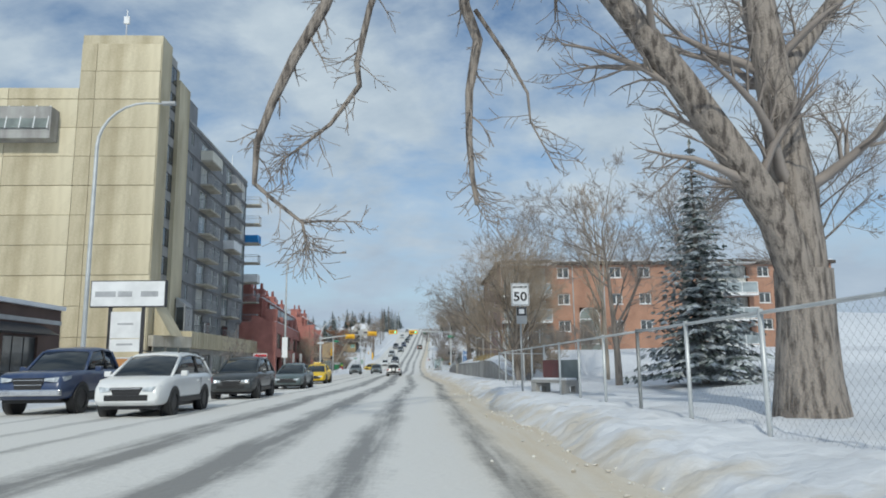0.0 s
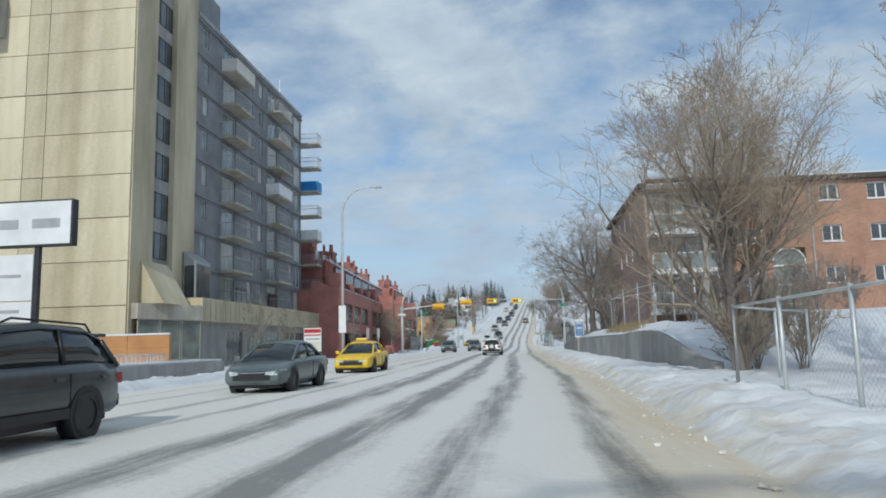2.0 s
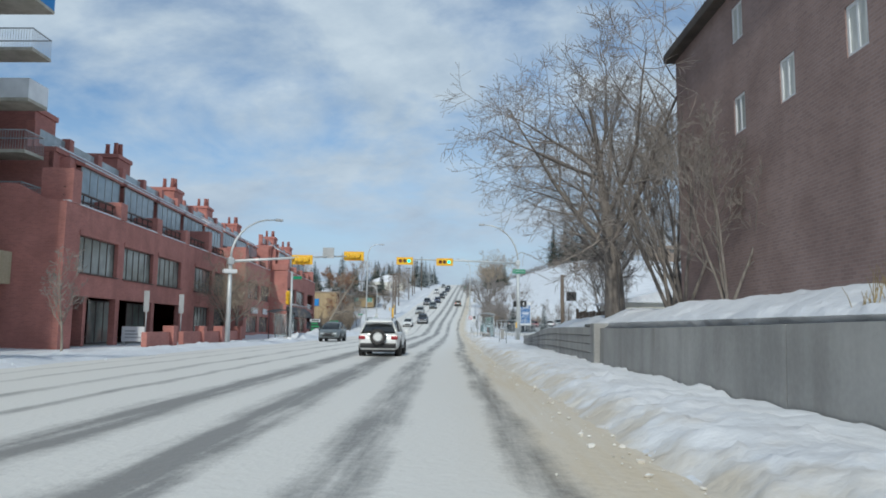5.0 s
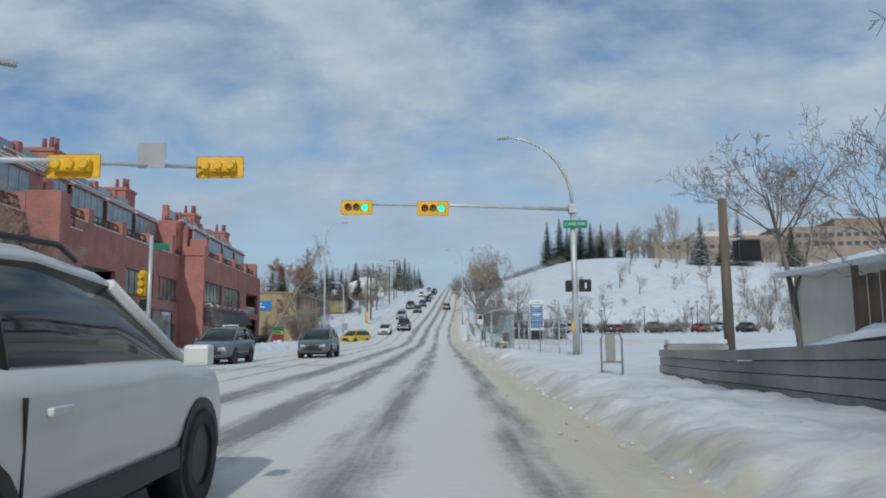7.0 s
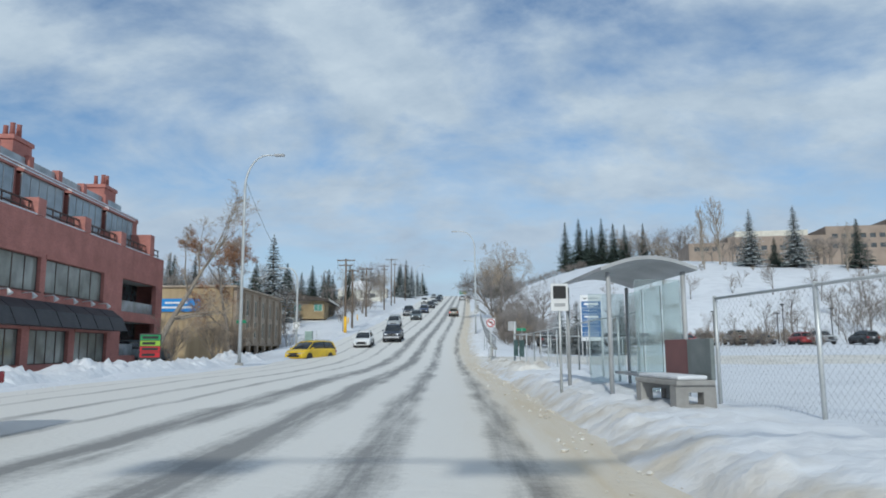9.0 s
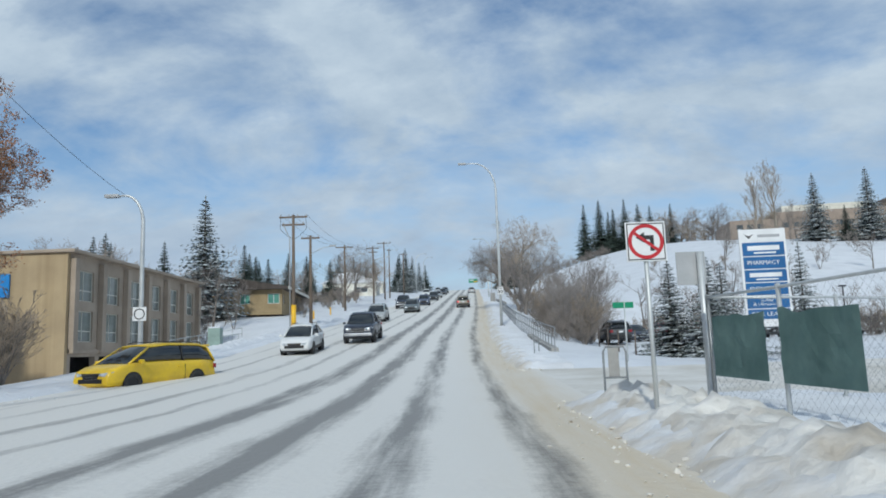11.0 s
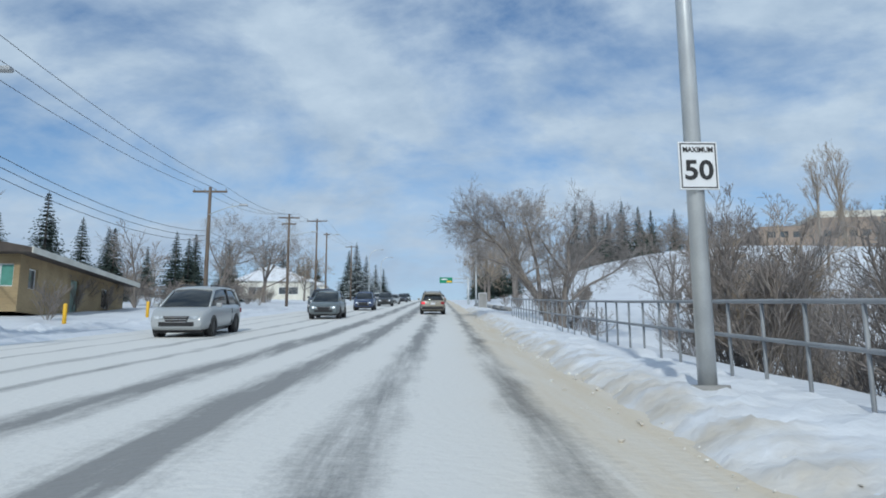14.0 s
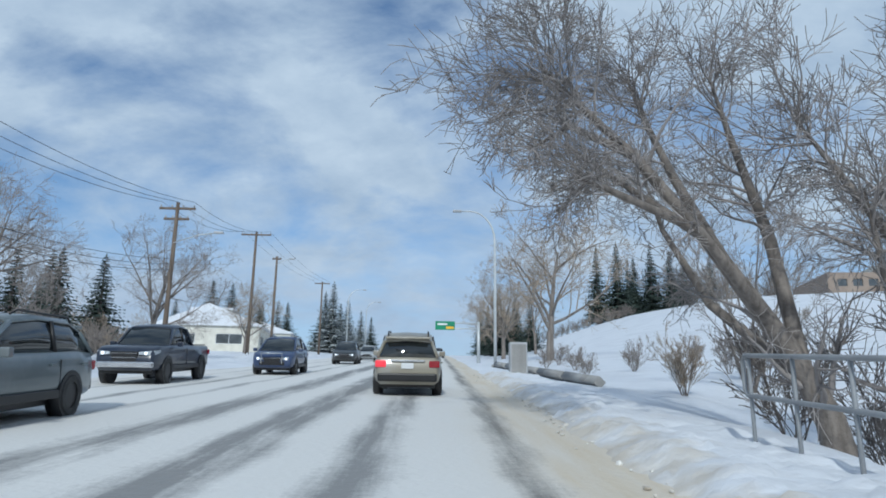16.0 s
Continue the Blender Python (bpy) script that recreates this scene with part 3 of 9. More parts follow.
def verge(y0, y1, u1, rise, seed, label):
    """Lumpy ploughed snow from the road's edge to u1(y), with a soft crest near the road."""
    verts, faces, lat = [], [], []
    step = 0.13
    n, cols = int((y1 - y0) / step), 26
    for j in range(n + 1):
        y = y0 + j * step
        e = S(min(j, n - j) / 12)
        far = u1(y) - lane_x(y) if callable(u1) else u1
        w0 = 1.95 + 0.25 * noise.noise(Vector((seed, y * 0.35, 3)))
        crest = rise * (0.55 + 1.0 * max(-0.4, noise.noise(Vector((seed, y * 0.22, 0)))))
        for i in range(cols + 1):
            v = i / cols
            u = w0 + (far - w0) * v ** 1.3
            x = u + lane_x(y)
            h = S((u - w0) / 0.9) * crest * (1 - 0.75 * S((u - w0 - 0.9) / 1.6))
            p = Vector((x + seed * 7, y, 0))
            churn = 1 - 0.6 * S((u - w0 - 1.0) / 1.6)
            lump = 0.08 * noise.noise(p * 0.9) + 0.06 * noise.noise(p * 2.3) + churn * (0.10 * max(0, noise.noise(p * 3.6) - 0.05) + 0.07 * abs(noise.noise(p * 6.2)) + 0.03 * noise.noise(p * 11))
            base = max(gz(x, y), road_z(y) + 0.01)
            amp = S((u - w0 + 0.05) / 0.5)
            verts.append((x, y, base - 0.05 * (1 - amp) + e * (0.05 * amp + h + lump * amp) - 0.1 * (1 - e)))
            lat.append(u)
    for j in range(n):
        for i in range(cols):
            a = j * (cols + 1) + i
            faces.append((a, a + 1, a + cols + 2, a + cols + 1))
    me = bpy.data.meshes.new("snow_verge")
    me.from_pydata(verts, [], faces)
    me.polygons.foreach_set("use_smooth", [True] * len(faces))
    me.attributes.new("lateral", "FLOAT", "POINT").data.foreach_set("value", lat)
    me.materials.append(M_VERGE)
    tagged(new("snow_verge", me), label, "snow", kind="stuff")


verge(-8, 44.5, 5.6, 0.17, 1, "lumpy ploughed snow between the road and the wire fence")
verge(44.5, 109.5, lambda y: WALL_X(y) - 0.02, 0.15, 2, "lumpy ploughed snow below the retaining wall")
verge(123, 150, 4.6, 0.20, 3, "lumpy ploughed sandy snow at the bus stop")
verge(109, 123.5, 9.5, 0.04, 5, "trampled snow at the crossing")
verge(149.5, 174.6, 7.0, 0.06, 6, "trampled snow beside the lane mouth")
verge(184.3, 276, 4.3, 0.07, 4, "low ploughed snow on the uphill pavement")


def shelf(y0, y1, a, b_, lift, seed, label):
    """Wind-packed snow lying on the bank behind the retaining wall."""
    verts, faces = [], []
    step, cols = 0.16, 16
    n = int((y1 - y0) / step)
    for j in range(n + 1):
        y = y0 + j * step
        e = S(min(j, n - j) / 10)
        for i in range(cols + 1):
            v = i / cols
            x = WALL_X(y) + a + (b_ - a) * v ** 1.4
            p = Vector((x + seed * 5, y, 0))
            lump = 0.10 * noise.noise(p * 0.8) + 0.07 * noise.noise(p * 2.1) + 0.04 * noise.noise(p * 5) + 0.06
            side = S(v / 0.12) * S((1 - v) / 0.2)
            edge = -0.06 * (1 - S(v / 0.12))
            verts.append((x + 0.10 * noise.noise(Vector((seed, y * 1.7, 4))) * (1 - v), y, gz(WALL_X(y) + 0.75, y) * (1 - S(v / 0.4)) + gz(x, y) * S(v / 0.4) + lift + e * side * lump + edge - 0.2 * (1 - e)))
    for j in range(n):
        for i in range(cols):
            q = j * (cols + 1) + i
            faces.append((q, q + 1, q + cols + 2, q + cols + 1))
    me = bpy.data.meshes.new("snow_bank")
    me.from_pydata(verts, [], faces)
    me.polygons.foreach_set("use_smooth", [True] * len(faces))
    me.materials.append(M_SNOW)
    tagged(new("snow_bank", me), label, "snow", kind="stuff")


shelf(49, 82.4, 0.1, 3.0, 0.03, 1, "wind-packed snow on the bank behind the retaining wall")
shelf(83, 104, 0.25, 3.0, 0.02, 2, "wind-packed snow behind the low ribbed wall")


def clods(y0, y1, xc, spread, count, material, seed, label):
    """Loose lumps of snow thrown up by the plough."""
    rng = random.Random(seed)
    ico = bmesh.new()
    bmesh.ops.create_icosphere(ico, subdivisions=1, radius=1)
    base = [v.co.copy() for v in ico.verts]
    tris = [tuple(v.index for v in f.verts) for f in ico.faces]
    ico.free()
    verts, faces = [], []
    for _ in range(count):
        y = rng.uniform(y0, y1)
        x = xc + lane_x(y) + rng.gauss(0, spread)
        s = 0.008 + 0.032 * rng.random() ** 4
        z = max(gz(x, y), road_z(y) + 0.03) + 0.02
        k = len(verts)
        o = Vector((rng.random() * 50, rng.random() * 50, 0))
        q = (rng.uniform(0.8, 1.5), rng.uniform(0.8, 1.5), rng.uniform(0.5, 0.9))
        for v in base:
            f = s * (1 + 0.9 * noise.noise(v * 1.7 + o))
            verts.append((x + v.x * f * q[0], y + v.y * f * q[1], z + v.z * f * q[2]))
        faces += [tuple(i + k for i in t) for t in tris]
    me = bpy.data.meshes.new("snow_clods")
    me.from_pydata(verts, [], faces)
    me.materials.append(material)
    tagged(new("snow_clods", me), label, "snow", kind="stuff")


clods(2, 110, 2.5, 0.42, 3800, M_SNOW_DIRTY, 21, "loose crumbs of sandy snow along the kerb")
lv, lf_ = [], []
LN_X, LN_Y = np.arange(2.0, 40.1, 0.4), np.arange(173.4, 185.7, 0.3)
for yy in LN_Y:
    for xx in LN_X:
        pq = Vector((float(xx), float(yy), 0))
        edge = S((yy - 173.4) / 1.0) * S((185.7 - yy) / 1.0) * S((xx - 1.9) / 0.8)
        lv.append((float(xx), float(yy), road_z(float(yy)) - 0.10 + edge * (0.115 + 0.012 * noise.noise(pq * 1.4) + 0.02 * noise.noise(Vector((xx * 0.15, yy * 1.3, 5))))))
nl = len(LN_X)
for j in range(len(LN_Y) - 1):
    for i in range(nl - 1):
        a = j * nl + i
        lf_.append((a, a + 1, a + 1 + nl, a + nl))
me = bpy.data.meshes.new("lane")
me.from_pydata(lv, [], lf_)
me.polygons.foreach_set("use_smooth", [True] * len(lf_))
me.materials.append(snow_mat("lane_snow", (0.72, 0.70, 0.66), (0.56, 0.53, 0.47), 0.5, scale=0.6, bump=0.35))
tagged(new("lane", me), "side lane of packed sandy snow", "road", kind="structure")
clods(112, 174, 2.55, 0.5, 3000, M_SNOW_DIRTY, 22, "loose crumbs of sandy snow along the kerb")
clods(184, 275, 2.5, 0.35, 2600, M_SNOW_DIRTY, 23, "loose crumbs of snow along the uphill kerb")
clods(14, 180, -13.5, 0.7, 2200, M_SNOW, 24, "loose lumps of ploughed snow along the far kerb")

# ---- buildings ----


def wall_bm(x0, x1, z0, z1, thick, openings):
    """A wall along x, its face at y = 0 looking to -y, with openings (x0, x1, z0, z1) right through it."""
    xc = sorted({x0, x1, *[min(max(o[k], x0), x1) for o in openings for k in (0, 1)]})
    zc = sorted({z0, z1, *[min(max(o[k], z0), z1) for o in openings for k in (2, 3)]})
    return cells(B(), xc, zc, lambda x, z: not any(o[0] < x < o[1] and o[2] < z < o[3] for o in openings), 0, thick)


def put(bm, m):
    bmesh.ops.transform(bm, matrix=m, verts=bm.verts)
    return bm


_win = {}


def window(parent, m, w, h, cols=2, frame_mat=None, pane_mat=None, deep=0.14, bar=0.06, sill=False, rail=0.0):
    """A window set back in its opening: frame with bars, and a pane in it. m: the pose of the opening's lower middle, looking to -y."""
    frame_mat, pane_mat = frame_mat or M_WHITE, pane_mat or M_GLASS
    key = (round(w, 2), round(h, 2), cols, frame_mat.name, pane_mat.name, sill, rail)
    if key not in _win:
        mid = [-w / 2 + bar / 2 + (w - bar) * i / cols for i in range(cols + 1)]
        xc = sorted({round(m_ + q * bar / 2, 4) for m_ in mid for q in (-1, 1)})
        zc = [0, bar, h - bar, h] if not rail else [0, bar, h * rail - bar / 2, h * rail + bar / 2, h - bar, h]
        bm = cells(B(), xc, zc, lambda x, z: z < bar or z > h - bar or (rail and abs(z - h * rail) < bar / 2) or any(abs(x - m_) < bar / 2 for m_ in mid), deep, deep + 0.07)
        fr = mesh_of("window", bm, frame_mat)
        bm = B()
        box(bm, -w / 2 + bar * 0.5, w / 2 - bar * 0.5, deep + 0.025, deep + 0.045, bar * 0.5, h - bar * 0.5)
        _win[key] = (fr, mesh_of("pane", bm, pane_mat))
    fr, pn = _win[key]
    f = new("window", fr)
    f.parent = parent
    f.matrix_basis = m
    if sill:
        part("sill", box(B(), -w / 2 - 0.06, w / 2 + 0.06, -0.07, deep - 0.002, -0.06, -0.002), frame_mat, f)
    p = new("pane", pn)
    p.parent = f
    return f


def facing(x, y, z, yaw):
    return pose(x, y, z, 0, 0, yaw)


FACE_E = 90     # a face that looks to +x (its own x runs along +y)
FACE_W = -90    # a face that looks to -x

# ---- the concrete apartment tower ----
tower = thing("apartment_tower", (-23.2, 62, 0), "nine-storey apartment block of cream concrete and dark grey block", "building")
TW = Matrix.Translation((23.2, -62, 0))
STOREY = 2.67
# concrete core behind the panels
bm = B()
box(bm, -56, -30.4, 62.06, 95, 0, 26.2)
box(bm, -30.4, -24.4, 62.06, 70.3, 0, 31.6)
box(bm, -30.4, -25.0, 70.3, 78, 25.2, 30.2)
part("wall", put(bm, TW), M_CONC, tower, "cream board-marked concrete")
# cast panels on the gable
pm = {}
for r in range(11):
    z0, z1 = 1.4 + r * STOREY, 1.4 + (r + 1) * STOREY - 0.05
    for c, (xa, xb) in enumerate(((-56, -47.5), (-47.5, -42.6), (-42.6, -36.6), (-36.6, -30.4), (-30.4, -29.0), (-29.0, -23.25))):
        top = 31.6 if c >= 4 else 26.2
        if z0 > top - 0.5:
            continue
        w, h = round(xb - xa - 0.04, 2), round(min(z1, top + 0.25) - z0, 2)
        if (w, h) not in pm:
            b2 = B()
            box(b2, 0, w, -0.05, 0.06, 0, h, 0.015)
            pm[(w, h)] = mesh_of("panel", b2, M_CONC)
        o = new("panel", pm[(w, h)])
        o.parent = tower
        o.location = (xa + 23.2, 0.02 * ((r * 7 + c * 3) % 3 - 1), z0)
b2 = B()
box(b2, -56, -23.3, 61.98, 62.06, 0, 1.35)
part("plinth", put(b2, TW), M_CONC_PALE, tower)
# street flank: corner pier, glazed stair slit, pier
bm = B()
box(bm, -24.4, -23.2, 62.07, 64.6, 0, 31.6, 0.02)
box(bm, -24.4, -23.2, 67.2, 70.3, 0, 29.4, 0.02)
part("pier", put(bm, TW), M_CONC, tower, "cream concrete piers of the stair tower")
for k in range(11):
    z = 4.6 + k * STOREY
    if z > 29:
        break
    window(tower, TW @ facing(-23.55, 65.9, z, FACE_E), 2.5, 1.75, 3, M_DARK, M_GLASS, deep=0.02)
    b2 = B()
    box(b2, -24.3, -23.6, 64.6, 67.2, z + 1.75, z + STOREY)
    part("spandrel", put(b2, TW), M_CONC_GREY, tower)
# dark block facade with window columns and balconies
ops, wins = [], []
for k in range(8):
    z = 4.75 + k * STOREY
    for y0, w in ((71.3, 0.9), (80.2, 1.0), (82.6, 1.0), (91.2, 0.8)):
        ops.append((y0, y0 + w, z + 0.75, z + 2.2))
        wins.append((y0 + w / 2, z + 0.75, w, 1.45, 1))
    for y0, w in ((74.9, 2.6), (84.9, 2.6), (92.6, 2.2)):
        ops.append((y0, y0 + w, z + 0.08, z + 2.2))
        wins.append((y0 + w / 2, z + 0.08, w, 2.12, 2))
bm = wall_bm(70.3, 95, 4.6, 26.2, 0.3, ops)
part("facade", put(bm, TW @ pose(-23.2, 0, 0, 0, 0, 90)), M_BLOCK, tower, "dark grey concrete block facade")
for i, (y, z, w, h, c) in enumerate(wins):
    window(tower, TW @ facing(-23.2, y, z, FACE_E), w, h, c, M_WHITE, (M_CURTAIN, M_GLASS_BAL, M_CURTAIN, M_GLASS_G, M_GLASS_BAL)[(i * 37) % 5], deep=0.12, bar=0.06)
for k in range(9):
    z = 4.6 + k * STOREY
    b2 = B()
    box(b2, -23.2, -23.06, 70.3, 95.05, z - 0.16, z + 0.0)
    box(b2, -23.2, -23.14, 70.3, 95.05, z - 0.34, z - 0.26)
    part("slab_edge", put(b2, TW), M_BLOCK, tower)
bm = B()
box(bm, -40, -23.1, 70.3, 95.1, 26.2, 26.5)
part("roof", put(bm, TW), M_CONC_GREY, tower)
bm = B()
box(bm, -29, -28.8, 95.0, 95.25, 4.6, 26.2)
box(bm, -40, -23.5, 94.7, 95.0, 4.6, 26.2)
part("end_wall", put(bm, TW), M_BLOCK, tower)


def balcony(k, y0, y1, depth, screen=None, label="", xi=-23.2):
    z = 4.7 + k * STOREY
    b = B()
    box(b, xi, -23.2 + depth, y0, y1, z - 0.16, z + 0.02, 0.02)
    slab = part("balcony", put(b, TW), M_CONC_PALE, tower, label)
    xo = -23.2 + depth - 0.05
    if screen:
        b = B()
        box(b, xo - 0.03, xo + 0.03, y0, y1, z + 0.03, z + 1.05)
        box(b, xi + 0.05, xo - 0.03, y0, y0 + 0.05, z + 0.03, z + 1.05)
        part("screen", put(b, TW), screen, slab)
        return
    b = B()
    box(b, xo - 0.025, xo + 0.025, y0, y1, z + 1.0, z + 1.05)
    box(b, xi, xo, y0, y0 + 0.05, z + 1.0, z + 1.05)
    box(b, xi, xo, y1 - 0.05, y1, z + 1.0, z + 1.05)
    n = int((y1 - y0) / 0.14)
    for i in range(n + 1):
        y = y0 + 0.02 + (y1 - y0 - 0.04) * i / n
        box(b, xo - 0.008, xo + 0.008, y - 0.008, y + 0.008, z + 0.02, z + 1.0)
    for i in range(1, int((depth - 23.2 - xi) / 0.14)):
        x = xi + i * 0.14
        box(b, x - 0.008, x + 0.008, y0 + 0.015, y0 + 0.03, z + 0.02, z + 1.0)
    tagged(part("railing", put(b, TW), M_STEELP, slab), kind="stuff")


for k in range(8):
    balcony(k, 74.4, 78.2, 1.35, M_CREAMW if k == 7 else None)
    balcony(k, 84.4, 88.2, 1.35, M_WHITE if k == 4 else None)
    balcony(k, 95.3, 97.0, 1.75, {5: M_BLUEB, 3: M_WHITE}.get(k), xi=-26.0)
# projecting bay window box high on the gable
bay = part("bay_window", put(box(B(), -37.2, -32.0, 60.6, 61.97, 21.3, 24.2, 0.03), TW), M_CONC_GREY, tower, "boxed-out top-floor bay with a sloped glass front")
b2 = B()
prism(b2, [(60.45, 22.2), (60.58, 22.2), (60.95, 24.3), (60.8, 24.3)], "x", -37.0, -32.2)
part("pane", put(b2, TW), M_GLASS_G, bay)
b2 = B()
for i in range(5):
    x = -37.0 + i * 1.2
    prism(b2, [(60.4, 22.15), (60.46, 22.15), (60.84, 24.35), (60.78, 24.35)], "x", x - 0.04, x + 0.04)
part("mullion", put(b2, TW), M_WHITE, bay)
# mechanical box and masts on the roof
part("plant_room", put(box(B(), -28.5, -24.5, 72, 77, 26.5, 30.2, 0.05), TW), M_BLOCK, tower)
b2 = B()
tube(b2, [(-27, 63, 31.6), (-27, 63, 34.6)], 0.05, 6)
box(b2, -27.25, -26.75, 62.9, 63.1, 33.2, 33.9)
tube(b2, [(-24.2, 91, 26.5), (-24.2, 91, 29)], 0.05, 6)
part("mast", put(b2, TW), M_WHITE, tower)
# podium with shop windows
ops, wins = [], []
for y0, w in ((72.5, 3.0), (76.4, 3.4), (80.4, 3.4), (84.4, 3.4), (88.4, 3.2), (92.2, 2.6)):
    ops.append((y0, y0 + w, 0.35, 2.75))
    wins.append((y0 + w / 2, w))
bm = wall_bm(67.5, 95.5, 0, 3.2, 0.3, ops)
part("podium_wall", put(bm, TW @ pose(-21.6, 0, 0, 0, 0, 90)), M_CONC_GREY, tower, "ground-floor wall with shop windows")
for y, w in wins:
    window(tower, TW @ facing(-21.6, y, 0.35, FACE_E), w, 2.4, 4, M_CONC_PALE, M_GLASS_G if w > 3.3 else M_GLASS, deep=0.1)
bm = B()
box(bm, -23.3, -21.0, 67.2, 95.8, 3.2, 4.75, 0.04)
part("parapet", put(bm, TW), M_CONC, tower, "broad pale concrete parapet of the terrace")
rib_me = mesh_of("rib", put(box(B(), -20.99, -20.96, -0.03, 0.03, 3.25, 4.7), TW), M_CONC)
for i in range(34):
    o = new("rib", rib_me)
    o.parent = tower
    o.location = (0, 67.6 + i * 0.83, 0)
for y0 in (79.0, 86.5):
    window(tower, TW @ facing(-23.1, y0, 5.0, FACE_E), 2.2, 1.3, 2, M_DARK, M_GLASS, deep=0.02)
# glazed entrance against the foot of the stair tower, with a wedge skylight
ent = part("entrance", put(prism(B(), [(-23.19, 62.3), (-22.75, 62.3), (-20.95, 67.1), (-23.19, 67.1)], "z", 3.25, 4.2), TW), M_CONC_PALE, tower, "low corner entrance with big greenish panes")
part("plinth", put(prism(B(), [(-23.19, 62.35), (-22.8, 62.35), (-21.0, 67.1), (-23.19, 67.1)], "z", 0, 0.7), TW), M_CONC_PALE, ent)
yaw_e = math.degrees(math.atan2(4.7, 1.8))
for i in range(3):
    q = (i + 0.5) / 3
    window(ent, TW @ facing(-22.78 + 1.8 * q, 62.4 + 4.7 * q, 0.7, yaw_e), 1.6, 2.55, 1, M_CONC_PALE, M_GLASS_G, deep=0.05)
part("skylight", put(prism(B(), [(-23.19, 6.9), (-23.19, 4.2), (-21.6, 4.2)], "y", 63.2, 66.6), TW), M_CONC, ent)
hood = part("stair_hood", put(prism(B(), [(-23.1, 8.1), (-23.1, 4.76), (-22.2, 4.76), (-22.2, 7.4)], "y", 68.6, 70.9), TW), M_STEELP, tower, "tall glazed hood with a sloping pale top")
for i in range(2):
    part("pane", put(box(B(), -22.19, -22.17, 68.7 + i * 1.1, 69.7 + i * 1.1, 4.9, 7.2), TW), M_GLASS, hood)
part("pane", put(box(B(), -23.0, -22.3, 68.57, 68.59, 4.9, 7.1), TW), M_GLASS, hood)

# ---- long stepped brick building with chimneys ----
EAST = pose(0, 0, 0, 0, 0, 90)
_ch = {}


def many(name, parent, items, material, bevel=0.0):
    """Separate parts from a list of boxes."""
    for it in items:
        part(name, box(B(), *it, bevel), material, parent)


def brick_terrace(at, length, chim, label, shop, upper=(), lower=(), open_bays=(), t0=0.0):
    """Red brick front in three tiers that step back; its own y runs along the street, its face is at x = 0."""
    LEN = length
    br = thing("brick_terrace", at, label, "building", "red brick terraces", yaw=3.5)
    ops, wins = [], []
    for a, b in upper:
        ops.append((a, b, 3.05, 5.0))
        wins.append(((a + b) / 2, 3.05, b - a, 1.95, 5))
    for a, b in lower:
        ops.append((a, b, -1.0, 0.95))
        wins.append(((a + b) / 2, -1.0, b - a, 1.952, 4))
    ops += open_bays
    y = 1.6 if not upper else LEN
    k = 0
    while y < LEN - 5:
        if k % 4 == 3:
            y += 2.4
        ops.append((y, y + 4.7, 3.95, 5.85))
        wins.append((y + 2.35, 3.95, 4.7, 1.9, 5))
        arcade = k < 3
        ops.append((y - 0.3, y + 4.75, -0.1, 2.75) if arcade else (y + 0.2, y + 4.4, 0.25, 2.8))
        wins.append((y + 2.2, 0.2, 4.3, 2.55, 4) if arcade else (y + 2.3, 0.25, 4.2, 2.55, 5))
        y += 5.55
        k += 1
    part("wall", put(wall_bm(0, LEN, -2.2, 7.3, 0.35, ops), EAST), M_BRICK, br, "red brick street front")
    for i, (yy, z, w, h, c) in enumerate(wins):
        window(br, facing(0, yy, z, FACE_E), w, h, c, M_BROWN, M_GLASS_G, deep=1.9 if abs(w - 4.3) < 0.01 else 0.2, sill=h < 2 and z > 0)
    for a, b, z, zt in open_bays:
        part("bay_wall", box(B(), -1.9, -1.7, a - 0.3, b + 0.3, z - 0.2, zt + 0.2), M_GLASS, br, "dark glazing at the back of an open bay")
        part("bay_soffit", box(B(), -1.69, -0.36, a - 0.3, b + 0.3, zt + 0.01, zt + 0.15), M_CONC_GREY, br)
        part("bay_floor", box(B(), -1.69, -0.36, a - 0.3, b + 0.3, z - 0.15, z - 0.01), M_CONC_GREY, br)
        part("balustrade", box(B(), -0.3, -0.26, a, b, z + 0.02, z + 0.85), M_GLASS_BAL, br)
    many("lintel", br, [(0.0, 0.06, yy - w / 2 - 0.1, yy + w / 2 + 0.1, z + h, z + h + 0.22) for yy, z, w, h, c in wins if h < 2], M_BRICK)
    part("floor", box(B(), -14.6, -0.36, 0.36, LEN - 0.36, -2.2, 0.2), M_CONC_GREY, br)
    part("terrace_floor", box(B(), -14.6, -0.36, 0.36, LEN - 0.36, 6.2, 7.0), M_CONC_GREY, br)
    for a in (t0, LEN - 0.35):
        part("end_wall", prism(B(), [(-15, -2.2), (-0.36, -2.2), (-0.36, 7.3), (-2.42, 7.3), (-2.42, 10.48), (-15, 10.48)], "y", a, a + 0.34), M_BRICK, br)
    if t0:
        part("end_wall", prism(B(), [(-15, -2.2), (-0.36, -2.2), (-0.36, 7.3), (-1.2, 7.5), (-2.42, 8.1), (-3.2, 8.1), (-3.2, 7.3), (-15, 7.3)], "y", 0, 0.34), M_BRICK, br, "brick end wall with a raking parapet")
    part("back_wall", box(B(), -15, -14.7, 0.36, LEN - 0.36, -2.2, 10.48), M_BRICK, br)
    nb = int(LEN / 5.85)
    many("pier", br, [(-1.5, 0.06, 0.4 + i * 5.85, 1.3 + i * 5.85, 7.3, 8.3 if i % 4 else 9.0) for i in range(nb + 1) if 1.3 + i * 5.85 < LEN], M_BRICK, 0.03)
    b2 = B()
    box(b2, -0.4, -0.3, 0.4, LEN - 0.4, 8.0, 8.08)
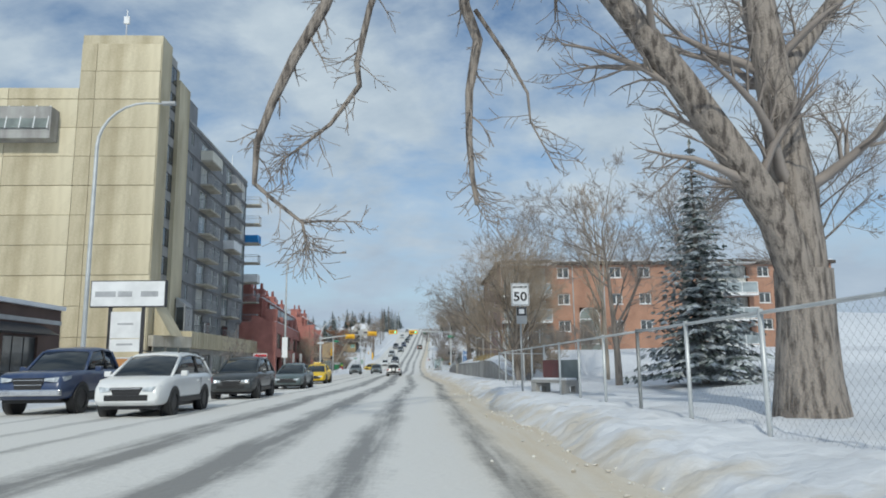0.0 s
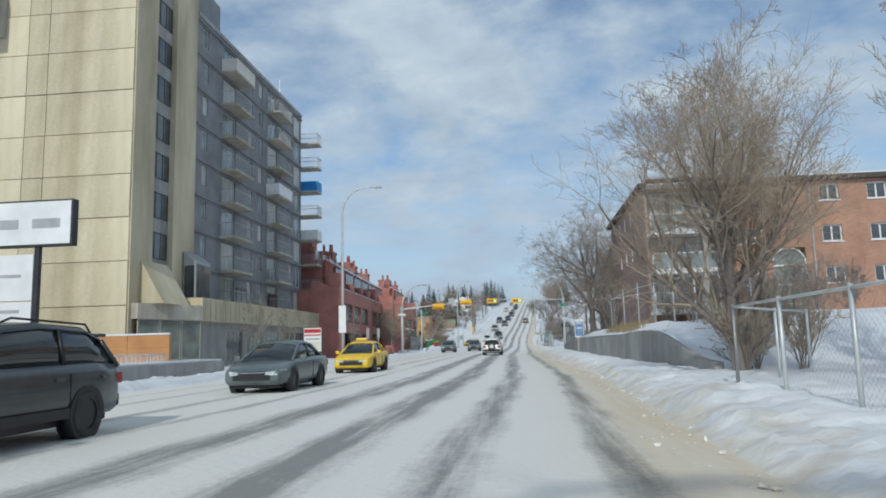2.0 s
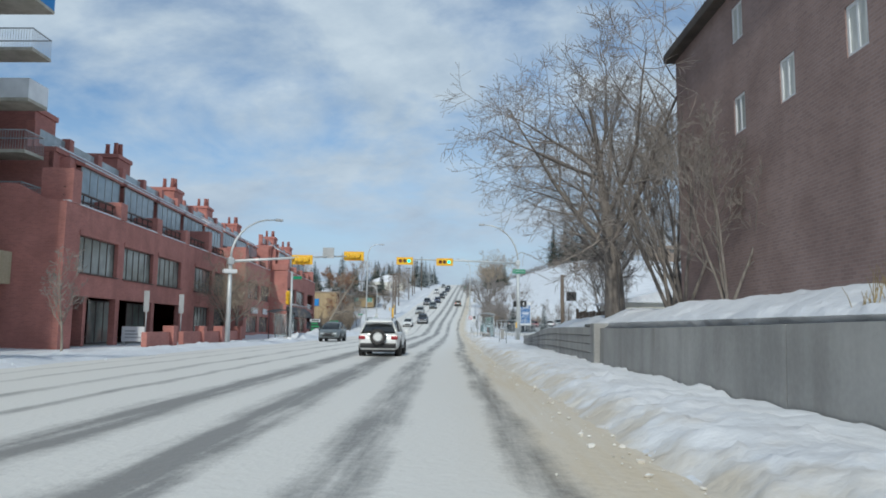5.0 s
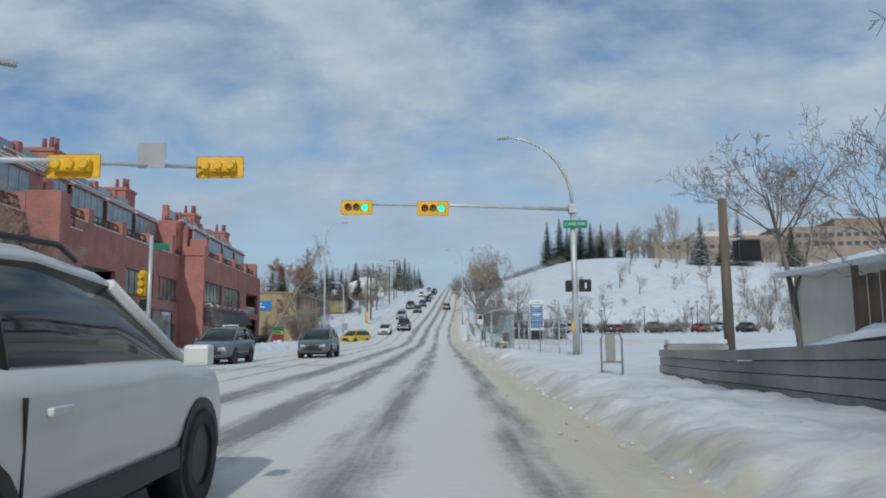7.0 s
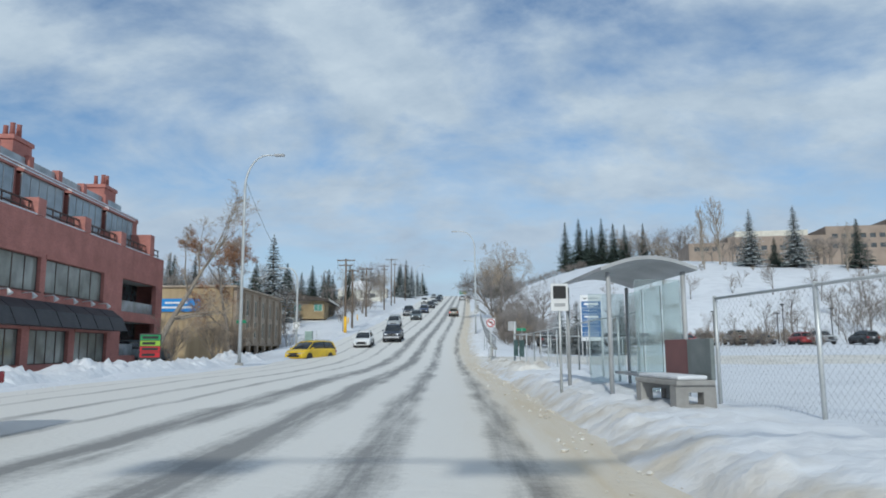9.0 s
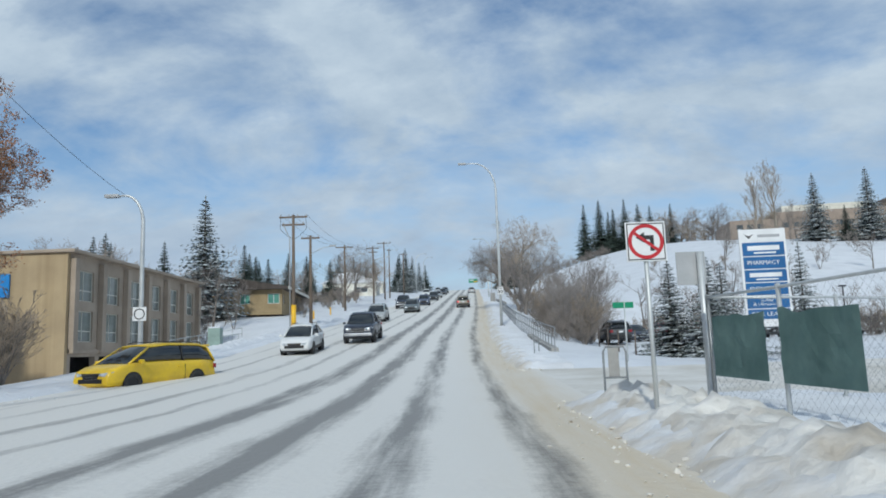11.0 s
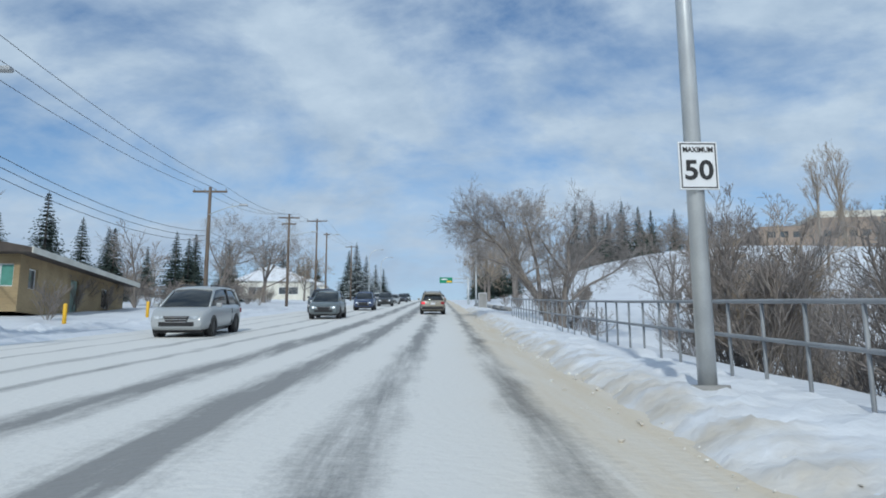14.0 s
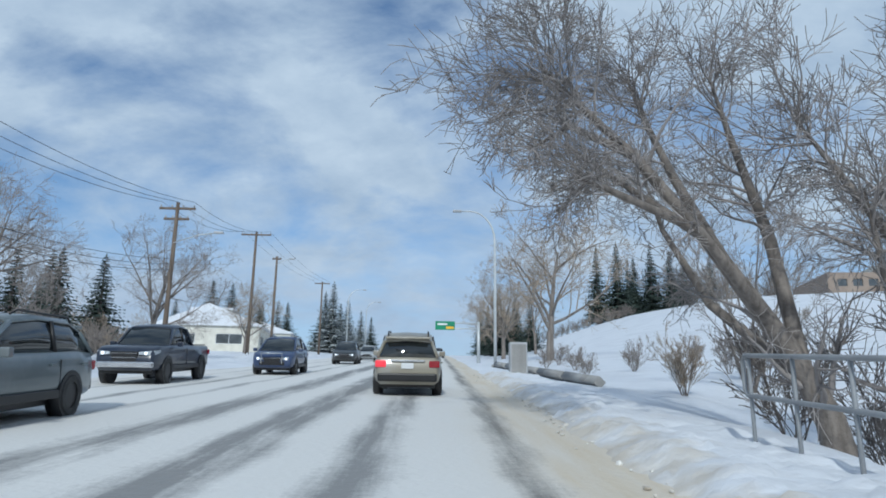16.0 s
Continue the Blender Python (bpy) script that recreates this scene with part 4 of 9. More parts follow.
    box(b2, -0.4, -0.3, 0.4, LEN - 0.4, 7.62, 7.68)
    for i in range(int(LEN / 0.9)):
        box(b2, -0.38, -0.32, 0.6 + i * 0.9, 0.66 + i * 0.9, 7.3, 8.0)
    part("trellis", b2, M_BROWN, br, "dark timber balcony rails")
    ops = [(t0 + 1.6 + i * 5.85, t0 + 6.2 + i * 5.85, 7.95, 9.95) for i in range(nb + 1) if t0 + 6.4 + i * 5.85 < LEN]
    part("tier_wall", put(wall_bm(t0, LEN, 7.0, 10.5, 0.3, ops), pose(-2.4, 0, 0, 0, 0, 90)), M_BRICK, br)
    for o in ops:
        window(br, facing(-1.5, (o[0] + o[1]) / 2, o[2], FACE_E), 5.0, 2.05, 5, M_STEELP, M_SUNROOM, deep=0.0, bar=0.05)
        part("sunroom_roof", prism(B(), [(-2.5, 10.62), (-2.5, 10.2), (-1.35, 10.0), (-1.35, 10.12)], "y", o[0] - 0.3, o[1] + 0.3), M_BRICK, br)
        part("snow_line", prism(B(), [(-2.2, 10.64), (-2.2, 10.57), (-1.33, 10.13), (-1.33, 10.22)], "y", o[0] - 0.28, o[1] + 0.28), M_SNOW, br)
        part("sunroom_base", box(B(), -2.39, -1.5, o[0] - 0.02, o[1] + 0.02, 7.02, 7.94), M_BRICK, br)
        for ys in (o[0] - 0.03, o[1] - 0.03):
            part("cheek", box(B(), -2.39, -1.58, ys, ys + 0.06, 7.945, 9.98), M_BRICK, br)
    many("fin", br, [(-3.6, -1.85, t0 + 0.7 + i * 5.85, t0 + 1.45 + i * 5.85, 7.0, 10.35) for i in range(nb + 1) if t0 + 1.5 + i * 5.85 < LEN], M_BRICK, 0.03)
    part("roof", box(B(), -15, -2.3, t0, LEN, 10.5, 10.75), M_BRICK, br)
    part("terrace_wall", box(B(), -4.1, -3.8, t0, LEN, 10.75, 11.2), M_BRICK, br)
    n3 = int((LEN - t0) / 3.9)
    many("terrace_pier", br, [(-4.2, -3.7, t0 + 0.4 + i * 3.9, t0 + 0.95 + i * 3.9, 10.75, 12.3) for i in range(n3)], M_BRICK, 0.03)
    many("balustrade", br, [(-4.0, -3.96, t0 + 1.05 + i * 3.9, t0 + 4.25 + i * 3.9, 11.22, 12.1) for i in range(n3)], M_GLASS_BAL)
    part("snow_line", box(B(), -0.28, 0.05, 0.2, LEN - 0.2, 7.302, 7.37), M_SNOW, br, "thin snow lying on the copings")
    part("snow_line", box(B(), -2.6, -2.25, t0 + 0.2, LEN - 0.2, 10.752, 10.84), M_SNOW, br)
    if not _ch:
        b2 = B()
        box(b2, -6.3, -4.1, -1.15, 1.15, 10.75, 13.0, 0.04)
        box(b2, -6.4, -4.0, -1.25, 1.25, 13.0, 13.3, 0.04)
        _ch["s"] = mesh_of("chimney", b2, M_BRICK)
        b2 = B()
        tube(b2, [(0, 0, 13.3), (0, 0, 14.15), (0, 0, 14.2)], [0.19, 0.15, 0.18], 8)
        _ch["p"] = mesh_of("chimney_pot", b2, M_BRICK)
    for yy in chim:
        c = new("chimney", _ch["s"])
        c.parent = br
        c.location = (0, yy, 0)
        for j, (dx, dy) in enumerate(((-4.5, -0.6), (-4.5, 0.15), (-5.6, 0.6))):
            p = new("chimney_pot", _ch["p"])
            p.parent = c
            p.location = (dx, dy, 0.1 * j)
    if shop:
        part("pier", box(B(), -2.0, 0.062, 0.0, 1.2, 7.38, 8.25, 0.03), M_BRICK, br, "brick pier at the step in the front")
        for i in range(7):
            yy = 0.5 + i * 2.4
            part("awning", prism(B(), [(0.02, 2.55), (0.02, 1.1), (1.15, 1.1), (0.75, 2.0)], "y", yy, yy + 2.3), M_DARK, br, "dark shopfront awning")
            part("awning_lamp", tube(B(), [(0.02, yy, 2.85), (0.55, yy, 2.9), (0.72, yy, 2.62)], [0.03, 0.03, 0.16], 8), M_WHITE, br, "white gooseneck lamp over the awning")
    elif upper:
        for yy, w in ((15.0, 3.2), (21.5, 2.5)):
            part("shop_sign", box(B(), 0.08, 0.2, yy, yy + w, 1.28, 2.0, 0.02), M_WHITE, br, "blank white shop sign")
    else:
        for yy in (29.7,):
            part("pier", box(B(), 0.0, 1.7, yy, yy + 1.1, -2.2, 8.4, 0.03), M_BRICK, br, "projecting brick pier")
        for yy in (3.5, 9.5, 14.0, 19.5):
            part("garden_wall", box(B(), 2.6, 2.9, yy, yy + 3.6, -0.1, 0.95, 0.02), M_BRICK, br)
            part("garden_pier", box(B(), 2.45, 3.1, yy + 3.6, yy + 4.3, -0.1, 1.3, 0.03), M_BRICK, br)
    return br


brick_terrace((-18.6, 94.4, 0), 36.2, (5.4, 16.4, 28.4), "red brick terrace stepping back in glazed tiers with chimneys", False, t0=3.2)
brick_terrace((-23.4, 130.56, 1.55), 26.2, (10.8, 24.5), "red brick terrace set back behind open bays and shop signs", False, [(13.3, 19.4), (20.5, 25.8)], [(1.2, 5.4), (6.2, 10.8), (13.2, 19.0), (20.0, 25.6)], [(1.4, 11.3, 2.3, 4.5)])
brick_terrace((-22.7, 156.85, 1.55), 27.3, (11.9, 25.6), "red brick terrace with dark awnings and white gooseneck lamps", True, [(0.6, 7.1), (7.7, 15.6)], [(0.8, 5.6), (6.4, 11.0), (11.8, 16.6)], [(18.8, 25.8, 2.6, 5.0), (18.8, 25.8, -0.6, 1.9)])

# ---- low dark building before the tower ----
low = thing("shop_building", (-22.0, 32.4, 0), "low dark-brown commercial building with a flat snowy roof", "building")
b2 = wall_bm(-22, 0, 0, 4.9, 0.3, [(-20, -17, 1, 3.5), (-15, -12, 1, 3.5), (-9.5, -6.5, 1, 3.5), (-4.5, -1.5, 0.3, 3.2)])
part("wall", b2, M_BROWN, low)
for x, z, h in ((-18.5, 1, 2.5), (-13.5, 1, 2.5), (-8, 1, 2.5), (-3, 0.3, 2.9)):
    window(low, facing(x, 0, z, 0), 3, h, 3, M_DARK, M_GLASS)
b2 = wall_bm(0, 12, 0, 4.9, 0.3, [(1.5, 4.5, 0.9, 3.2), (6, 9.5, 0.9, 3.2)])
part("side_wall", put(b2, pose(0, 0.3, 0, 0, 0, 90)), M_BROWN, low)
for yy, w in ((3.3, 3), (8.05, 3.5)):
    window(low, facing(0, yy, 0.9, FACE_E), w, 2.3, 3, M_DARK, M_GLASS)
part("roof", box(B(), -22.2, 0.25, -0.2, 12.4, 4.9, 5.15, 0.03), M_SNOW, low, "flat roof under snow")
part("awning", put(prism(B(), [(0, 3.9), (0, 3.3), (1.2, 3.3)], "y", 1, 10), Matrix()), M_DARK, low)
part("soffit_band", box(B(), -0.5, 0.06, -0.06, 12.3, 4.0, 4.25), M_STEELP, low)

# ---- brick apartment house on the embankment ----
apt = thing("apartment_house", (8.05, 68.3, 1.35), "three-storey rust-brick apartment house on a snowy bank", "building")
H = 9.5
ops, wins = [], []
for fl in range(3):
    z = 1.68 + fl * 2.45
    zw = 3.05 + fl * 2.6
    for x in (5.6, 10.75, 13.6, 17.8, 25.5, 30):
        ops.append((x, x + 1.2, zw, zw + 1.05))
        wins.append((x + 0.6, zw, 1.2, 1.05))
    for x in (0.3, 20.3):
        ops.append((x, x + 4.2, z - 0.1, z + (2.12 if fl < 2 else 2.7)))
ops.append((7.65, 9.65, 0.9, 5.35))
part("wall", wall_bm(0, 33, -0.4, H, 0.3, ops), M_BRICK_R, apt, "rust-orange brick front")
for x, z, w, h in wins:
    window(apt, facing(x, 0, z, 0), w, h, 2, M_WHITE, M_GLASS, sill=True, bar=0.09)
for fl in range(3):
    z = 1.68 + fl * 2.45
    for x in (0.3, 20.3):
        hh = 2.22 if fl < 2 else 2.8
        window(apt, facing(x + 2.1, 0.32, z - 0.1, 0), 4.2, hh, 4, M_WHITE, M_GLASS_G, bar=0.08)
        sl = part("balcony", box(B(), x - 0.25, x + 4.45, -1.5, 0.9, z - 0.3, z - 0.12, 0.02), M_WHITE, apt)
        for q in range(4):
            xx = x - 0.2 + q * 1.53
            part("post", box(B(), xx, xx + 0.05, -1.48, -1.43, z - 0.12, z + 0.98), M_WHITE, sl)
        for zr in (-0.06, 0.95):
            part("rail", box(B(), x - 0.2, x + 4.4, -1.49, -1.42, z + zr, z + zr + 0.06), M_WHITE, sl)
        for q in range(3):
            xx = x - 0.14 + q * 1.53
            part("glass_panel", box(B(), xx, xx + 1.46, -1.465, -1.45, z + 0.002, z + 0.948), M_GLASS_BAL, sl)
        part("side_wall", box(B(), x - 0.06, x - 0.004, 0.302, 0.5, z - 0.1, z + 2.1), M_CREAMW, apt)
        for q, cw in enumerate((0.95, 0.6, 1.0, 0.95)):
            cx = 0.06 + q * 1.04 + (0.3 if q == 1 else 0)
            part("curtain", box(B(), x + cx, x + cx + cw, 0.335, 0.35, z - 0.05, z + hh - 0.15), M_CURTAIN, apt)
b2 = B()
pts = [(7.65, 0.9)] + [(8.65 - math.cos(a), 4.35 + math.sin(a)) for a in np.linspace(0, math.pi, 11)] + [(9.65, 0.9)]
prism(b2, pts, "y", 0.2, 0.26)
ar = part("arched_window", b2, M_GLASS_G, apt, "tall arched stairwell window")
b2 = B()
for a, c in zip(pts, pts[1:]):
    tube(b2, [(a[0], 0.12, a[1]), (c[0], 0.12, c[1])], 0.07, 4)
for z in (1.8, 3.0, 4.2):
    box(b2, 7.7, 9.6, 0.14, 0.2, z, z + 0.09)
part("frame", b2, M_WHITE, ar)
for x in (0.12, 7.1, 10.15, 19.8):
    part("downpipe", tube(B(), [(x, -0.06, 0), (x, -0.06, H)], 0.06, 6), M_STEELP, apt)
ops, wins = [], []
for fl in range(3):
    z = 2.8 + fl * 2.6
    for s in (5.5, 8.4, 11.2):
        if fl:
            ops.append((s, s + 0.75, z, z + 1.05))
            wins.append((s + 0.375, z))
# flank and back walls: shade is in the darker brick colour
part("side_wall", put(wall_bm(-17, -0.3, -0.4, H, 0.3, [(-b, -a, c, d) for a, b, c, d in ops]), FW := pose(0, 0, 0, 0, 0, -90)), M_BRICK_SHADE, apt, "brick flank with its shade put into a darker brown")
for s, z in wins:
    window(apt, FW @ facing(-s, 0, z, 0), 0.75, 1.05, 2, M_WHITE, M_CURTAIN, deep=0.03, bar=0.07)
b2 = B()
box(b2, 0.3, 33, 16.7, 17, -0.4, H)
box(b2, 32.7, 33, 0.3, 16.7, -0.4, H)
part("back_wall", b2, M_BRICK_SHADE, apt)
for x in (0.3, 20.3):
    part("canopy", box(B(), x - 0.3, x + 4.5, -1.55, -0.42, H + 0.03, H + 0.30, 0.02), M_DKROOF, apt, "dark canopy over the top balcony")
    part("soffit", box(B(), x - 0.3, x + 4.5, -1.57, -0.01, H - 0.06, H - 0.004, 0.01), M_WHITE, apt, "thin white edge under the canopy")
part("roof", box(B(), -0.35, 33.3, -0.4, 17.3, H, H + 0.32, 0.04), M_DKROOF, apt, "flat roof with a dark fascia")
part("snow_line", box(B(), -0.2, 33.1, -0.3, 17.1, H + 0.322, H + 0.42, 0.03), M_SNOW, apt)

# ---- motel-like tan building ----
mot = thing("office_block", (-23.3, 200.2, 0.1), "two-storey tan office block with ranks of tall windows", "building")
b2 = wall_bm(-18, 0, 0, 7.9, 0.3, [])
part("wall", b2, M_TAN, mot, "blank tan stucco end wall")
ops, wins = [], []
for i in range(6):
    y0 = 0.95 + i * 3.42
    for z in (2.6, 5.1):
        ops.append((y0, y0 + 2.2, z, z + 1.9))
        wins.append((y0 + 1.1, z))
    ops.append((y0 - 0.3, y0 + 2.6, -0.2, 1.7))
part("front_wall", put(wall_bm(0.3, 21.6, -0.3, 7.9, 0.35, ops), pose(0, 0, 0, 0, 0, 90)), M_TANW, mot, "beige precast front over an open undercroft")
for y0, z in wins:
    window(mot, facing(0, y0, z, FACE_E), 2.2, 1.9, 2, M_CREAMW, M_GLASS_G, deep=0.12, rail=0.35)
for i in range(7):
    yy = 0.3 + i * 3.42
    part("pilaster", box(B(), 0.0, 0.35, yy, yy + 0.5, 1.9, 7.6, 0.03), M_TANW, mot)
part("roof", box(B(), -18.2, 0.5, -0.2, 21.8, 7.9, 8.1, 0.04), M_TANW, mot)
part("floor_slab", box(B(), -18, 0.12, 0.3, 21.6, 1.9, 2.15), M_TANW, mot)
part("back_wall", box(B(), -18, -17.7, 0.3, 21.6, -0.3, 7.9), M_TAN, mot)
# added near-black sheet; its colour stands in for shade under the slab
part("undercroft_shade", box(B(), -6.2, -6, 0.3, 21.6, -0.3, 1.9), M_DARK, mot)
part("far_wall", box(B(), -17.7, -0.36, 21.3, 21.6, -0.3, 7.9), M_TAN, mot)
sg = part("wall_sign", box(B(), -8.6, -3.4, -0.14, -0.02, 5.3, 6.7, 0.02), M_BLUEB, mot, "blue wall sign with pale bars of writing")
b2 = B()
for i, w in enumerate((3.4, 2.4)):
    box(b2, -6 - w / 2, -6 + w / 2, -0.16, -0.142, 5.65 + i * 0.5, 5.85 + i * 0.5)
part("writing_bar", b2, M_WHITE, sg)

# ---- yellow brick cottage ----
cot = thing("cottage", (-21.0, 243, gz(-22, 248)), "low yellow-brick cottage with shuttered green windows", "house", yaw=3)
b2 = wall_bm(-14, 0, -0.3, 2.7, 0.3, [(-1.7, -0.3, 1.0, 2.2), (-5, -3.8, 1.0, 2.2)])
part("wall", b2, M_YELLOWBR, cot)
for x, w in ((-1.0, 1.4), (-4.4, 1.2)):
    window(cot, facing(x, 0, 1.0, 0), w, 1.2, 2, M_WHITE, mat("green_shutter", (0.10, 0.30, 0.24), rough=0.6), deep=0.1)
b2 = wall_bm(0.3, 15, -0.3, 2.7, 0.3, [(1.0, 2.0, 1.0, 2.1), (6.2, 7.3, 0, 2.1), (11, 12.2, 0.8, 2.1)])
part("front_wall", put(b2, pose(0, 0, 0, 0, 0, 90)), M_YELLOWBR, cot)
M_DOORG = mat("sage_door", (0.28, 0.38, 0.32), rough=0.6)
part("door", box(B(), -0.2, -0.1, 6.2, 7.3, 0, 2.1), M_DOORG, cot)
for yy, w, z, h in ((1.5, 1.0, 1.0, 1.1), (11.6, 1.2, 0.8, 1.3)):
    window(cot, facing(0, yy, z, FACE_E), w, h, 1, M_WHITE, M_GLASS)
b2 = B()
prism(b2, [(-15, 2.7), (0.9, 2.7), (0.9, 2.95), (-6.5, 4.3), (-15, 2.95)], "y", -0.8, 15.6)
part("roof", b2, M_DKROOF, cot, "low dark roof with wide eaves")
part("fascia", box(B(), 0.9, 0.96, -0.8, 15.6, 2.66, 2.98), M_CREAMW, cot)
b2 = B()
box(b2, -14, -13.7, 0.3, 15, -0.3, 2.7)
box(b2, -13.7, -0.31, 14.7, 15, -0.3, 2.7)
part("back_wall", b2, M_YELLOWBR, cot)

# ---- white houses up the street ----


def white_house(x, y, w, d, h, roofh, label):
    ho = thing("house", (x, y, gz(x, y)), label, "house", "white houses up the hill", yaw=2)
    ops = [(-w * 0.82, -w * 0.62, 1.0, 2.3), (-w * 0.42, -w * 0.16, 1.0, 2.3), (-w * 0.8, -w * 0.6, 3.6, 4.8), (-w * 0.4, -w * 0.2, 3.6, 4.8)]
    ops = [o for o in ops if o[3] < h - 0.2]
    part("wall", wall_bm(-w, 0, -0.5, h, 0.25, ops), M_CREAMW, ho)
    for o in ops:
        window(ho, facing((o[0] + o[1]) / 2, 0, o[2], 0), o[1] - o[0], o[3] - o[2], 2, M_WHITE, M_GLASS, deep=0.08)
    ops = [(d * 0.12, d * 0.3, 1.0, 2.3), (d * 0.55, d * 0.8, 1.0, 2.3)]
    part("side_wall", put(wall_bm(0.25, d, -0.5, h, 0.25, ops), pose(0, 0, 0, 0, 0, 90)), M_CREAMW, ho)
    for o in ops:
        window(ho, facing(0, (o[0] + o[1]) / 2, o[2], FACE_E), o[1] - o[0], o[3] - o[2], 2, M_WHITE, M_GLASS, deep=0.08)
    b = B()
    box(b, -w, -w + 0.25, 0.25, d, -0.5, h)
    box(b, -w + 0.25, -0.26, d - 0.25, d, -0.5, h)
    part("back_wall", b, M_CREAMW, ho)
    b = B()
    prism(b, [(-w - 0.4, h), (0.4, h), (0.4, h + 0.15), (-w / 2, h + roofh), (-w - 0.4, h + 0.15)], "y", -0.4, d + 0.4)
    part("roof", b, M_SNOW, ho, "snow-covered pitched roof")
    return ho


white_house(-19.5, 331, 13, 12, 3.3, 2.9, "cream one-and-a-half-storey house with snow on its roof")
dm = part("dormer", box(B(), -9.2, -4.2, 2.2, 6.0, 3.4, 5.7, 0.03), M_CREAMW, bpy.data.objects["house"])
part("window", box(B(), -8.6, -6.9, 2.12, 2.19, 4.1, 5.2), M_GLASS, dm)
part("window", box(B(), -6.4, -4.8, 2.12, 2.19, 4.1, 5.2), M_GLASS, dm)
part("dormer_roof", box(B(), -9.5, -3.9, 1.9, 6.1, 5.702, 5.95, 0.04), M_SNOW, dm)
white_house(-21, 362, 10, 10, 3.0, 2.0, "white bungalow with a snow-covered roof")
white_house(19.5, 106, 8.5, 7, 2.5, 1.2, "small pale house with a snowy roof behind a board fence")
white_house(-50, 262, 12, 8, 2.8, 1.6, "small pale bungalow behind bare trees")
white_house(-62, 300, 12, 9, 2.8, 1.8, "pale bungalow with a snowy roof behind trees")

# ---- long brick institution on the hill ----
ins = thing("college_building", (103, 384, 34.6), "long brown brick institutional building on the hilltop", "building", yaw=-8)
for i, (x0, x1, h, mm) in enumerate(((0, 34, 7, M_HOSP), (34, 96, 10, M_HOSP), (4, 30, 10, M_CREAMW), (60, 84, 14, M_HOSP), (-14, 0, 5, M_HOSP))):
    ops = [(x0 + 2 + k * 3.2, x0 + 4 + k * 3.2, z, z + 1.6) for k in range(int((x1 - x0 - 3) / 3.2)) for z in (2, 5.6) if z + 2 < h] if i in (0, 1, 4) else []
    yo = 6 if i in (2, 3) else 0
    part("wall", put(wall_bm(x0, x1, -16, h, 0.4, ops), Matrix.Translation((0, yo, 0))), mm, ins)
    part("wing", box(B(), x0, x1, yo + 0.6, yo + 20, -16, h), mm, ins)
    for o in ops:
        part("pane", box(B(), o[0], o[1], yo + 0.2, yo + 0.25, o[2], o[3]), M_GLASS, ins)

# ---- street furniture ----


def snow_z(x, y):
    return gz(x, y) + 0.02


def street_lamp(x, y, tipx, tipz, label, base_z=None, rise=2.2):
    """A tapered galvanised pole whose arm bends over towards tipx."""
    z0 = snow_z(x, y) if base_z is None else base_z
    lp = thing("street_lamp", (x, y, z0), label, "street lamp", "street lamps")
    h, a = tipz - z0, tipx - x
    pts = [(0, 0, 0), (0, 0, (h - rise) * 0.5), (0, 0, h - rise)]
    for k in range(1, 8):
        ang = k / 7 * math.pi / 2
        pts.append((a * 0.72 * (1 - math.cos(ang)), 0, h - rise + rise * math.sin(ang)))
    pts.append((a, 0, h - 0.02))
    rr = [0.115, 0.10, 0.085] + [0.075 - 0.004 * k for k in range(7)] + [0.035]
    part("pole", tube(B(), pts, rr, 10), M_GALV, lp)
    s = 1 if a > 0 else -1
    b = B()
    box(b, min(a - 0.1 * s, a + 0.55 * s), max(a - 0.1 * s, a + 0.55 * s), -0.14, 0.14, h - 0.09, h + 0.07, 0.05)
    part("lamp_head", b, M_STEELP, lp)
    part("base_plate", tube(B(), [(0, 0, -0.3), (0, 0, 0.12)], [0.28, 0.26], 12), M_CONC_GREY, lp)
    return lp


l0 = street_lamp(-15.4, 33.5, -12.3, 14.1, "tall galvanised street lamp beside an iron railing")
la = street_lamp(-14.5, 78.8, -11.7, 14.28, "tall galvanised street lamp with a white notice box on its pole")
part("notice", box(B(), -0.3, 0.3, -0.16, -0.11, 2.2, 4.4, 0.02), M_WHITE, la, "blank white notice panel")
street_lamp(-13.5, 170, -11.5, 14.1, "tall galvanised street lamp behind the snow heaps")
ll = street_lamp(-14.1, 189.6, -15.3, 8.8, "short galvanised street lamp turned to the side lane", rise=1.3)
lr = street_lamp(3.25, 214.3, 0.85, 16.25, "tall galvanised street lamp on the uphill pavement")
street_lamp(6.4, 288, 3.9, 21.6, "tall galvanised street lamp above the snowy slope")
for yy in (340, 372):
    street_lamp(lane_x(yy) - 15.2, yy + 22, lane_x(yy) - 12.6, road_z(yy + 22) + 11.5, "distant galvanised street lamp along the hill")


def sign_plate(parent, x, z, w, h, material, y=-0.06, label="", rim=None):
    p = part("sign", box(B(), x - w / 2, x + w / 2, y - 0.012, y + 0.012, z, z + h, 0.006), material, parent, label)
    if rim:
        b = B()
        t = 0.014
        for q in ((x - w / 2 + 0.02, x + w / 2 - 0.02, z + 0.02, z + 0.02 + t), (x - w / 2 + 0.02, x + w / 2 - 0.02, z + h - 0.02 - t, z + h - 0.02),
                  (x - w / 2 + 0.02, x - w / 2 + 0.02 + t, z + 0.02, z + h - 0.02), (x + w / 2 - 0.02 - t, x + w / 2 - 0.02, z + 0.02, z + h - 0.02)):
            box(b, q[0], q[1], y - 0.016, y - 0.0125, q[2], q[3])
        part("border", b, rim, p)
    return p


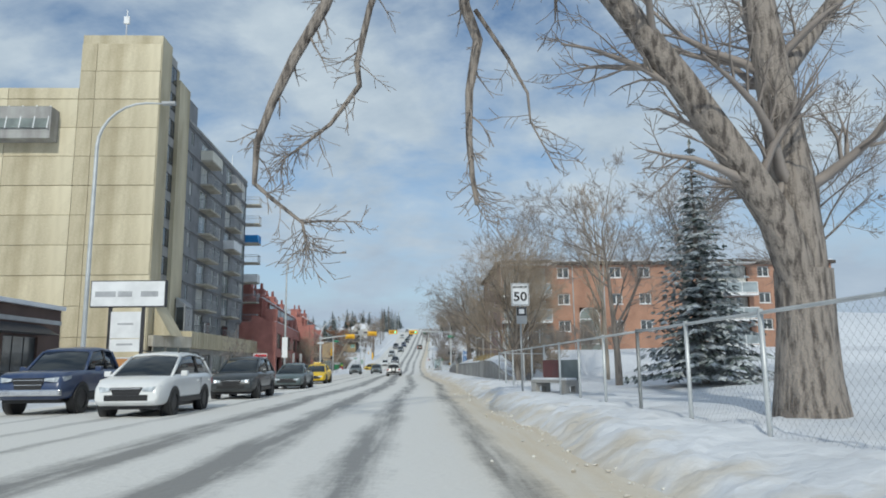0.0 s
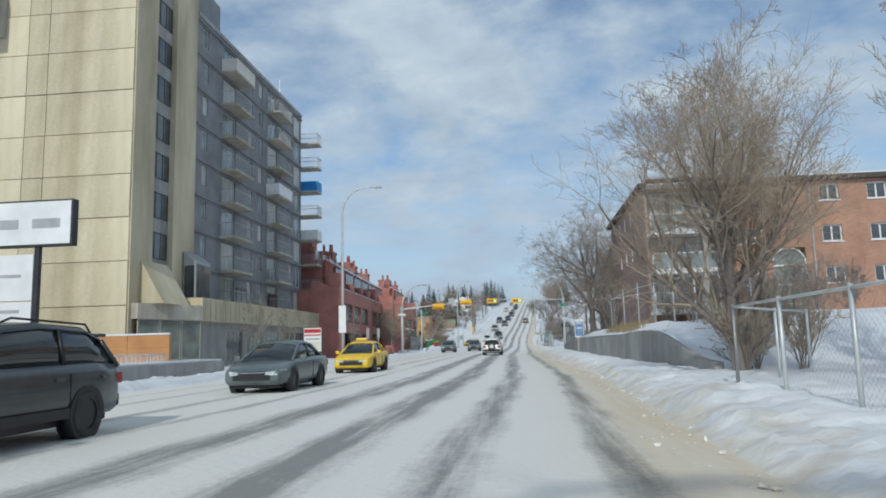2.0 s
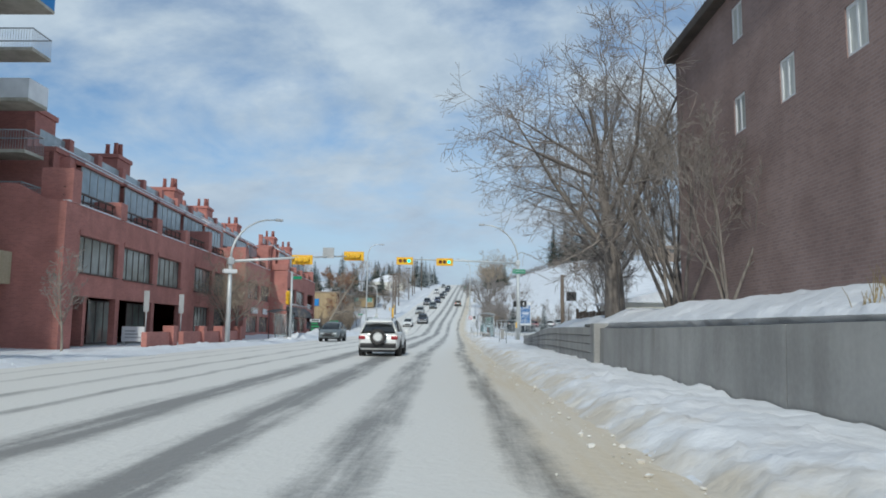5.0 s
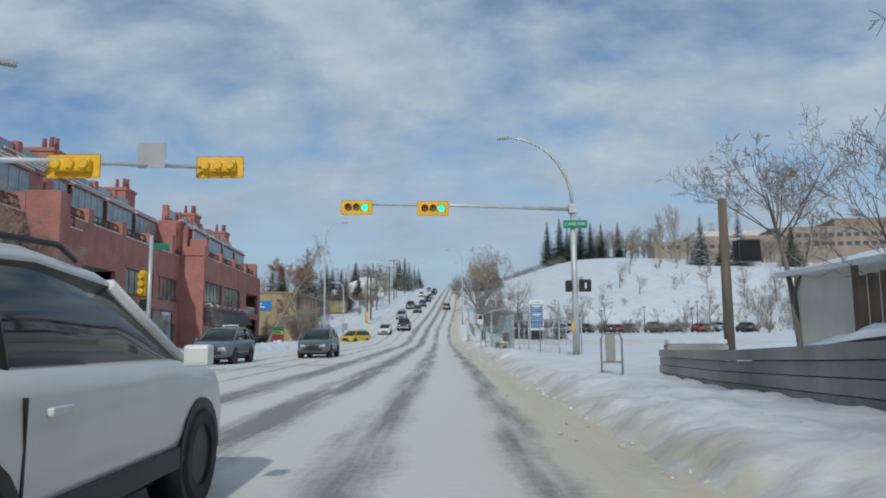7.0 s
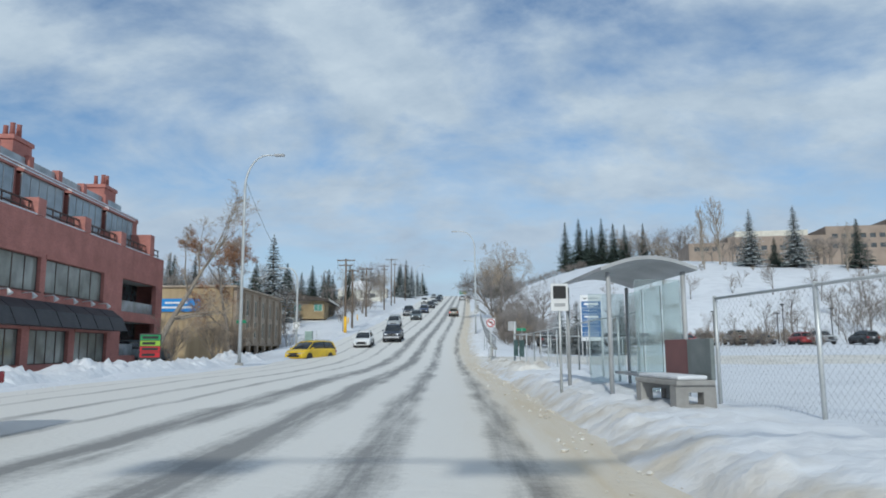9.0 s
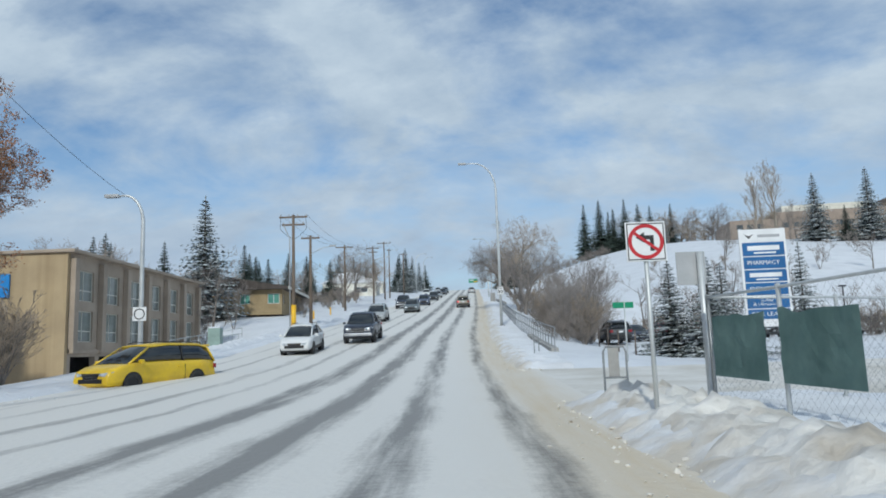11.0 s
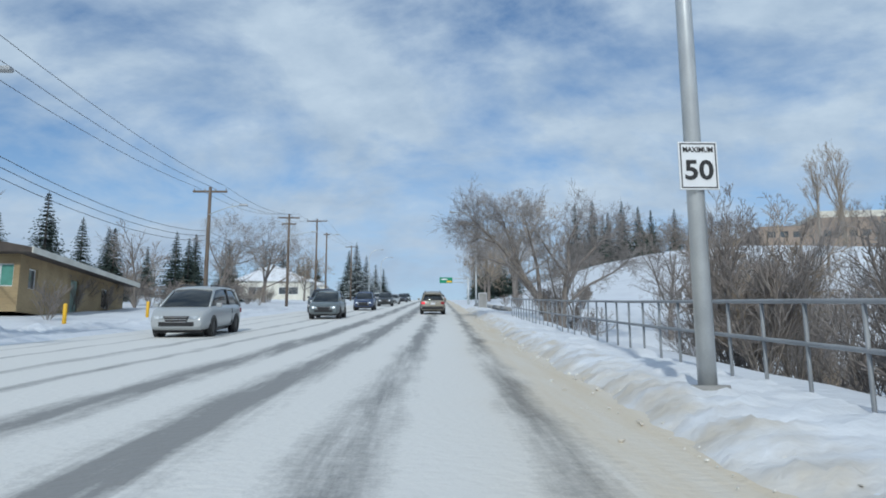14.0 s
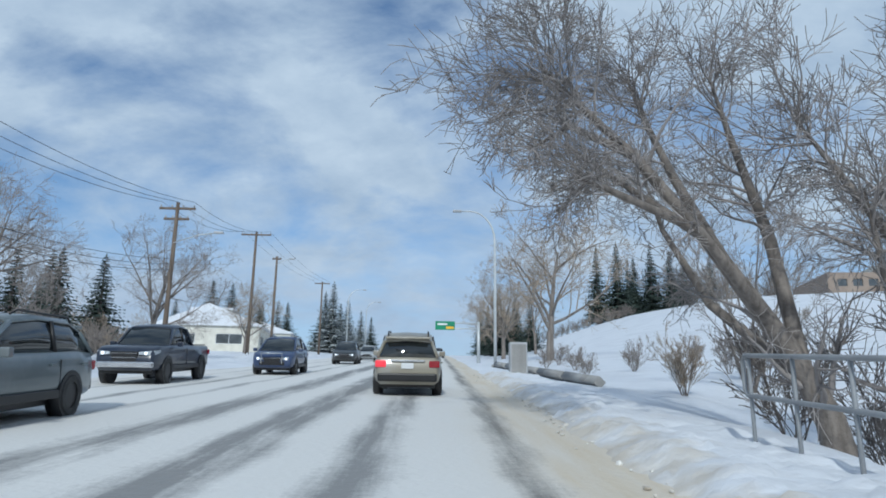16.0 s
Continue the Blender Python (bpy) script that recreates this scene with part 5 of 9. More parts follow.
def maximum_50(parent, z, y=-0.06, k=1.0):
    p = sign_plate(parent, 0, z, 0.6 * k, 0.75 * k, M_WHITE, y, "white speed limit sign reading MAXIMUM 50", M_INK)
    letters("MAXIMUM", 0.115 * k, M_INK, p, (0, y - 0.016, z + 0.62 * k), width=0.46 * k, bold=0.002)
    letters("50", 0.42 * k, M_INK, p, (0, y - 0.016, z + 0.29 * k), width=0.44 * k, bold=0.008)
    return p


sp = thing("road_sign", (3.42, 23.5, 0.4), "speed limit sign with a small parking plate on a steel post", "road sign", "road signs")
part("post", tube(B(), [(0, 0, -0.2), (0, 0, 3.6)], 0.03, 8), M_STEELP, sp)
maximum_50(sp, 2.8)
p = sign_plate(sp, 0.03, 2.2, 0.34, 0.56, M_STEELP, -0.06, "small grey parking plate with a dark square")
part("field", box(B(), -0.13, 0.19, -0.083, -0.073, 2.47, 2.75), M_DARK, p)
part("symbol", box(B(), -0.06, 0.12, -0.092, -0.084, 2.53, 2.69, 0.004), M_WHITE, p)
part("writing_bar", box(B(), -0.1, 0.16, -0.083, -0.073, 2.26, 2.32), M_GREYTXT, p)
part("writing_bar", box(B(), -0.1, 0.16, -0.083, -0.073, 2.36, 2.42), M_GREYTXT, p)
maximum_50(lr, 2.5, -0.14, 0.82)
# prohibition plate on the side-lane lamp
p = sign_plate(ll, 0, 2.1, 0.6, 0.6, M_WHITE, -0.14, "square prohibition plate with a ringed arrow")
ring = B()
for k in range(20):
    a0, a1 = k * math.tau / 20, (k + 1) * math.tau / 20
    tube(ring, [(0.22 * math.cos(a0), -0.16, 2.4 + 0.22 * math.sin(a0)), (0.22 * math.cos(a1), -0.16, 2.4 + 0.22 * math.sin(a1))], 0.025, 4)
part("ring", ring, M_INK, p)


def no_left(parent, z, w):
    p = sign_plate(parent, 0, z, w, w, M_WHITE, -0.05, "white no-left-turn sign with a red ring", M_INK)
    c, r = z + w / 2, w * 0.40
    ring = B()
    n = 28
    for rad0, rad1 in ((r - w * 0.045, r + w * 0.045),):
        vs = []
        for k in range(n):
            a = k * math.tau / n
            vs.append([ring.verts.new((q * math.cos(a), yy, c + q * math.sin(a))) for q, yy in ((rad0, -0.066), (rad1, -0.066), (rad1, -0.0625), (rad0, -0.0625))])
        for k in range(n):
            u, v = vs[k], vs[(k + 1) % n]
            for i in range(4):
                ring.faces.new((u[i], u[(i + 1) % 4], v[(i + 1) % 4], v[i]))
    part("ring", ring, M_RED, p)
    b = B()
    box(b, -0.03 * w / .6, 0.12 * w / .6, -0.066, -0.0625, c + 0.03, c + 0.09)
    box(b, 0.06 * w / .6, 0.12 * w / .6, -0.066, -0.0625, c - 0.14, c + 0.03)
    prism(b, [(-0.15 * w / .6, c + 0.06), (-0.02 * w / .6, c + 0.14), (-0.02 * w / .6, c - 0.02)], "y", -0.0661, -0.0624)
    part("arrow", b, M_INK, p)
    b = box(B(), -r, r, -0.0705, -0.0665, -0.022, 0.022)
    part("slash", put(b, Matrix.Translation((0, 0, c)) @ Matrix.Rotation(radians(38), 4, "Y")), M_RED, p)


nl = thing("road_sign", (2.5, 169, snow_z(2.9, 169)), "no-left-turn sign on a steel post by the snow heap", "road sign", "road signs")
part("post", tube(B(), [(0, 0, -0.3), (0, 0, 2.9)], 0.035, 8), M_GALV, nl)
no_left(nl, 2.27, 0.58)
gb = thing("road_sign", (4.25, 171.8, snow_z(4.2, 171.8)), "blank grey back of a sign on a stout steel post", "road sign", "road signs")
part("post", tube(B(), [(0, 0, -0.3), (0, 0, 2.7)], 0.06, 8), M_GALV, gb)
part("sign", box(B(), -0.42, 0.12, 0.07, 0.09, 2.1, 2.72, 0.006), M_STEELP, gb)
bp_ = thing("bus_stop_sign", (2.33, 140, snow_z(2.6, 140)), "bus stop sign on a thin post", "road sign", "road signs")
part("post", tube(B(), [(0, 0, -0.2), (0, 0, 2.45)], 0.03, 8), M_GALV, bp_)
p = sign_plate(bp_, 0, 1.85, 0.38, 0.6, M_WHITE, -0.05, "white plate with a dark bus symbol")
part("symbol", box(B(), -0.14, 0.14, -0.075, -0.063, 2.12, 2.4, 0.01), M_INK, p)
part("writing_bar", box(B(), -0.12, 0.12, -0.075, -0.063, 1.95, 2.02), M_GREYTXT, p)
for x, y in ((-17.4, 101.2), (-17.1, 105.6)):
    pk = thing("parking_sign", (x, y, snow_z(x, y)), "narrow white parking sign on a steel post", "road sign", "parking signs")
    part("post", tube(B(), [(0, 0, -0.2), (0, 0, 2.9)], 0.03, 6), M_GALV, pk)
    part("sign", box(B(), -0.16, 0.16, -0.05, -0.035, 1.9, 3.1, 0.005), M_STEELP, pk)
ws = thing("notice_board", (-18.0, 101, snow_z(-18, 101)), "low white notice board with grey lines of writing", "sign")
for x in (-0.5, 0.5):
    part("post", box(B(), x - 0.04, x + 0.04, 0.02, 0.1, -0.2, 0.6), M_STEELP, ws)
p = part("board", box(B(), -0.65, 0.65, -0.03, 0.02, 0.2, 1.05, 0.01), M_WHITE, ws)
for k in range(3):
    part("writing_bar", box(B(), -0.45, 0.45 - 0.15 * k, -0.038, -0.031, 0.4 + k * 0.18, 0.48 + k * 0.18), M_GREYTXT, p)
rs = thing("notice_board", (-17.5, 80.4, snow_z(-17.5, 80.4)), "tall red and white notice board on wooden posts", "sign")
for x in (-0.7, 0.7):
    part("post", box(B(), x - 0.06, x + 0.06, 0.0, 0.12, -0.2, 2.3), M_WOOD, rs)
part("board", box(B(), -0.75, 0.75, -0.05, -0.005, 0.75, 2.7, 0.01), M_WHITE, rs)
part("red_band", box(B(), -0.7, 0.7, -0.062, -0.0515, 2.3, 2.6), M_RED, rs)
part("red_band", box(B(), -0.7, 0.7, -0.062, -0.0515, 2.05, 2.15), M_RED, rs)
part("writing_bar", box(B(), -0.6, 0.6, -0.062, -0.0515, 1.7, 1.85), M_GREYTXT, rs)
part("pale_panel", box(B(), -0.65, 0.65, -0.062, -0.0515, 0.85, 1.55), M_CREAMW, rs)
# big sign on two posts
bs_ = thing("pylon_sign", (-18.6, 46.4, 0.3), "large white sign with faint grey lettering on two black posts", "sign")
for x in (-1.15, 0.95):
    part("post", box(B(), x - 0.09, x + 0.09, -0.09, 0.09, -0.3, 5.1), M_DARK, bs_)
p = part("panel", box(B(), -2.35, 2.3, -0.2, 0.2, 5.0, 6.6, 0.02), M_WHITE, bs_)
part("border", box(B(), -2.42, 2.37, -0.17, 0.17, 4.93, 6.67, 0.02), M_DARK, bs_)
for k, w in enumerate((1.3, 0.9, 1.1)):
    part("writing_bar", box(B(), -2.1 + k * 1.45, -2.1 + k * 1.45 + w, -0.212, -0.202, 5.6, 5.95), M_GREYTXT, p)
for z0, z1 in ((2.95, 4.65), (2.1, 2.9)):
    q = part("panel", box(B(), -1.05, 0.85, -0.12, 0.12, z0, z1, 0.01), M_WHITE, bs_)
    part("writing_bar", box(B(), -0.6, 0.4, -0.13, -0.122, (z0 + z1) / 2, (z0 + z1) / 2 + 0.12), M_GREYTXT, q)

# ---- traffic signals ----


def signal_head(parent, x, z, y, back=False):
    """A horizontal three-lens signal with a yellow backplate; back: seen from behind."""
    s = 1 if back else -1
    hd = part("signal_head", box(B(), x - 0.72, x + 0.72, y - 0.02, y + 0.02, z - 0.33, z + 0.33, 0.05), M_YEL, parent, "yellow traffic signal with three lenses side by side")
    b = box(B(), x - 0.52, x + 0.52, y + 0.0, y + 0.22, z - 0.17, z + 0.17, 0.04) if not back else box(B(), x - 0.52, x + 0.52, y - 0.22, y - 0.0, z - 0.17, z + 0.17, 0.07)
    part("housing", b, M_YEL, hd)
    for k, mm in enumerate((M_LENS_RED, M_LENS_AMB, M_GO)):
        cx = x - 0.37 + 0.37 * k
        if back:
            part("back_cover", tube(B(), [(cx, y - 0.2, z), (cx, y - 0.32, z)], [0.15, 0.11], 12), M_YEL, hd)
            continue
        part("lens", tube(B(), [(cx, y - 0.026, z), (cx, y - 0.045, z)], [0.15, 0.13], 16), mm, hd)
        v = B()
        n = 12
        ro = []
        for j in range(n + 1):
            a = math.pi * (-0.1 + 1.2 * j / n)
            ro.append([v.verts.new((cx + r * math.cos(a), yy, z + r * math.sin(a))) for r, yy in ((0.165, y - 0.021), (0.165, y - 0.24), (0.155, y - 0.24), (0.155, y - 0.021))])
        for u, w in zip(ro, ro[1:]):
            for i in range(4):
                v.faces.new((u[i], u[(i + 1) % 4], w[(i + 1) % 4], w[i]))
        part("visor", v, M_YEL, hd)
    return hd


def mast(x, y, tip, z, ztip, lamp_tip, lamp_z, label, yaw=0.0):
    z0 = snow_z(x, y)
    ms = thing("traffic_signal", (x, y, z0), label, "traffic light", "traffic signals", yaw=yaw)
    part("pole", tube(B(), [(0, 0, 0), (0, 0, z - z0 + 0.3)], [0.16, 0.12], 12), M_GALV, ms)
    a = tip - x
    part("arm", tube(B(), [(0, 0, z - z0), (a * 0.5, 0, (z + ztip) / 2 - z0 + 0.06), (a, 0, ztip - z0)], [0.10, 0.075, 0.045], 10), M_GALV, ms)
    b = B()
    box(b, -0.18, 0.18, -0.2, 0.18, z - z0 - 0.2, z - z0 + 0.22, 0.03)
    part("flange", b, M_GALV, ms)
    lt, lz = lamp_tip - x, lamp_z - z0
    zz = z - z0 + 0.2
    pts = [(0, 0, zz)] + [(lt * (1 - math.cos(q)), 0, zz + (lz - zz) * math.sin(q)) for q in np.linspace(0.2, math.pi / 2, 7)]
    part("lamp_arm", tube(B(), pts, [0.075] * 4 + [0.06] * 3 + [0.04], 8), M_GALV, ms)
    part("lamp_head", box(B(), min(lt, lt + 0.5 * (1 if lt > 0 else -1)), max(lt, lt + 0.5 * (1 if lt > 0 else -1)), -0.14, 0.14, lz - 0.08, lz + 0.08, 0.05), M_STEELP, ms)
    part("footing", box(B(), -0.4, 0.4, -0.4, 0.4, -0.4, 0.06, 0.03), M_CONC_PALE, ms)
    return ms, z0


ms, z0 = mast(5.66, 122.4, -4.9, 6.98, 7.28, 2.75, 10.35, "steel signal mast with two yellow signals showing green")
for x, zz in ((-4.2, 7.1), (-0.72, 7.03)):
    signal_head(ms, x - 5.66, zz - z0, -0.14)
sg = part("street_name_sign", box(B(), -0.48, 0.62, -0.2, -0.17, 6.08 - z0, 6.44 - z0, 0.01), M_GREEN, ms, "green street name sign")
letters("7 AVE NW", 0.22, M_WHITE, sg, (0.07, -0.205, 6.26 - z0), width=0.93)
pd = part("pedestrian_signal", box(B(), 0.2, 0.72, -0.2, 0.12, 3.2 - z0, 3.75 - z0, 0.04), M_BLACK, ms, "black pedestrian signal box")
fig = B()
box(fig, 0.42, 0.5, -0.212, -0.203, 3.33 - z0, 3.6 - z0)
part("symbol", fig, M_WHITE, pd)
part("side_box", box(B(), -0.42, -0.16, -0.3, 0.1, 3.2 - z0, 3.7 - z0, 0.04), M_BLACK, ms)
part("push_button", box(B(), -0.2, -0.1, -0.1, 0.05, 1.1, 1.55, 0.02), M_YEL, ms)
ms, z0 = mast(-14.37, 106.45, -4.7, 5.5, 6.5, -11.4, 8.5, "steel signal mast seen from behind with a blank sign", yaw=36.5)
for x, zz in ((5.05, 5.9), (9.05, 6.42)):
    hd = signal_head(ms, x, zz - z0, -0.1, back=True)
    hd.matrix_basis = Matrix.Translation((x, 0, 0)) @ pose(0, 0, 0, 0, 0, -36.5) @ Matrix.Translation((-x, -0.12, 0))
q = part("sign", box(B(), -0.4, 0.4, -0.12, -0.09, 6.15 - z0, 6.9 - z0, 0.01), M_STEELP, ms, "blank back of a square sign")
q.matrix_basis = pose(7.0, 0, 0, 0, 0, -36.5)
part("side_box", box(B(), -0.45, 0.4, -0.2, 0.2, 4.72 - z0, 4.98 - z0, 0.04), M_WHITE, ms)
# slim pole with a side-facing signal on the far corner
z0 = snow_z(-14.7, 125.2)
ps = thing("traffic_signal", (-14.7, 125.2, z0), "slim steel signal pole with an upright yellow signal", "traffic light", "traffic signals")
part("pole", tube(B(), [(0, 0, -0.2), (0, 0, 6.1)], [0.12, 0.09], 10), M_GALV, ps)
hd = part("signal_head", box(B(), -0.45, -0.14, -0.2, 0.15, 3.1, 4.35, 0.05), M_YEL, ps, "upright yellow signal")
for k in range(3):
    part("visor", tube(B(), [(-0.3, -0.2, 3.35 + k * 0.38), (-0.3, -0.42, 3.32 + k * 0.38)], 0.14, 10), M_YEL, hd)
part("street_name_sign", box(B(), 0.1, 0.9, -0.02, 0.02, 5.4, 5.7, 0.01), M_GREEN, ps)
part("pedestrian_signal", box(B(), -0.4, -0.1, -0.2, 0.15, 2.5, 2.95, 0.03), M_BLACK, ps)
part("footing", tube(B(), [(0, 0, -0.3), (0, 0, 0.15)], [0.4, 0.3], 12), M_SNOW, ps)
z0 = snow_z(7.7, 110.4)
pp = thing("signal_pole", (7.7, 110.4, z0), "weathered timber pole carrying a black pedestrian signal", "pole")
part("pole", tube(B(), [(0, 0, -0.3), (0, 0, 4.8)], [0.15, 0.12], 10), M_POLE, pp)
part("bracket", box(B(), 0.1, 0.45, -0.03, 0.03, 3.6, 3.68), M_GALV, pp)
part("pedestrian_signal", box(B(), 0.3, 0.95, -0.2, 0.2, 3.0, 3.62, 0.05), M_BLACK, pp)

# ---- utility poles and wires ----
ARMS = []


def utility_pole(x, y, ztop, arms, lamp=None, yellow=False, label="", z0=None):
    z0 = snow_z(x, y) if z0 is None else z0
    up = thing("utility_pole", (x, y, z0), label, "utility pole", "utility poles")
    h = ztop - z0
    part("pole", tube(B(), [(0, 0, -0.3), (0, 0, h)], [0.17, 0.11], 10), M_POLE, up)
    for dz, w in arms:
        part("crossarm", box(B(), -w / 2, w / 2, -0.06, 0.06, h - dz - 0.07, h - dz + 0.07, 0.01), M_POLE, up)
        for i in range(4):
            xx = -w / 2 + 0.1 + (w - 0.2) * i / 3
            part("insulator", tube(B(), [(xx, 0, h - dz + 0.07), (xx, 0, h - dz + 0.16), (xx, 0, h - dz + 0.24)], [0.03, 0.055, 0.03], 6), M_STEELP, up)
    if lamp:
        lx, lz = lamp
        part("lamp_arm", tube(B(), [(0, -0.1, lz - z0 - 0.7), (lx * 0.6, -0.1, lz - z0 - 0.15), (lx, -0.1, lz - z0)], 0.035, 6), M_GALV, up)
        part("lamp_head", box(B(), lx - 0.1, lx + 0.5, -0.22, 0.02, lz - z0 - 0.05, lz - z0 + 0.09, 0.04), M_STEELP, up)
    if yellow:
        part("guard", tube(B(), [(0, 0, -0.2), (0, 0, 2.25)], [0.21, 0.2], 12), M_YEL, up, "bright yellow plastic pole guard")
        part("conduit", tube(B(), [(-0.3, 0, 0), (-0.3, 0, h - 2.0), (-0.8, 0, h - 0.9)], 0.05, 6), M_STEELP, up)
        for s in (-1, 1):
            part("drop_wire", tube(B(), [(s * 1.05, 0, h - 0.3), (s * 1.1, 0, h - 1.2), (s * 0.55, 0, h - 1.75), (0.05, 0, h - 2.1)], 0.018, 4), M_DARK, up)
    ARMS.append((x, y, ztop, arms[0][1]))
    return up


utility_pole(-13.6, 216.8, 13.1, ((0.2, 2.35), (0.85, 1.9)), yellow=True, label="wooden utility pole with double crossarms and a yellow guard", z0=3.3)
utility_pole(-13.75, 224.5, 12.6, ((0.25, 1.75),), lamp=(1.9, 11.5), label="wooden utility pole with a crossarm and a street lamp arm", z0=3.9)
utility_pole(-15.6, 257, 16.6, ((0.35, 2.5),), lamp=(2.3, 15.2), label="tall wooden utility pole with a crossarm and lamp arm")
utility_pole(-14.6, 283, 20.2, ((0.4, 2.3), (1.1, 1.6)), lamp=(2.6, 18.2), label="tall wooden utility pole with two crossarms")
utility_pole(-14.9, 306, 24.5, ((0.3, 2.9),), label="tall wooden utility pole with a wide crossarm")
utility_pole(-14.8, 316, 24.4, ((0.3, 1.0),), lamp=(1.5, 24.1), label="slim utility pole with a lamp arm")
utility_pole(-13.8, 346, 27.5, ((0.3, 2.3),), label="distant wooden utility pole")
wires = thing("overhead_wire", (0, 0, 0), "sagging overhead wires strung between the utility poles", "wires")


def wire(p, q, sag, r=0.014):
    p, q = Vector(p), Vector(q)
    pts = [p.lerp(q, k / 10) - Vector((0, 0, sag * 4 * (k / 10) * (1 - k / 10))) for k in range(11)]
    part("wire", tube(B(), pts, r, 4, False), M_DARK, wires)


chain = [ARMS[0], ARMS[2], ARMS[3], ARMS[4], ARMS[6]]
for a, b_ in zip(chain, chain[1:]):
    for k in (-0.45, 0.0, 0.45):
        wire((a[0] + k * a[3], a[1], a[2] + 0.05), (b_[0] + k * b_[3], b_[1], b_[2] + 0.05), 0.7)
for k in range(3):
    wire((-13.75, 224.5, 9.6 + 0.35 * k), (-15.6, 257, 12.6 + 0.35 * k), 0.8)
    wire((-15.6, 257, 12.6 + 0.35 * k), (-14.6, 283, 15.8 + 0.35 * k), 0.7)
    wire((-13.75, 224.5, 10.3 + 0.25 * k), (-24.5, 243.5, 10.2), 0.5)
wire((-15.0, 189.6, 8.85), (-13.4, 170, 12.2), 0.6, 0.012)

# ---- fences and railings ----


def chainlink(name, pts, height, pitch, label, post_h=None, gap=2.6, step=0.0):
    """A wire fence along the points: posts, rails and diagonal wires."""
    fe = thing(name, (0, 0, 0), label, "fence", "wire fences")
    for (xa, ya), (xb, yb) in zip(pts, pts[1:]):
        ln = math.hypot(xb - xa, yb - ya)
        n = max(1, round(ln / gap))
        top = []
        for i in range(n + 1):
            x, y = xa + (xb - xa) * i / n, ya + (yb - ya) * i / n
            z = gz(x, y)
            part("post", tube(B(), [(x, y, z - 0.2), (x, y, z + (post_h or height))], 0.035, 6), M_GALV, fe)
            top.append(Vector((x, y, z)))
        part("rail", tube(B(), [t + Vector((0, 0, height - 0.05)) for t in top], 0.025, 6), M_GALV, fe)
        w = B()
        m_ = int(ln / pitch)
        for i in range(-int(height / pitch), m_):
            for s in (0, 1):
                a, b_ = i * pitch, i * pitch + height
                za, zb = 0.0, height - 0.06
                lo, hi = max(0, a), min(ln, b_)
                if hi - lo < 0.05:
                    continue
                fl, fh = (lo - a) / height, (hi - a) / height
                zl, zh = (fl, fh) if s == 0 else (1 - fl, 1 - fh)
                d = Vector((xb - xa, yb - ya, 0)) / ln
                def at(l, zf):
                    x, y = xa + d.x * l, ya + d.y * l
                    return Vector((x, y, gz(x, y) + 0.05 + zf * (height - 0.12)))
                p, q = at(lo, zl), at(hi, zh)
                off = Vector((-d.y, d.x, 0)) * 0.004
                up = Vector((0, 0, 0.002))
                vs = [w.verts.new(v) for v in (p - up, q - up, q + up, p + up)]
                w.faces.new(vs)
        tagged(part("wire_mesh", w, M_CAGE, fe), kind="stuff")
    return fe


chainlink("wire_fence", [(4.6, -6), (4.35, 14), (4.2, 36.9), (7.5, 42)], 1.65, 0.13, "galvanised chain-link fence beside the snowy pavement")
chainlink("wire_fence", [(8.6, 50), (5.5, 67.2), (8.2, 68.0)], 2.2, 0.22, "tall galvanised fence posts with rails on the bank", post_h=2.4)
chainlink("wire_fence", [(6.6, 126), (5.25, 131.2), (4.7, 137.2)], 1.9, 0.14, "galvanised chain-link fence with a sloping top rail at the playing field")
chainlink("wire_fence", [(4.7, 142.5), (4.9, 152), (4.6, 164), (4.15, 171.3), (14, 173)], 1.9, 0.16, "galvanised chain-link fence around the snowy field")
cl = thing("fence_cloth", (0, 0, 0), "torn dark green privacy cloth tied to the wire fence", "fence cloth")
for k, (ya, yb) in enumerate(((167.0, 168.85), (169.25, 171.1))):
    b = B()
    n, rows = 14, 6
    g = [[None] * (rows + 1) for _ in range(n + 1)]
    for i in range(n + 1):
        y = ya + (yb - ya) * i / n
        x = np.interp(y, (152, 164, 171.3), (4.9, 4.6, 4.15)) - 0.05
        for j in range(rows + 1):
            top = 1.0 + 0.10 * noise.noise(Vector((y * 2, k, 0)))
            g[i][j] = b.verts.new((x + 0.03 * noise.noise(Vector((y * 3, j, k))), y, gz(x, y) + 0.5 + top * j / rows))
    for i in range(n):
        for j in range(rows):
            b.faces.new((g[i][j], g[i + 1][j], g[i + 1][j + 1], g[i][j + 1]))
    bmesh.ops.solidify(b, geom=b.faces[:], thickness=0.012)
    part("sheet", b, M_GREENCLOTH, cl)


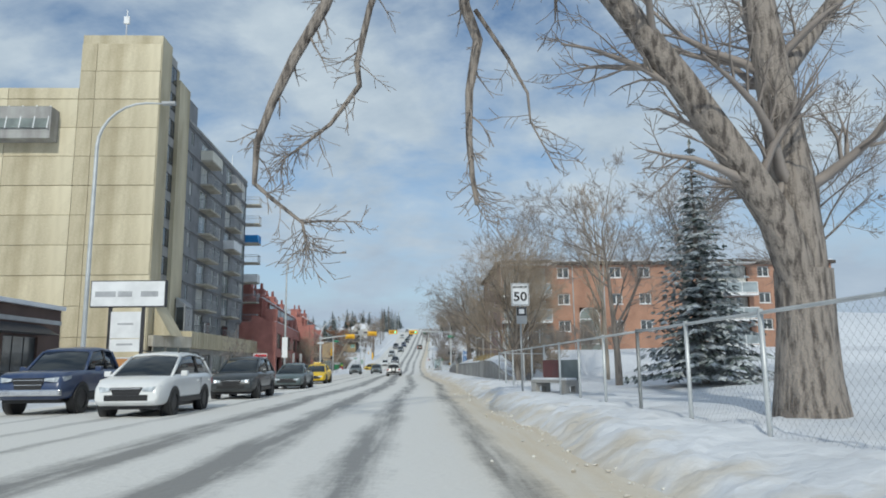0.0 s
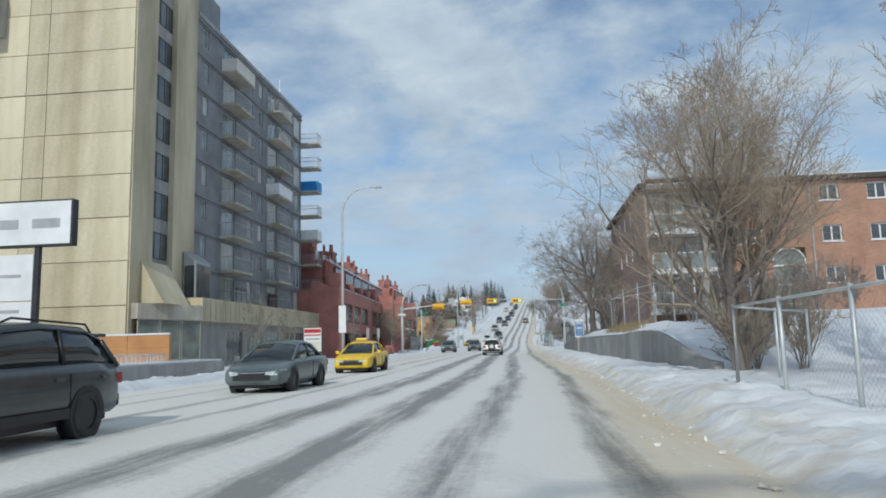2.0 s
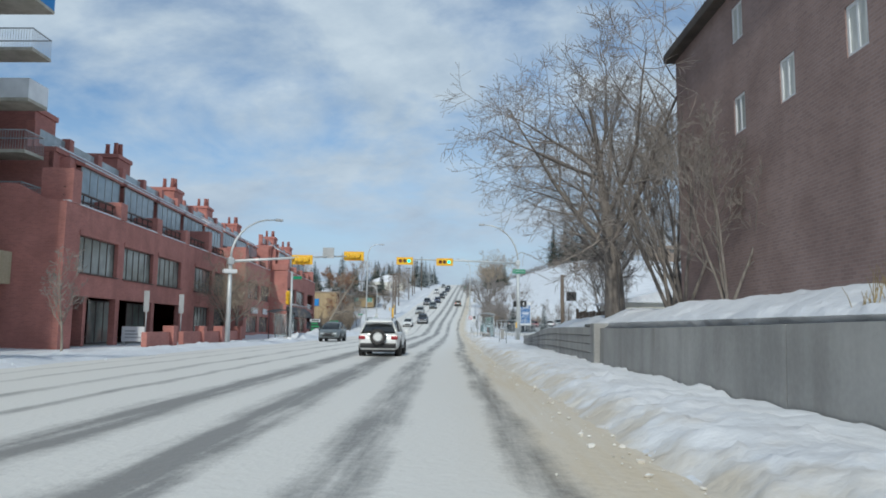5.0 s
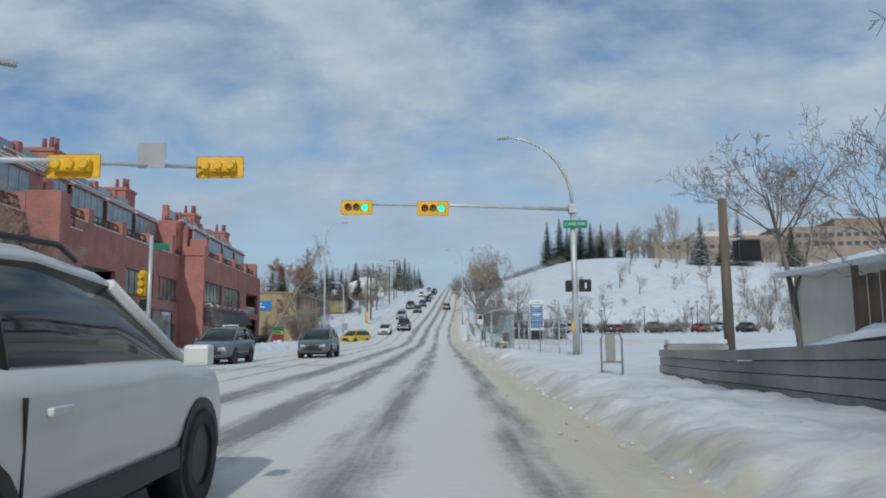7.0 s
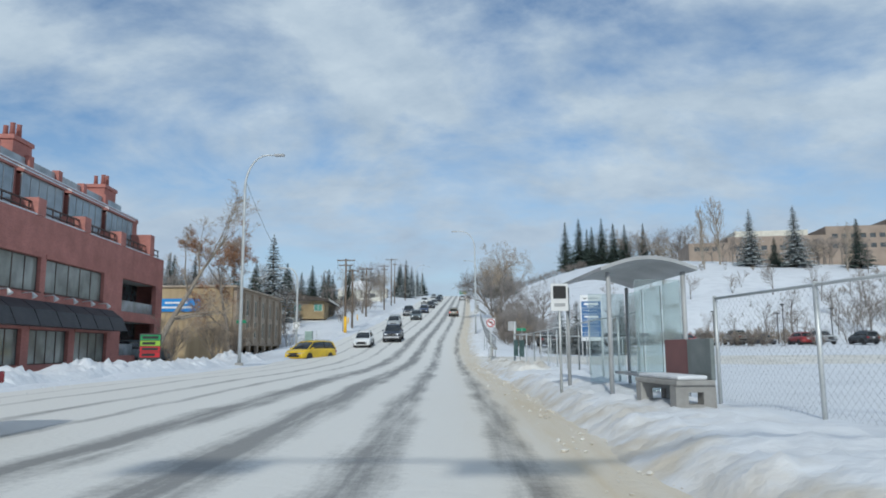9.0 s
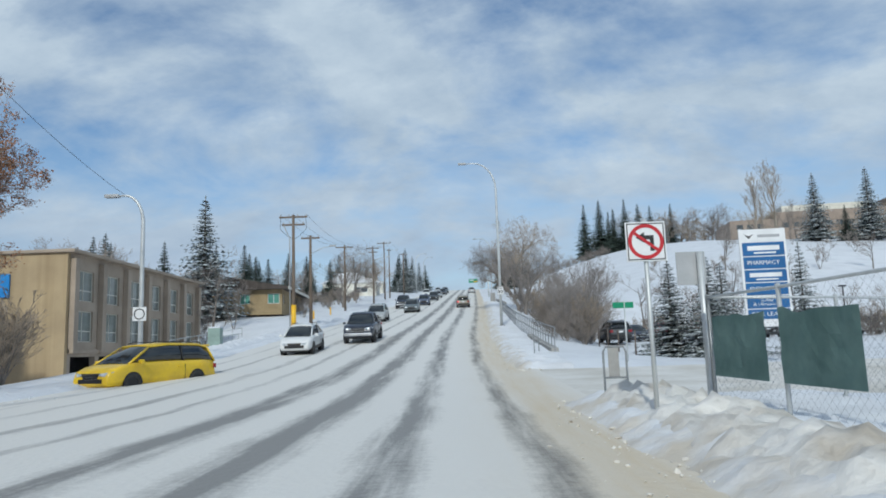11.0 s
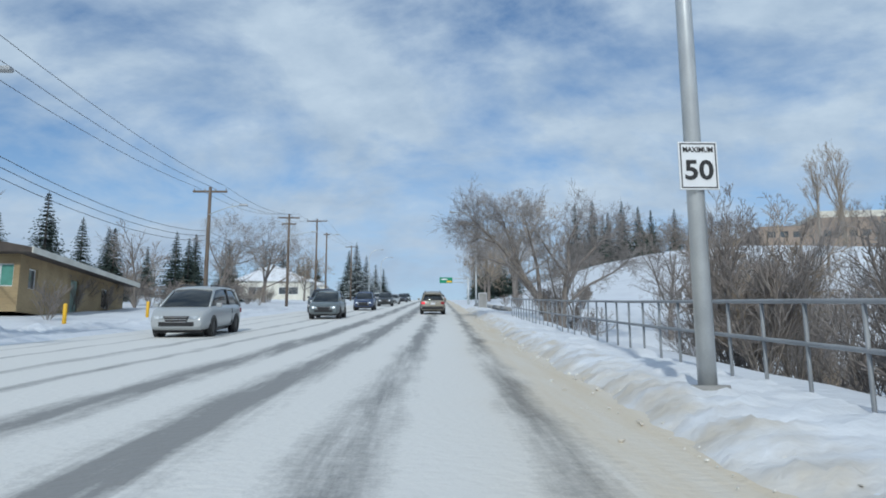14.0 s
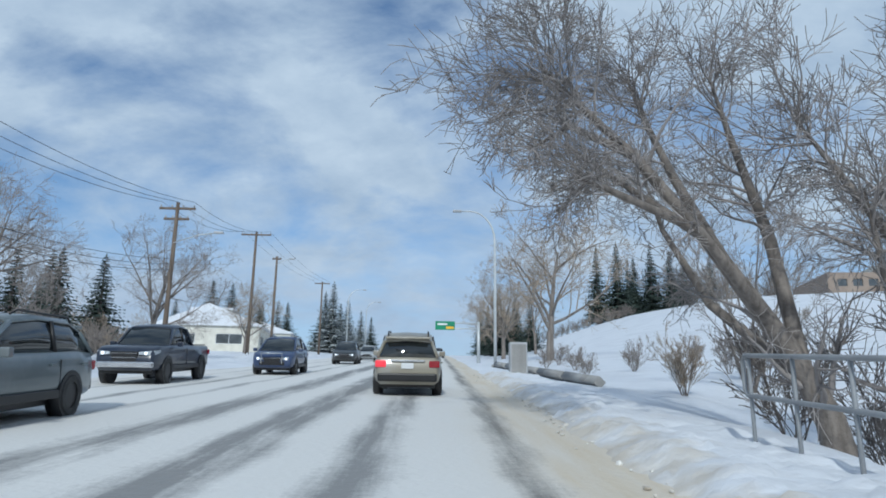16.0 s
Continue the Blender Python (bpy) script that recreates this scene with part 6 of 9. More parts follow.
def railing(name, pts, h, gap, label, bars=2, pick=0.0, material=None, kerb=False, loop=False):
    ra = thing(name, (0, 0, 0), label, "railing", "railings")
    material = material or M_GALV
    top = []
    for (xa, ya), (xb, yb) in zip(pts, pts[1:]):
        ln = math.hypot(xb - xa, yb - ya)
        n = max(1, round(ln / gap))
        for i in range(n + (1 if (xb, yb) == pts[-1] else 0)):
            x, y = xa + (xb - xa) * i / n, ya + (yb - ya) * i / n
            z = gz(x, y)
            top.append(Vector((x, y, z)))
            part("post", tube(B(), [(x, y, z - 0.3), (x, y, z + h)], 0.025, 6), material, ra)
        if pick:
            b = B()
            for i in range(int(ln / pick)):
                x, y = xa + (xb - xa) * i * pick / ln, ya + (yb - ya) * i * pick / ln
                z = gz(x, y)
                box(b, x - 0.007, x + 0.007, y - 0.007, y + 0.007, z + 0.1, z + h - 0.02)
            tagged(part("picket", b, material, ra), kind="stuff")
    if loop:
        a, c, up = top[0], top[-1], Vector((0, 0, h))
        mid = Vector((0, 0, h * 0.56))
        d0, d1 = (top[1] - a).normalized(), (c - top[-2]).normalized()
        part("rail", tube(B(), [a + up - d0 * 0.1] + [t + up for t in top] + [c + up + d1 * 0.1, c + up * 0.95 + d1 * 0.17, c + mid + (up - mid) * 0.12 + d1 * 0.17, c + mid + d1 * 0.1]
                          + [t + mid for t in top[::-1]] + [a + mid - d0 * 0.1, a + mid + (up - mid) * 0.12 - d0 * 0.17, a + up * 0.95 - d0 * 0.17, a + up - d0 * 0.1], 0.03, 8), material, ra)
    else:
        for k in range(bars):
            zz = h * (1 - k / max(1, bars) * 0.9)
            part("rail", tube(B(), [t + Vector((0, 0, zz)) for t in top], 0.022, 6), material, ra)
    if kerb:
        b = B()
        rings = [[b.verts.new(t + Vector(v)) for v in ((-0.2, 0, -0.6), (-0.17, 0, 0.17), (0.17, 0, 0.17), (0.2, 0, -0.6))] for t in top if t.y < 204]
        for u, v in zip(rings, rings[1:]):
            for i in range(3):
                b.faces.new((u[i], u[i + 1], v[i + 1], v[i]))
        b.faces.new(rings[0])
        b.faces.new(rings[-1][::-1])
        part("kerb", b, M_CONC_GREY, ra)
    return ra


M_RAILG = mat("dull_rail_steel", (0.30, 0.31, 0.32), (0.22, 0.23, 0.24), rough=0.6, scale=1.5, bump=0.05)
railing("pavement_railing", [(4.3, 192.4), (4.35, 214), (4.9, 232), (5.3, 247.8)], 1.15, 1.15, "galvanised pipe railing with rounded ends along the uphill pavement", kerb=True, material=M_RAILG, loop=True)
railing("iron_railing", [(-15.9, 12), (-15.9, 37)], 1.05, 1.8, "black iron railing with upright bars along the pavement", bars=2, pick=0.13, material=M_DARK)
railing("ramp_railing", [(-19.5, 38), (-19.3, 52), (-15.8, 52.5), (-15.6, 40)], 1.0, 1.5, "pale metal ramp railing in front of the tower", bars=2, pick=0.16, material=M_WHITE)
railing("slope_railing", [(-16.6, 199), (-16.4, 212)], 0.9, 2.2, "thin metal railing climbing the snowy slope", bars=2)
railing("slope_railing", [(-18.6, 206), (-17.9, 216)], 0.9, 2.2, "thin metal railing beside a snowy path", bars=2)

# ---- retaining walls ----
rw = thing("retaining_wall", (0, 0, 0), "grey cast concrete retaining wall holding a snowy bank", "wall")
edges = [44.4] + [52 + 6.1 * k for k in range(6)]
for ya, yb in zip(edges, edges[1:]):
    def top(y):
        return 0.55 + 0.95 * S((y - 44.4) / 6.5) + 0.12 * math.sin(math.pi * min(1, max(0, (y - 46) / 12))) - 0.12 * S((y - 60) / 20)
    n = 8
    b = B()
    rings = []
    for i in range(n + 1):
        y = ya + 0.012 + (yb - ya - 0.024) * i / n
        x = WALL_X(y)
        rings.append([b.verts.new(v) for v in ((x, y, -0.1), (x + 0.04, y, top(y)), (x + 0.3, y, top(y)), (x + 0.3, y, -0.1))])
    for u, v in zip(rings, rings[1:]):
        for i in range(4):
            b.faces.new((u[i], u[(i + 1) % 4], v[(i + 1) % 4], v[i]))
    b.faces.new(rings[0])
    b.faces.new(rings[-1][::-1])
    part("panel", b, M_CONC_GREY, rw)
rb_ = thing("retaining_wall", (0, 0, 0), "low ribbed concrete wall stepping down to the crossing", "wall")
for k in range(4):
    b = B()
    y0, y1 = 82.7, 107
    za = 0.35 + 0.27 * k
    pts = []
    for y in np.linspace(y0, y1, 8):
        x = WALL_X(y)
        drop = 1 - 0.35 * S((y - 92) / 14)
        pts.append((x, y, za, drop))
    rr = [[b.verts.new(v) for v in ((x - 0.02 * (k % 2), y, z * d), (x - 0.02 * (k % 2), y, (z + 0.25) * d), (x + 0.3, y, (z + 0.25) * d), (x + 0.3, y, z * d))] for x, y, z, d in pts]
    for u, v in zip(rr, rr[1:]):
        for i in range(4):
            b.faces.new((u[i], u[(i + 1) % 4], v[(i + 1) % 4], v[i]))
    b.faces.new(rr[0])
    b.faces.new(rr[-1][::-1])
    part("course", b, M_CONC_GREY, rb_)
part("pier", box(B(), 4.4, 4.95, 82.05, 82.65, -0.1, 1.52, 0.03), M_CONC_GREY, rb_)
# timber fence behind the trees
wf = thing("wooden_fence", (7.6, 104, gz(8, 104)), "weathered brown board fence behind bare trees", "fence", yaw=-38)
for i in range(46):
    hgt = 1.5 + 0.04 * ((i * 7) % 3)
    part("board", box(B(), i * 0.21, i * 0.21 + 0.19, 0, 0.025, -0.6, hgt), M_WOOD, wf)
for i in range(5):
    part("post", box(B(), i * 2.4 - 0.06, i * 2.4 + 0.06, 0.03, 0.15, -0.6, 1.7), M_WOOD, wf)
# orange boarding and low wall at the foot of the tower
ob_ = thing("hoarding", (-44, 57.8, 0.1), "weathered orange timber planter wall topped with snow", "low wall")
for i in range(11):
    for k in range(3):
        part("board", box(B(), i * 2.33, i * 2.33 + 2.31, 0.01 * (k % 2), 0.2, k * 0.68, k * 0.68 + 0.67, 0.01), M_ORANGE, ob_)
part("snow_cap", box(B(), 0, 25.6, -0.03, 0.25, 2.04, 2.14, 0.03), M_SNOW, ob_)
pl = thing("planter_wall", (-15.0, 46, 0.1), "low concrete planter wall dusted with snow", "planter")
part("wall", box(B(), -1.6, 0, 0, 11, -0.2, 0.62, 0.04), M_CONC_GREY, pl)
part("snow_cap", box(B(), -1.5, -0.1, 0.1, 10.9, 0.622, 0.74, 0.05), M_SNOW, pl)

# ---- benches, shelters, stands ----


M_BENCHG = mat("grey_green_panel", (0.23, 0.26, 0.26), (0.15, 0.175, 0.175), rough=0.6, scale=2)


def ad_bench(x, y, yaw, backcol, label):
    be = thing("bench", (x, y, snow_z(x, y)), label, "bench", "advertising benches", yaw=yaw)
    for xx in (-0.74, 0.54):
        b = put(cells(B(), [-0.34, -0.14, 0.1, 0.3], [-0.1, 0.12, 0.3, 0.4], lambda u, v: not (-0.14 < u < 0.1 and 0.12 < v < 0.3), 0, 0.2), pose(xx + 0.2, 0, 0, 0, 0, 90))
        part("leg", b, M_CONC_GREY, be, "cast concrete leg with a square hole")
    part("seat", box(B(), -0.78, 0.78, -0.34, 0.28, 0.402, 0.48, 0.02), M_CONC_GREY, be)
    part("backrest", box(B(), -0.78, 0.02, 0.22, 0.29, 0.482, 1.1, 0.01), backcol, be)
    part("backrest", box(B(), 0.03, 0.78, 0.22, 0.29, 0.482, 1.1, 0.01), M_BENCHG, be)
    part("snow_cap", box(B(), -0.74, 0.74, -0.3, 0.18, 0.482, 0.55, 0.03), M_SNOW, be)


ad_bench(4.3, 22.4, -56, mat("dull_red_panel", (0.20, 0.075, 0.075), (0.13, 0.06, 0.06), rough=0.6), "concrete advertising bench with a dark panel back in the snow")
ad_bench(3.5, 135.9, -82, mat("faded_maroon_panel", (0.22, 0.10, 0.10), rough=0.5), "concrete advertising bench with a faded maroon back by the bus stop")


def shelter(x, y, yaw, w, d, label, dark=False):
    sh = thing("bus_shelter", (x, y, snow_z(x, y)), label, "bus shelter", "bus shelters", yaw=yaw)
    fm = M_DARK if dark else M_STEELP
    for xx in (0, w):
        for yy in (0, d):
            part("post", tube(B(), [(xx, yy, -0.2), (xx, yy, 2.45)], 0.045, 6), fm, sh)
    n = 8
    b = B()
    r = []
    for i in range(n + 1):
        xx = -0.2 + (w + 0.4) * i / n
        zz = 2.45 + 0.22 * math.sin(math.pi * i / n)
        r.append([b.verts.new(v) for v in ((xx, -0.25, zz), (xx, d + 0.25, zz), (xx, d + 0.25, zz + 0.07), (xx, -0.25, zz + 0.07))])
    for u, v in zip(r, r[1:]):
        for i in range(4):
            b.faces.new((u[i], u[(i + 1) % 4], v[(i + 1) % 4], v[i]))
    b.faces.new(r[0])
    b.faces.new(r[-1][::-1])
    part("roof", b, fm, sh, "shallow curved roof")
    g = glass_clear
    for k in range(3):
        part("pane", box(B(), w - 0.01, w + 0.01, 0.08 + k * d / 3, (k + 1) * d / 3 - 0.06, 0.2, 2.3), g, sh)
    for yy in (0, d):
        part("pane", box(B(), 0.5, w - 0.08, yy - 0.01, yy + 0.01, 0.2, 2.3), g, sh)
    part("bench", box(B(), w - 0.5, w - 0.1, 0.5, d - 0.5, 0.42, 0.48, 0.01), fm, sh)
    return sh


glass_clear = bpy.data.materials.new("clear_glass")
glass_clear.use_nodes = True
_n = glass_clear.node_tree
_b = _n.nodes["Principled BSDF"]
_b.inputs["Base Color"].default_value = (0.80, 0.88, 0.88, 1)
_b.inputs["Roughness"].default_value = 0.05
_b.inputs["Transmission Weight"].default_value = 0.9
_b.inputs["IOR"].default_value = 1.1
sh = shelter(2.95, 137.9, 3, 1.45, 3.6, "glass bus shelter with a shallow curved roof")
shelter(-17.2, 127.2, 3, 1.8, 3.2, "dark-framed glass bus shelter before the brick building", True)


def a_stand(x, y, yaw, label):
    st = thing("sign_stand", (x, y, snow_z(x, y)), label, "sign stand", "metal sign stands", yaw=yaw)
    b = B()
    tube(b, [(-0.22, 0, -0.2), (-0.22, 0, 0.9), (-0.17, 0, 1.0), (0.17, 0, 1.0), (0.22, 0, 0.9), (0.22, 0, -0.2)], 0.024, 6)
    part("frame", b, M_RAILG, st)
    part("rail", tube(B(), [(-0.22, 0, 0.4), (0.22, 0, 0.4)], 0.02, 6), M_RAILG, st)
    part("panel", box(B(), -0.13, 0.08, -0.015, 0.015, 0.42, 0.98, 0.01), M_CONC_GREY, st)


a_stand(3.25, 105.6, 0, "grey tubular stand with a narrow panel in the snow")
a_stand(2.8, 172.9, -15, "grey tubular stand with a narrow panel by the lane mouth")
pb = thing("planter_box", (5.9, 110.2, snow_z(5.9, 110)), "dark slatted planter box with a snow top", "planter", yaw=-10)
for k in range(4):
    part("slat", box(B(), 0, 1.6, 0, 0.9, 0.02 + k * 0.17, 0.17 + k * 0.17, 0.01), M_CONC_GREY, pb)
part("snow_cap", box(B(), 0.02, 1.58, 0.02, 0.88, 0.68, 0.82, 0.05), M_SNOW, pb)


def mobile_sign(x, y, cols, label, dark=False):
    z = snow_z(x, y) + 0.25
    mo = thing("mobile_sign", (x, y, z - 0.25), label, "sign", "portable message signs", yaw=12)
    part("frame", box(B(), -0.62, 0.62, -0.04, 0.04, 0.2, 2.0, 0.02), M_DARK, mo)
    for s in (-0.5, 0.5):
        part("leg", box(B(), s - 0.03, s + 0.03, -0.03, 0.03, -0.3, 0.2), M_DARK, mo)
    for k, c in enumerate(cols):
        q = part("panel", box(B(), -0.56, 0.56, -0.055, -0.041, 1.62 - k * 0.34, 1.92 - k * 0.34), M_INK if dark and k else c, mo)
        part("writing_bar", box(B(), -0.45, 0.45 - 0.16 * (k % 2), -0.062, -0.056, 1.69 - k * 0.34, 1.85 - k * 0.34), c if dark and k else M_INK, q)


M_LIME = mat("lime_panel", (0.30, 0.52, 0.05), rough=0.5)
M_GRNP = mat("bright_green_panel", (0.02, 0.30, 0.10), rough=0.5)
mobile_sign(-16.1, 143.6, (M_WHITE, M_GRNP, M_GRNP, M_GRNP, M_GRNP), "black portable message sign with bright green lines in the snow", dark=True)
mobile_sign(-17.9, 166.8, (M_GRNP, M_LIME, M_RED, M_RED), "green, lime and red portable message sign in the snow")
# directory sign of the medical centre
ds_ = thing("directory_sign", (12.7, 188.5, snow_z(12.7, 188.5)), "tall blue and white directory sign of a medical centre", "sign", yaw=-4)
zb = 2.1 - snow_z(12.7, 188.5)
for x in (-0.85, 0.85):
    part("post", box(B(), x - 0.06, x + 0.06, 0.0, 0.12, -0.3, zb + 4.0), M_STEELP, ds_)
part("backboard", box(B(), -0.95, 0.95, -0.08, 0.0, zb - 0.15, zb + 3.95, 0.02), M_WHITE, ds_)
rows = [("", 3.45, 0.4, None), ("", 2.82, 0.56, M_BLUE), ("PHARMACY", 2.27, 0.5, M_BLUE), ("", 1.72, 0.5, M_BLUE), ("DENTIST", 1.17, 0.5, M_BLUE), ("X-Ray\n& Ultrasound", 0.62, 0.5, M_BLUE), ("FOR LEASE", 0.17, 0.4, M_BLUE)]
for wtxt, z, h, mm in rows:
    q = part("panel", box(B(), -0.85, 0.85, -0.1, -0.082, zb + z, zb + z + h, 0.006), mm or M_WHITE, ds_)
    ink = M_WHITE if mm else M_INK
    if wtxt:
        letters(wtxt, 0.24 if "\n" not in wtxt else 0.17, ink, q, (-0.05, -0.106, zb + z + h / 2), width=1.3 if "\n" not in wtxt else 1.1)
    elif z > 3.4:
        part("emblem", prism(B(), [(-0.75, zb + z + 0.3), (-0.55, zb + z + 0.08), (-0.35, zb + z + 0.3), (-0.55, zb + z + 0.2)], "y", -0.107, -0.101), M_INK, q)
        part("writing_bar", box(B(), -0.2, 0.7, -0.107, -0.101, zb + z + 0.14, zb + z + 0.26), M_GREYTXT, q)
    else:
        part("writing_bar", box(B(), -0.65, 0.65, -0.107, -0.101, zb + z + h * 0.4, zb + z + h * 0.75), ink, q)
        part("writing_bar", box(B(), -0.4, 0.5, -0.107, -0.101, zb + z + h * 0.15, zb + z + h * 0.27), ink, q)
gs = thing("street_name_sign", (6.2, 186.2, snow_z(6.2, 186.2)), "green street name sign on a steel post", "road sign", "road signs")
part("post", tube(B(), [(0, 0, -0.3), (0, 0, 2.3)], 0.032, 6), M_GALV, gs)
part("sign", box(B(), -0.45, 0.35, -0.02, 0.02, 2.05, 2.28, 0.006), M_GREEN, gs)
gs = thing("street_name_sign", (-15.2, 176, snow_z(-15.2, 176)), "green street name sign on a white post", "road sign", "road signs")
part("post", tube(B(), [(0, 0, -0.3), (0, 0, 3.0)], 0.04, 6), M_STEELP, gs)
part("sign", box(B(), -0.35, 0.35, -0.02, 0.02, 2.75, 2.98, 0.006), M_GREEN, gs)
sm = thing("hoop_rail", (3.3, 191.2, snow_z(3.3, 191.2) - 0.05), "narrow galvanised hoop rail standing in snow", "railing", yaw=62)
part("hoop", tube(B(), [(-0.28, 0, -0.2), (-0.28, 0, 1.2), (-0.22, 0, 1.36), (0, 0, 1.42), (0.22, 0, 1.36), (0.28, 0, 1.2), (0.28, 0, -0.2)], 0.022, 8), M_RAILG, sm)
part("cross_rail", tube(B(), [(-0.28, 0, 0.55), (0.28, 0, 0.55)], 0.025, 6), M_GALV, sm)
ec = thing("utility_cabinet", (-15.9, 204.6, snow_z(-15.9, 204.6)), "pale green utility cabinet in the snow", "cabinet")
part("body", box(B(), -0.4, 0.4, -0.3, 0.3, -0.2, 1.15, 0.03), mat("pale_green_paint", (0.30, 0.40, 0.36), rough=0.6), ec)
part("door", box(B(), -0.34, 0.34, -0.315, -0.302, 0.0, 1.05, 0.008), mat("pale_green_door", (0.28, 0.38, 0.34), rough=0.6), ec)
part("snow_cap", box(B(), -0.38, 0.38, -0.28, 0.28, 1.152, 1.26, 0.05), M_SNOW, ec)
eb = thing("utility_cabinet", (5.7, 271.8, snow_z(5.7, 271.8)), "dark grey utility cabinet on the snowy verge", "cabinet")
part("body", box(B(), -0.4, 0.4, -0.3, 0.3, -0.2, 1.5, 0.03), M_STEELP, eb)
part("door", box(B(), -0.34, 0.34, -0.315, -0.302, 0.05, 1.4, 0.008), M_CONC_GREY, eb)
# low wooden guard beam on the uphill verge
gr = thing("guard_beam", (0, 0, 0), "low snow-topped concrete guard beam on the verge", "barrier")
for k in range(5):
    ya, yb = 262 + k * 5.2, 262 + k * 5.2 + 5.0
    xa, xb = 7.0 - 0.12 * k, 6.9 - 0.12 * k
    part("beam", tube(B(), [(xa, ya, gz(xa, ya) + 0.18), (xb, yb, gz(xb, yb) + 0.18)], 0.2, 4), M_CONC_GREY, gr)
# post and wire fence in front of the lot
lf = thing("wire_fence", (0, 0, 0), "thin dark posts with two wires in front of the car lot", "fence")
LOT = [(8.95, 196.0), (8.8, 199.2), (8.9, 202.4), (8.95, 205.4), (9.0, 208.2), (9.4, 211.4)]
for x, y in LOT:
    part("post", tube(B(), [(x, y, gz(x, y) - 0.3), (x + 0.02, y, gz(x, y) + 1.25)], [0.05, 0.04], 7), M_WOOD_DK, lf)
for h in (0.6, 1.1):
    part("wire", tube(B(), [(x, y, gz(x, y) + h) for x, y in LOT], 0.006, 4), M_DARK, lf)
# lamp posts of the car lot below the hill
for x, y, h in ((31.6, 233, 4.3), (49.8, 233, 4.6), (51.6, 235, 6.0), (58.0, 233, 5.2), (40.5, 234, 5.0)):
    lp = thing("lamp_post", (x, y, gz(x, y)), "dark lamp post with a square head in the car lot", "lamp post", "car lot lamps")
    part("pole", tube(B(), [(0, 0, -0.3), (0, 0, h)], [0.09, 0.07], 8), M_DARK, lp)
    part("lamp_head", box(B(), -0.35, 0.35, -0.18, 0.18, h, h + 0.16, 0.03), M_DARK, lp)
# overhead direction sign
og = thing("overhead_sign", (6.6, 304, snow_z(6.6, 304)), "green overhead direction sign on a cantilever arm", "road sign")
zz = 15.3 - snow_z(6.6, 304)
part("pole", tube(B(), [(0, 0, -0.3), (0, 0, zz + 0.5)], [0.17, 0.13], 10), M_GALV, og)
for dz in (-0.15, 0.35):
    part("arm", tube(B(), [(0, 0, zz + dz), (-3.6, 0, zz + dz)], 0.06, 6), M_GALV, og)
q = part("panel", box(B(), -4.0, -2.2, -0.12, -0.08, zz - 0.3, zz + 0.5, 0.01), M_GREEN, og)
part("writing_bar", box(B(), -3.8, -2.9, -0.13, -0.121, zz + 0.15, zz + 0.3), M_WHITE, q)
part("yellow_tab", box(B(), -3.0, -2.3, -0.13, -0.121, zz - 0.2, zz + 0.02), M_YEL, q)
for x, y in ((-16.3, 238.5), (-16.0, 247.5)):
    bo = thing("bollard", (x, y, snow_z(x, y)), "short yellow bollard standing in snow", "bollard", "yellow bollards")
    part("post", tube(B(), [(0, 0, -0.2), (0, 0, 0.85), (0, 0, 0.9)], [0.09, 0.09, 0.05], 10), M_YEL, bo)

# ---- trees and shrubs ----


class Limbs:
    """Collects tapered branches as plain lists of corners and faces."""

    def __init__(self):
        self.v, self.f = [], []

    def branch(self, pts, radii, seg):
        base = len(self.v)
        prev = Vector((0.31, 0.87, 0.38))
        for i, p in enumerate(pts):
            d = (pts[min(i + 1, len(pts) - 1)] - pts[max(i - 1, 0)])
            d.normalize()
            a = d.cross(prev)
            if a.length < 0.05:
                a = d.orthogonal()
            a.normalize()
            b = a.cross(d)
            for k in range(seg):
                w = k * math.tau / seg
                self.v.append(p + (a * math.cos(w) + b * math.sin(w)) * radii[i])
        for i in range(len(pts) - 1):
            for k in range(seg):
                q = base + i * seg
                self.f.append((q + k, q + (k + 1) % seg, q + seg + (k + 1) % seg, q + seg + k))

    def mesh(self, name, material):
        me = bpy.data.meshes.new(name)
        me.from_pydata([tuple(v) for v in self.v], [], self.f)
        me.polygons.foreach_set("use_smooth", [True] * len(self.f))
        me.materials.append(material)
        return me


def rand_dir(rng):
    while True:
        v = Vector((rng.uniform(-1, 1), rng.uniform(-1, 1), rng.uniform(-1, 1)))
        if 0.1 < v.length < 1:
            return v.normalized()


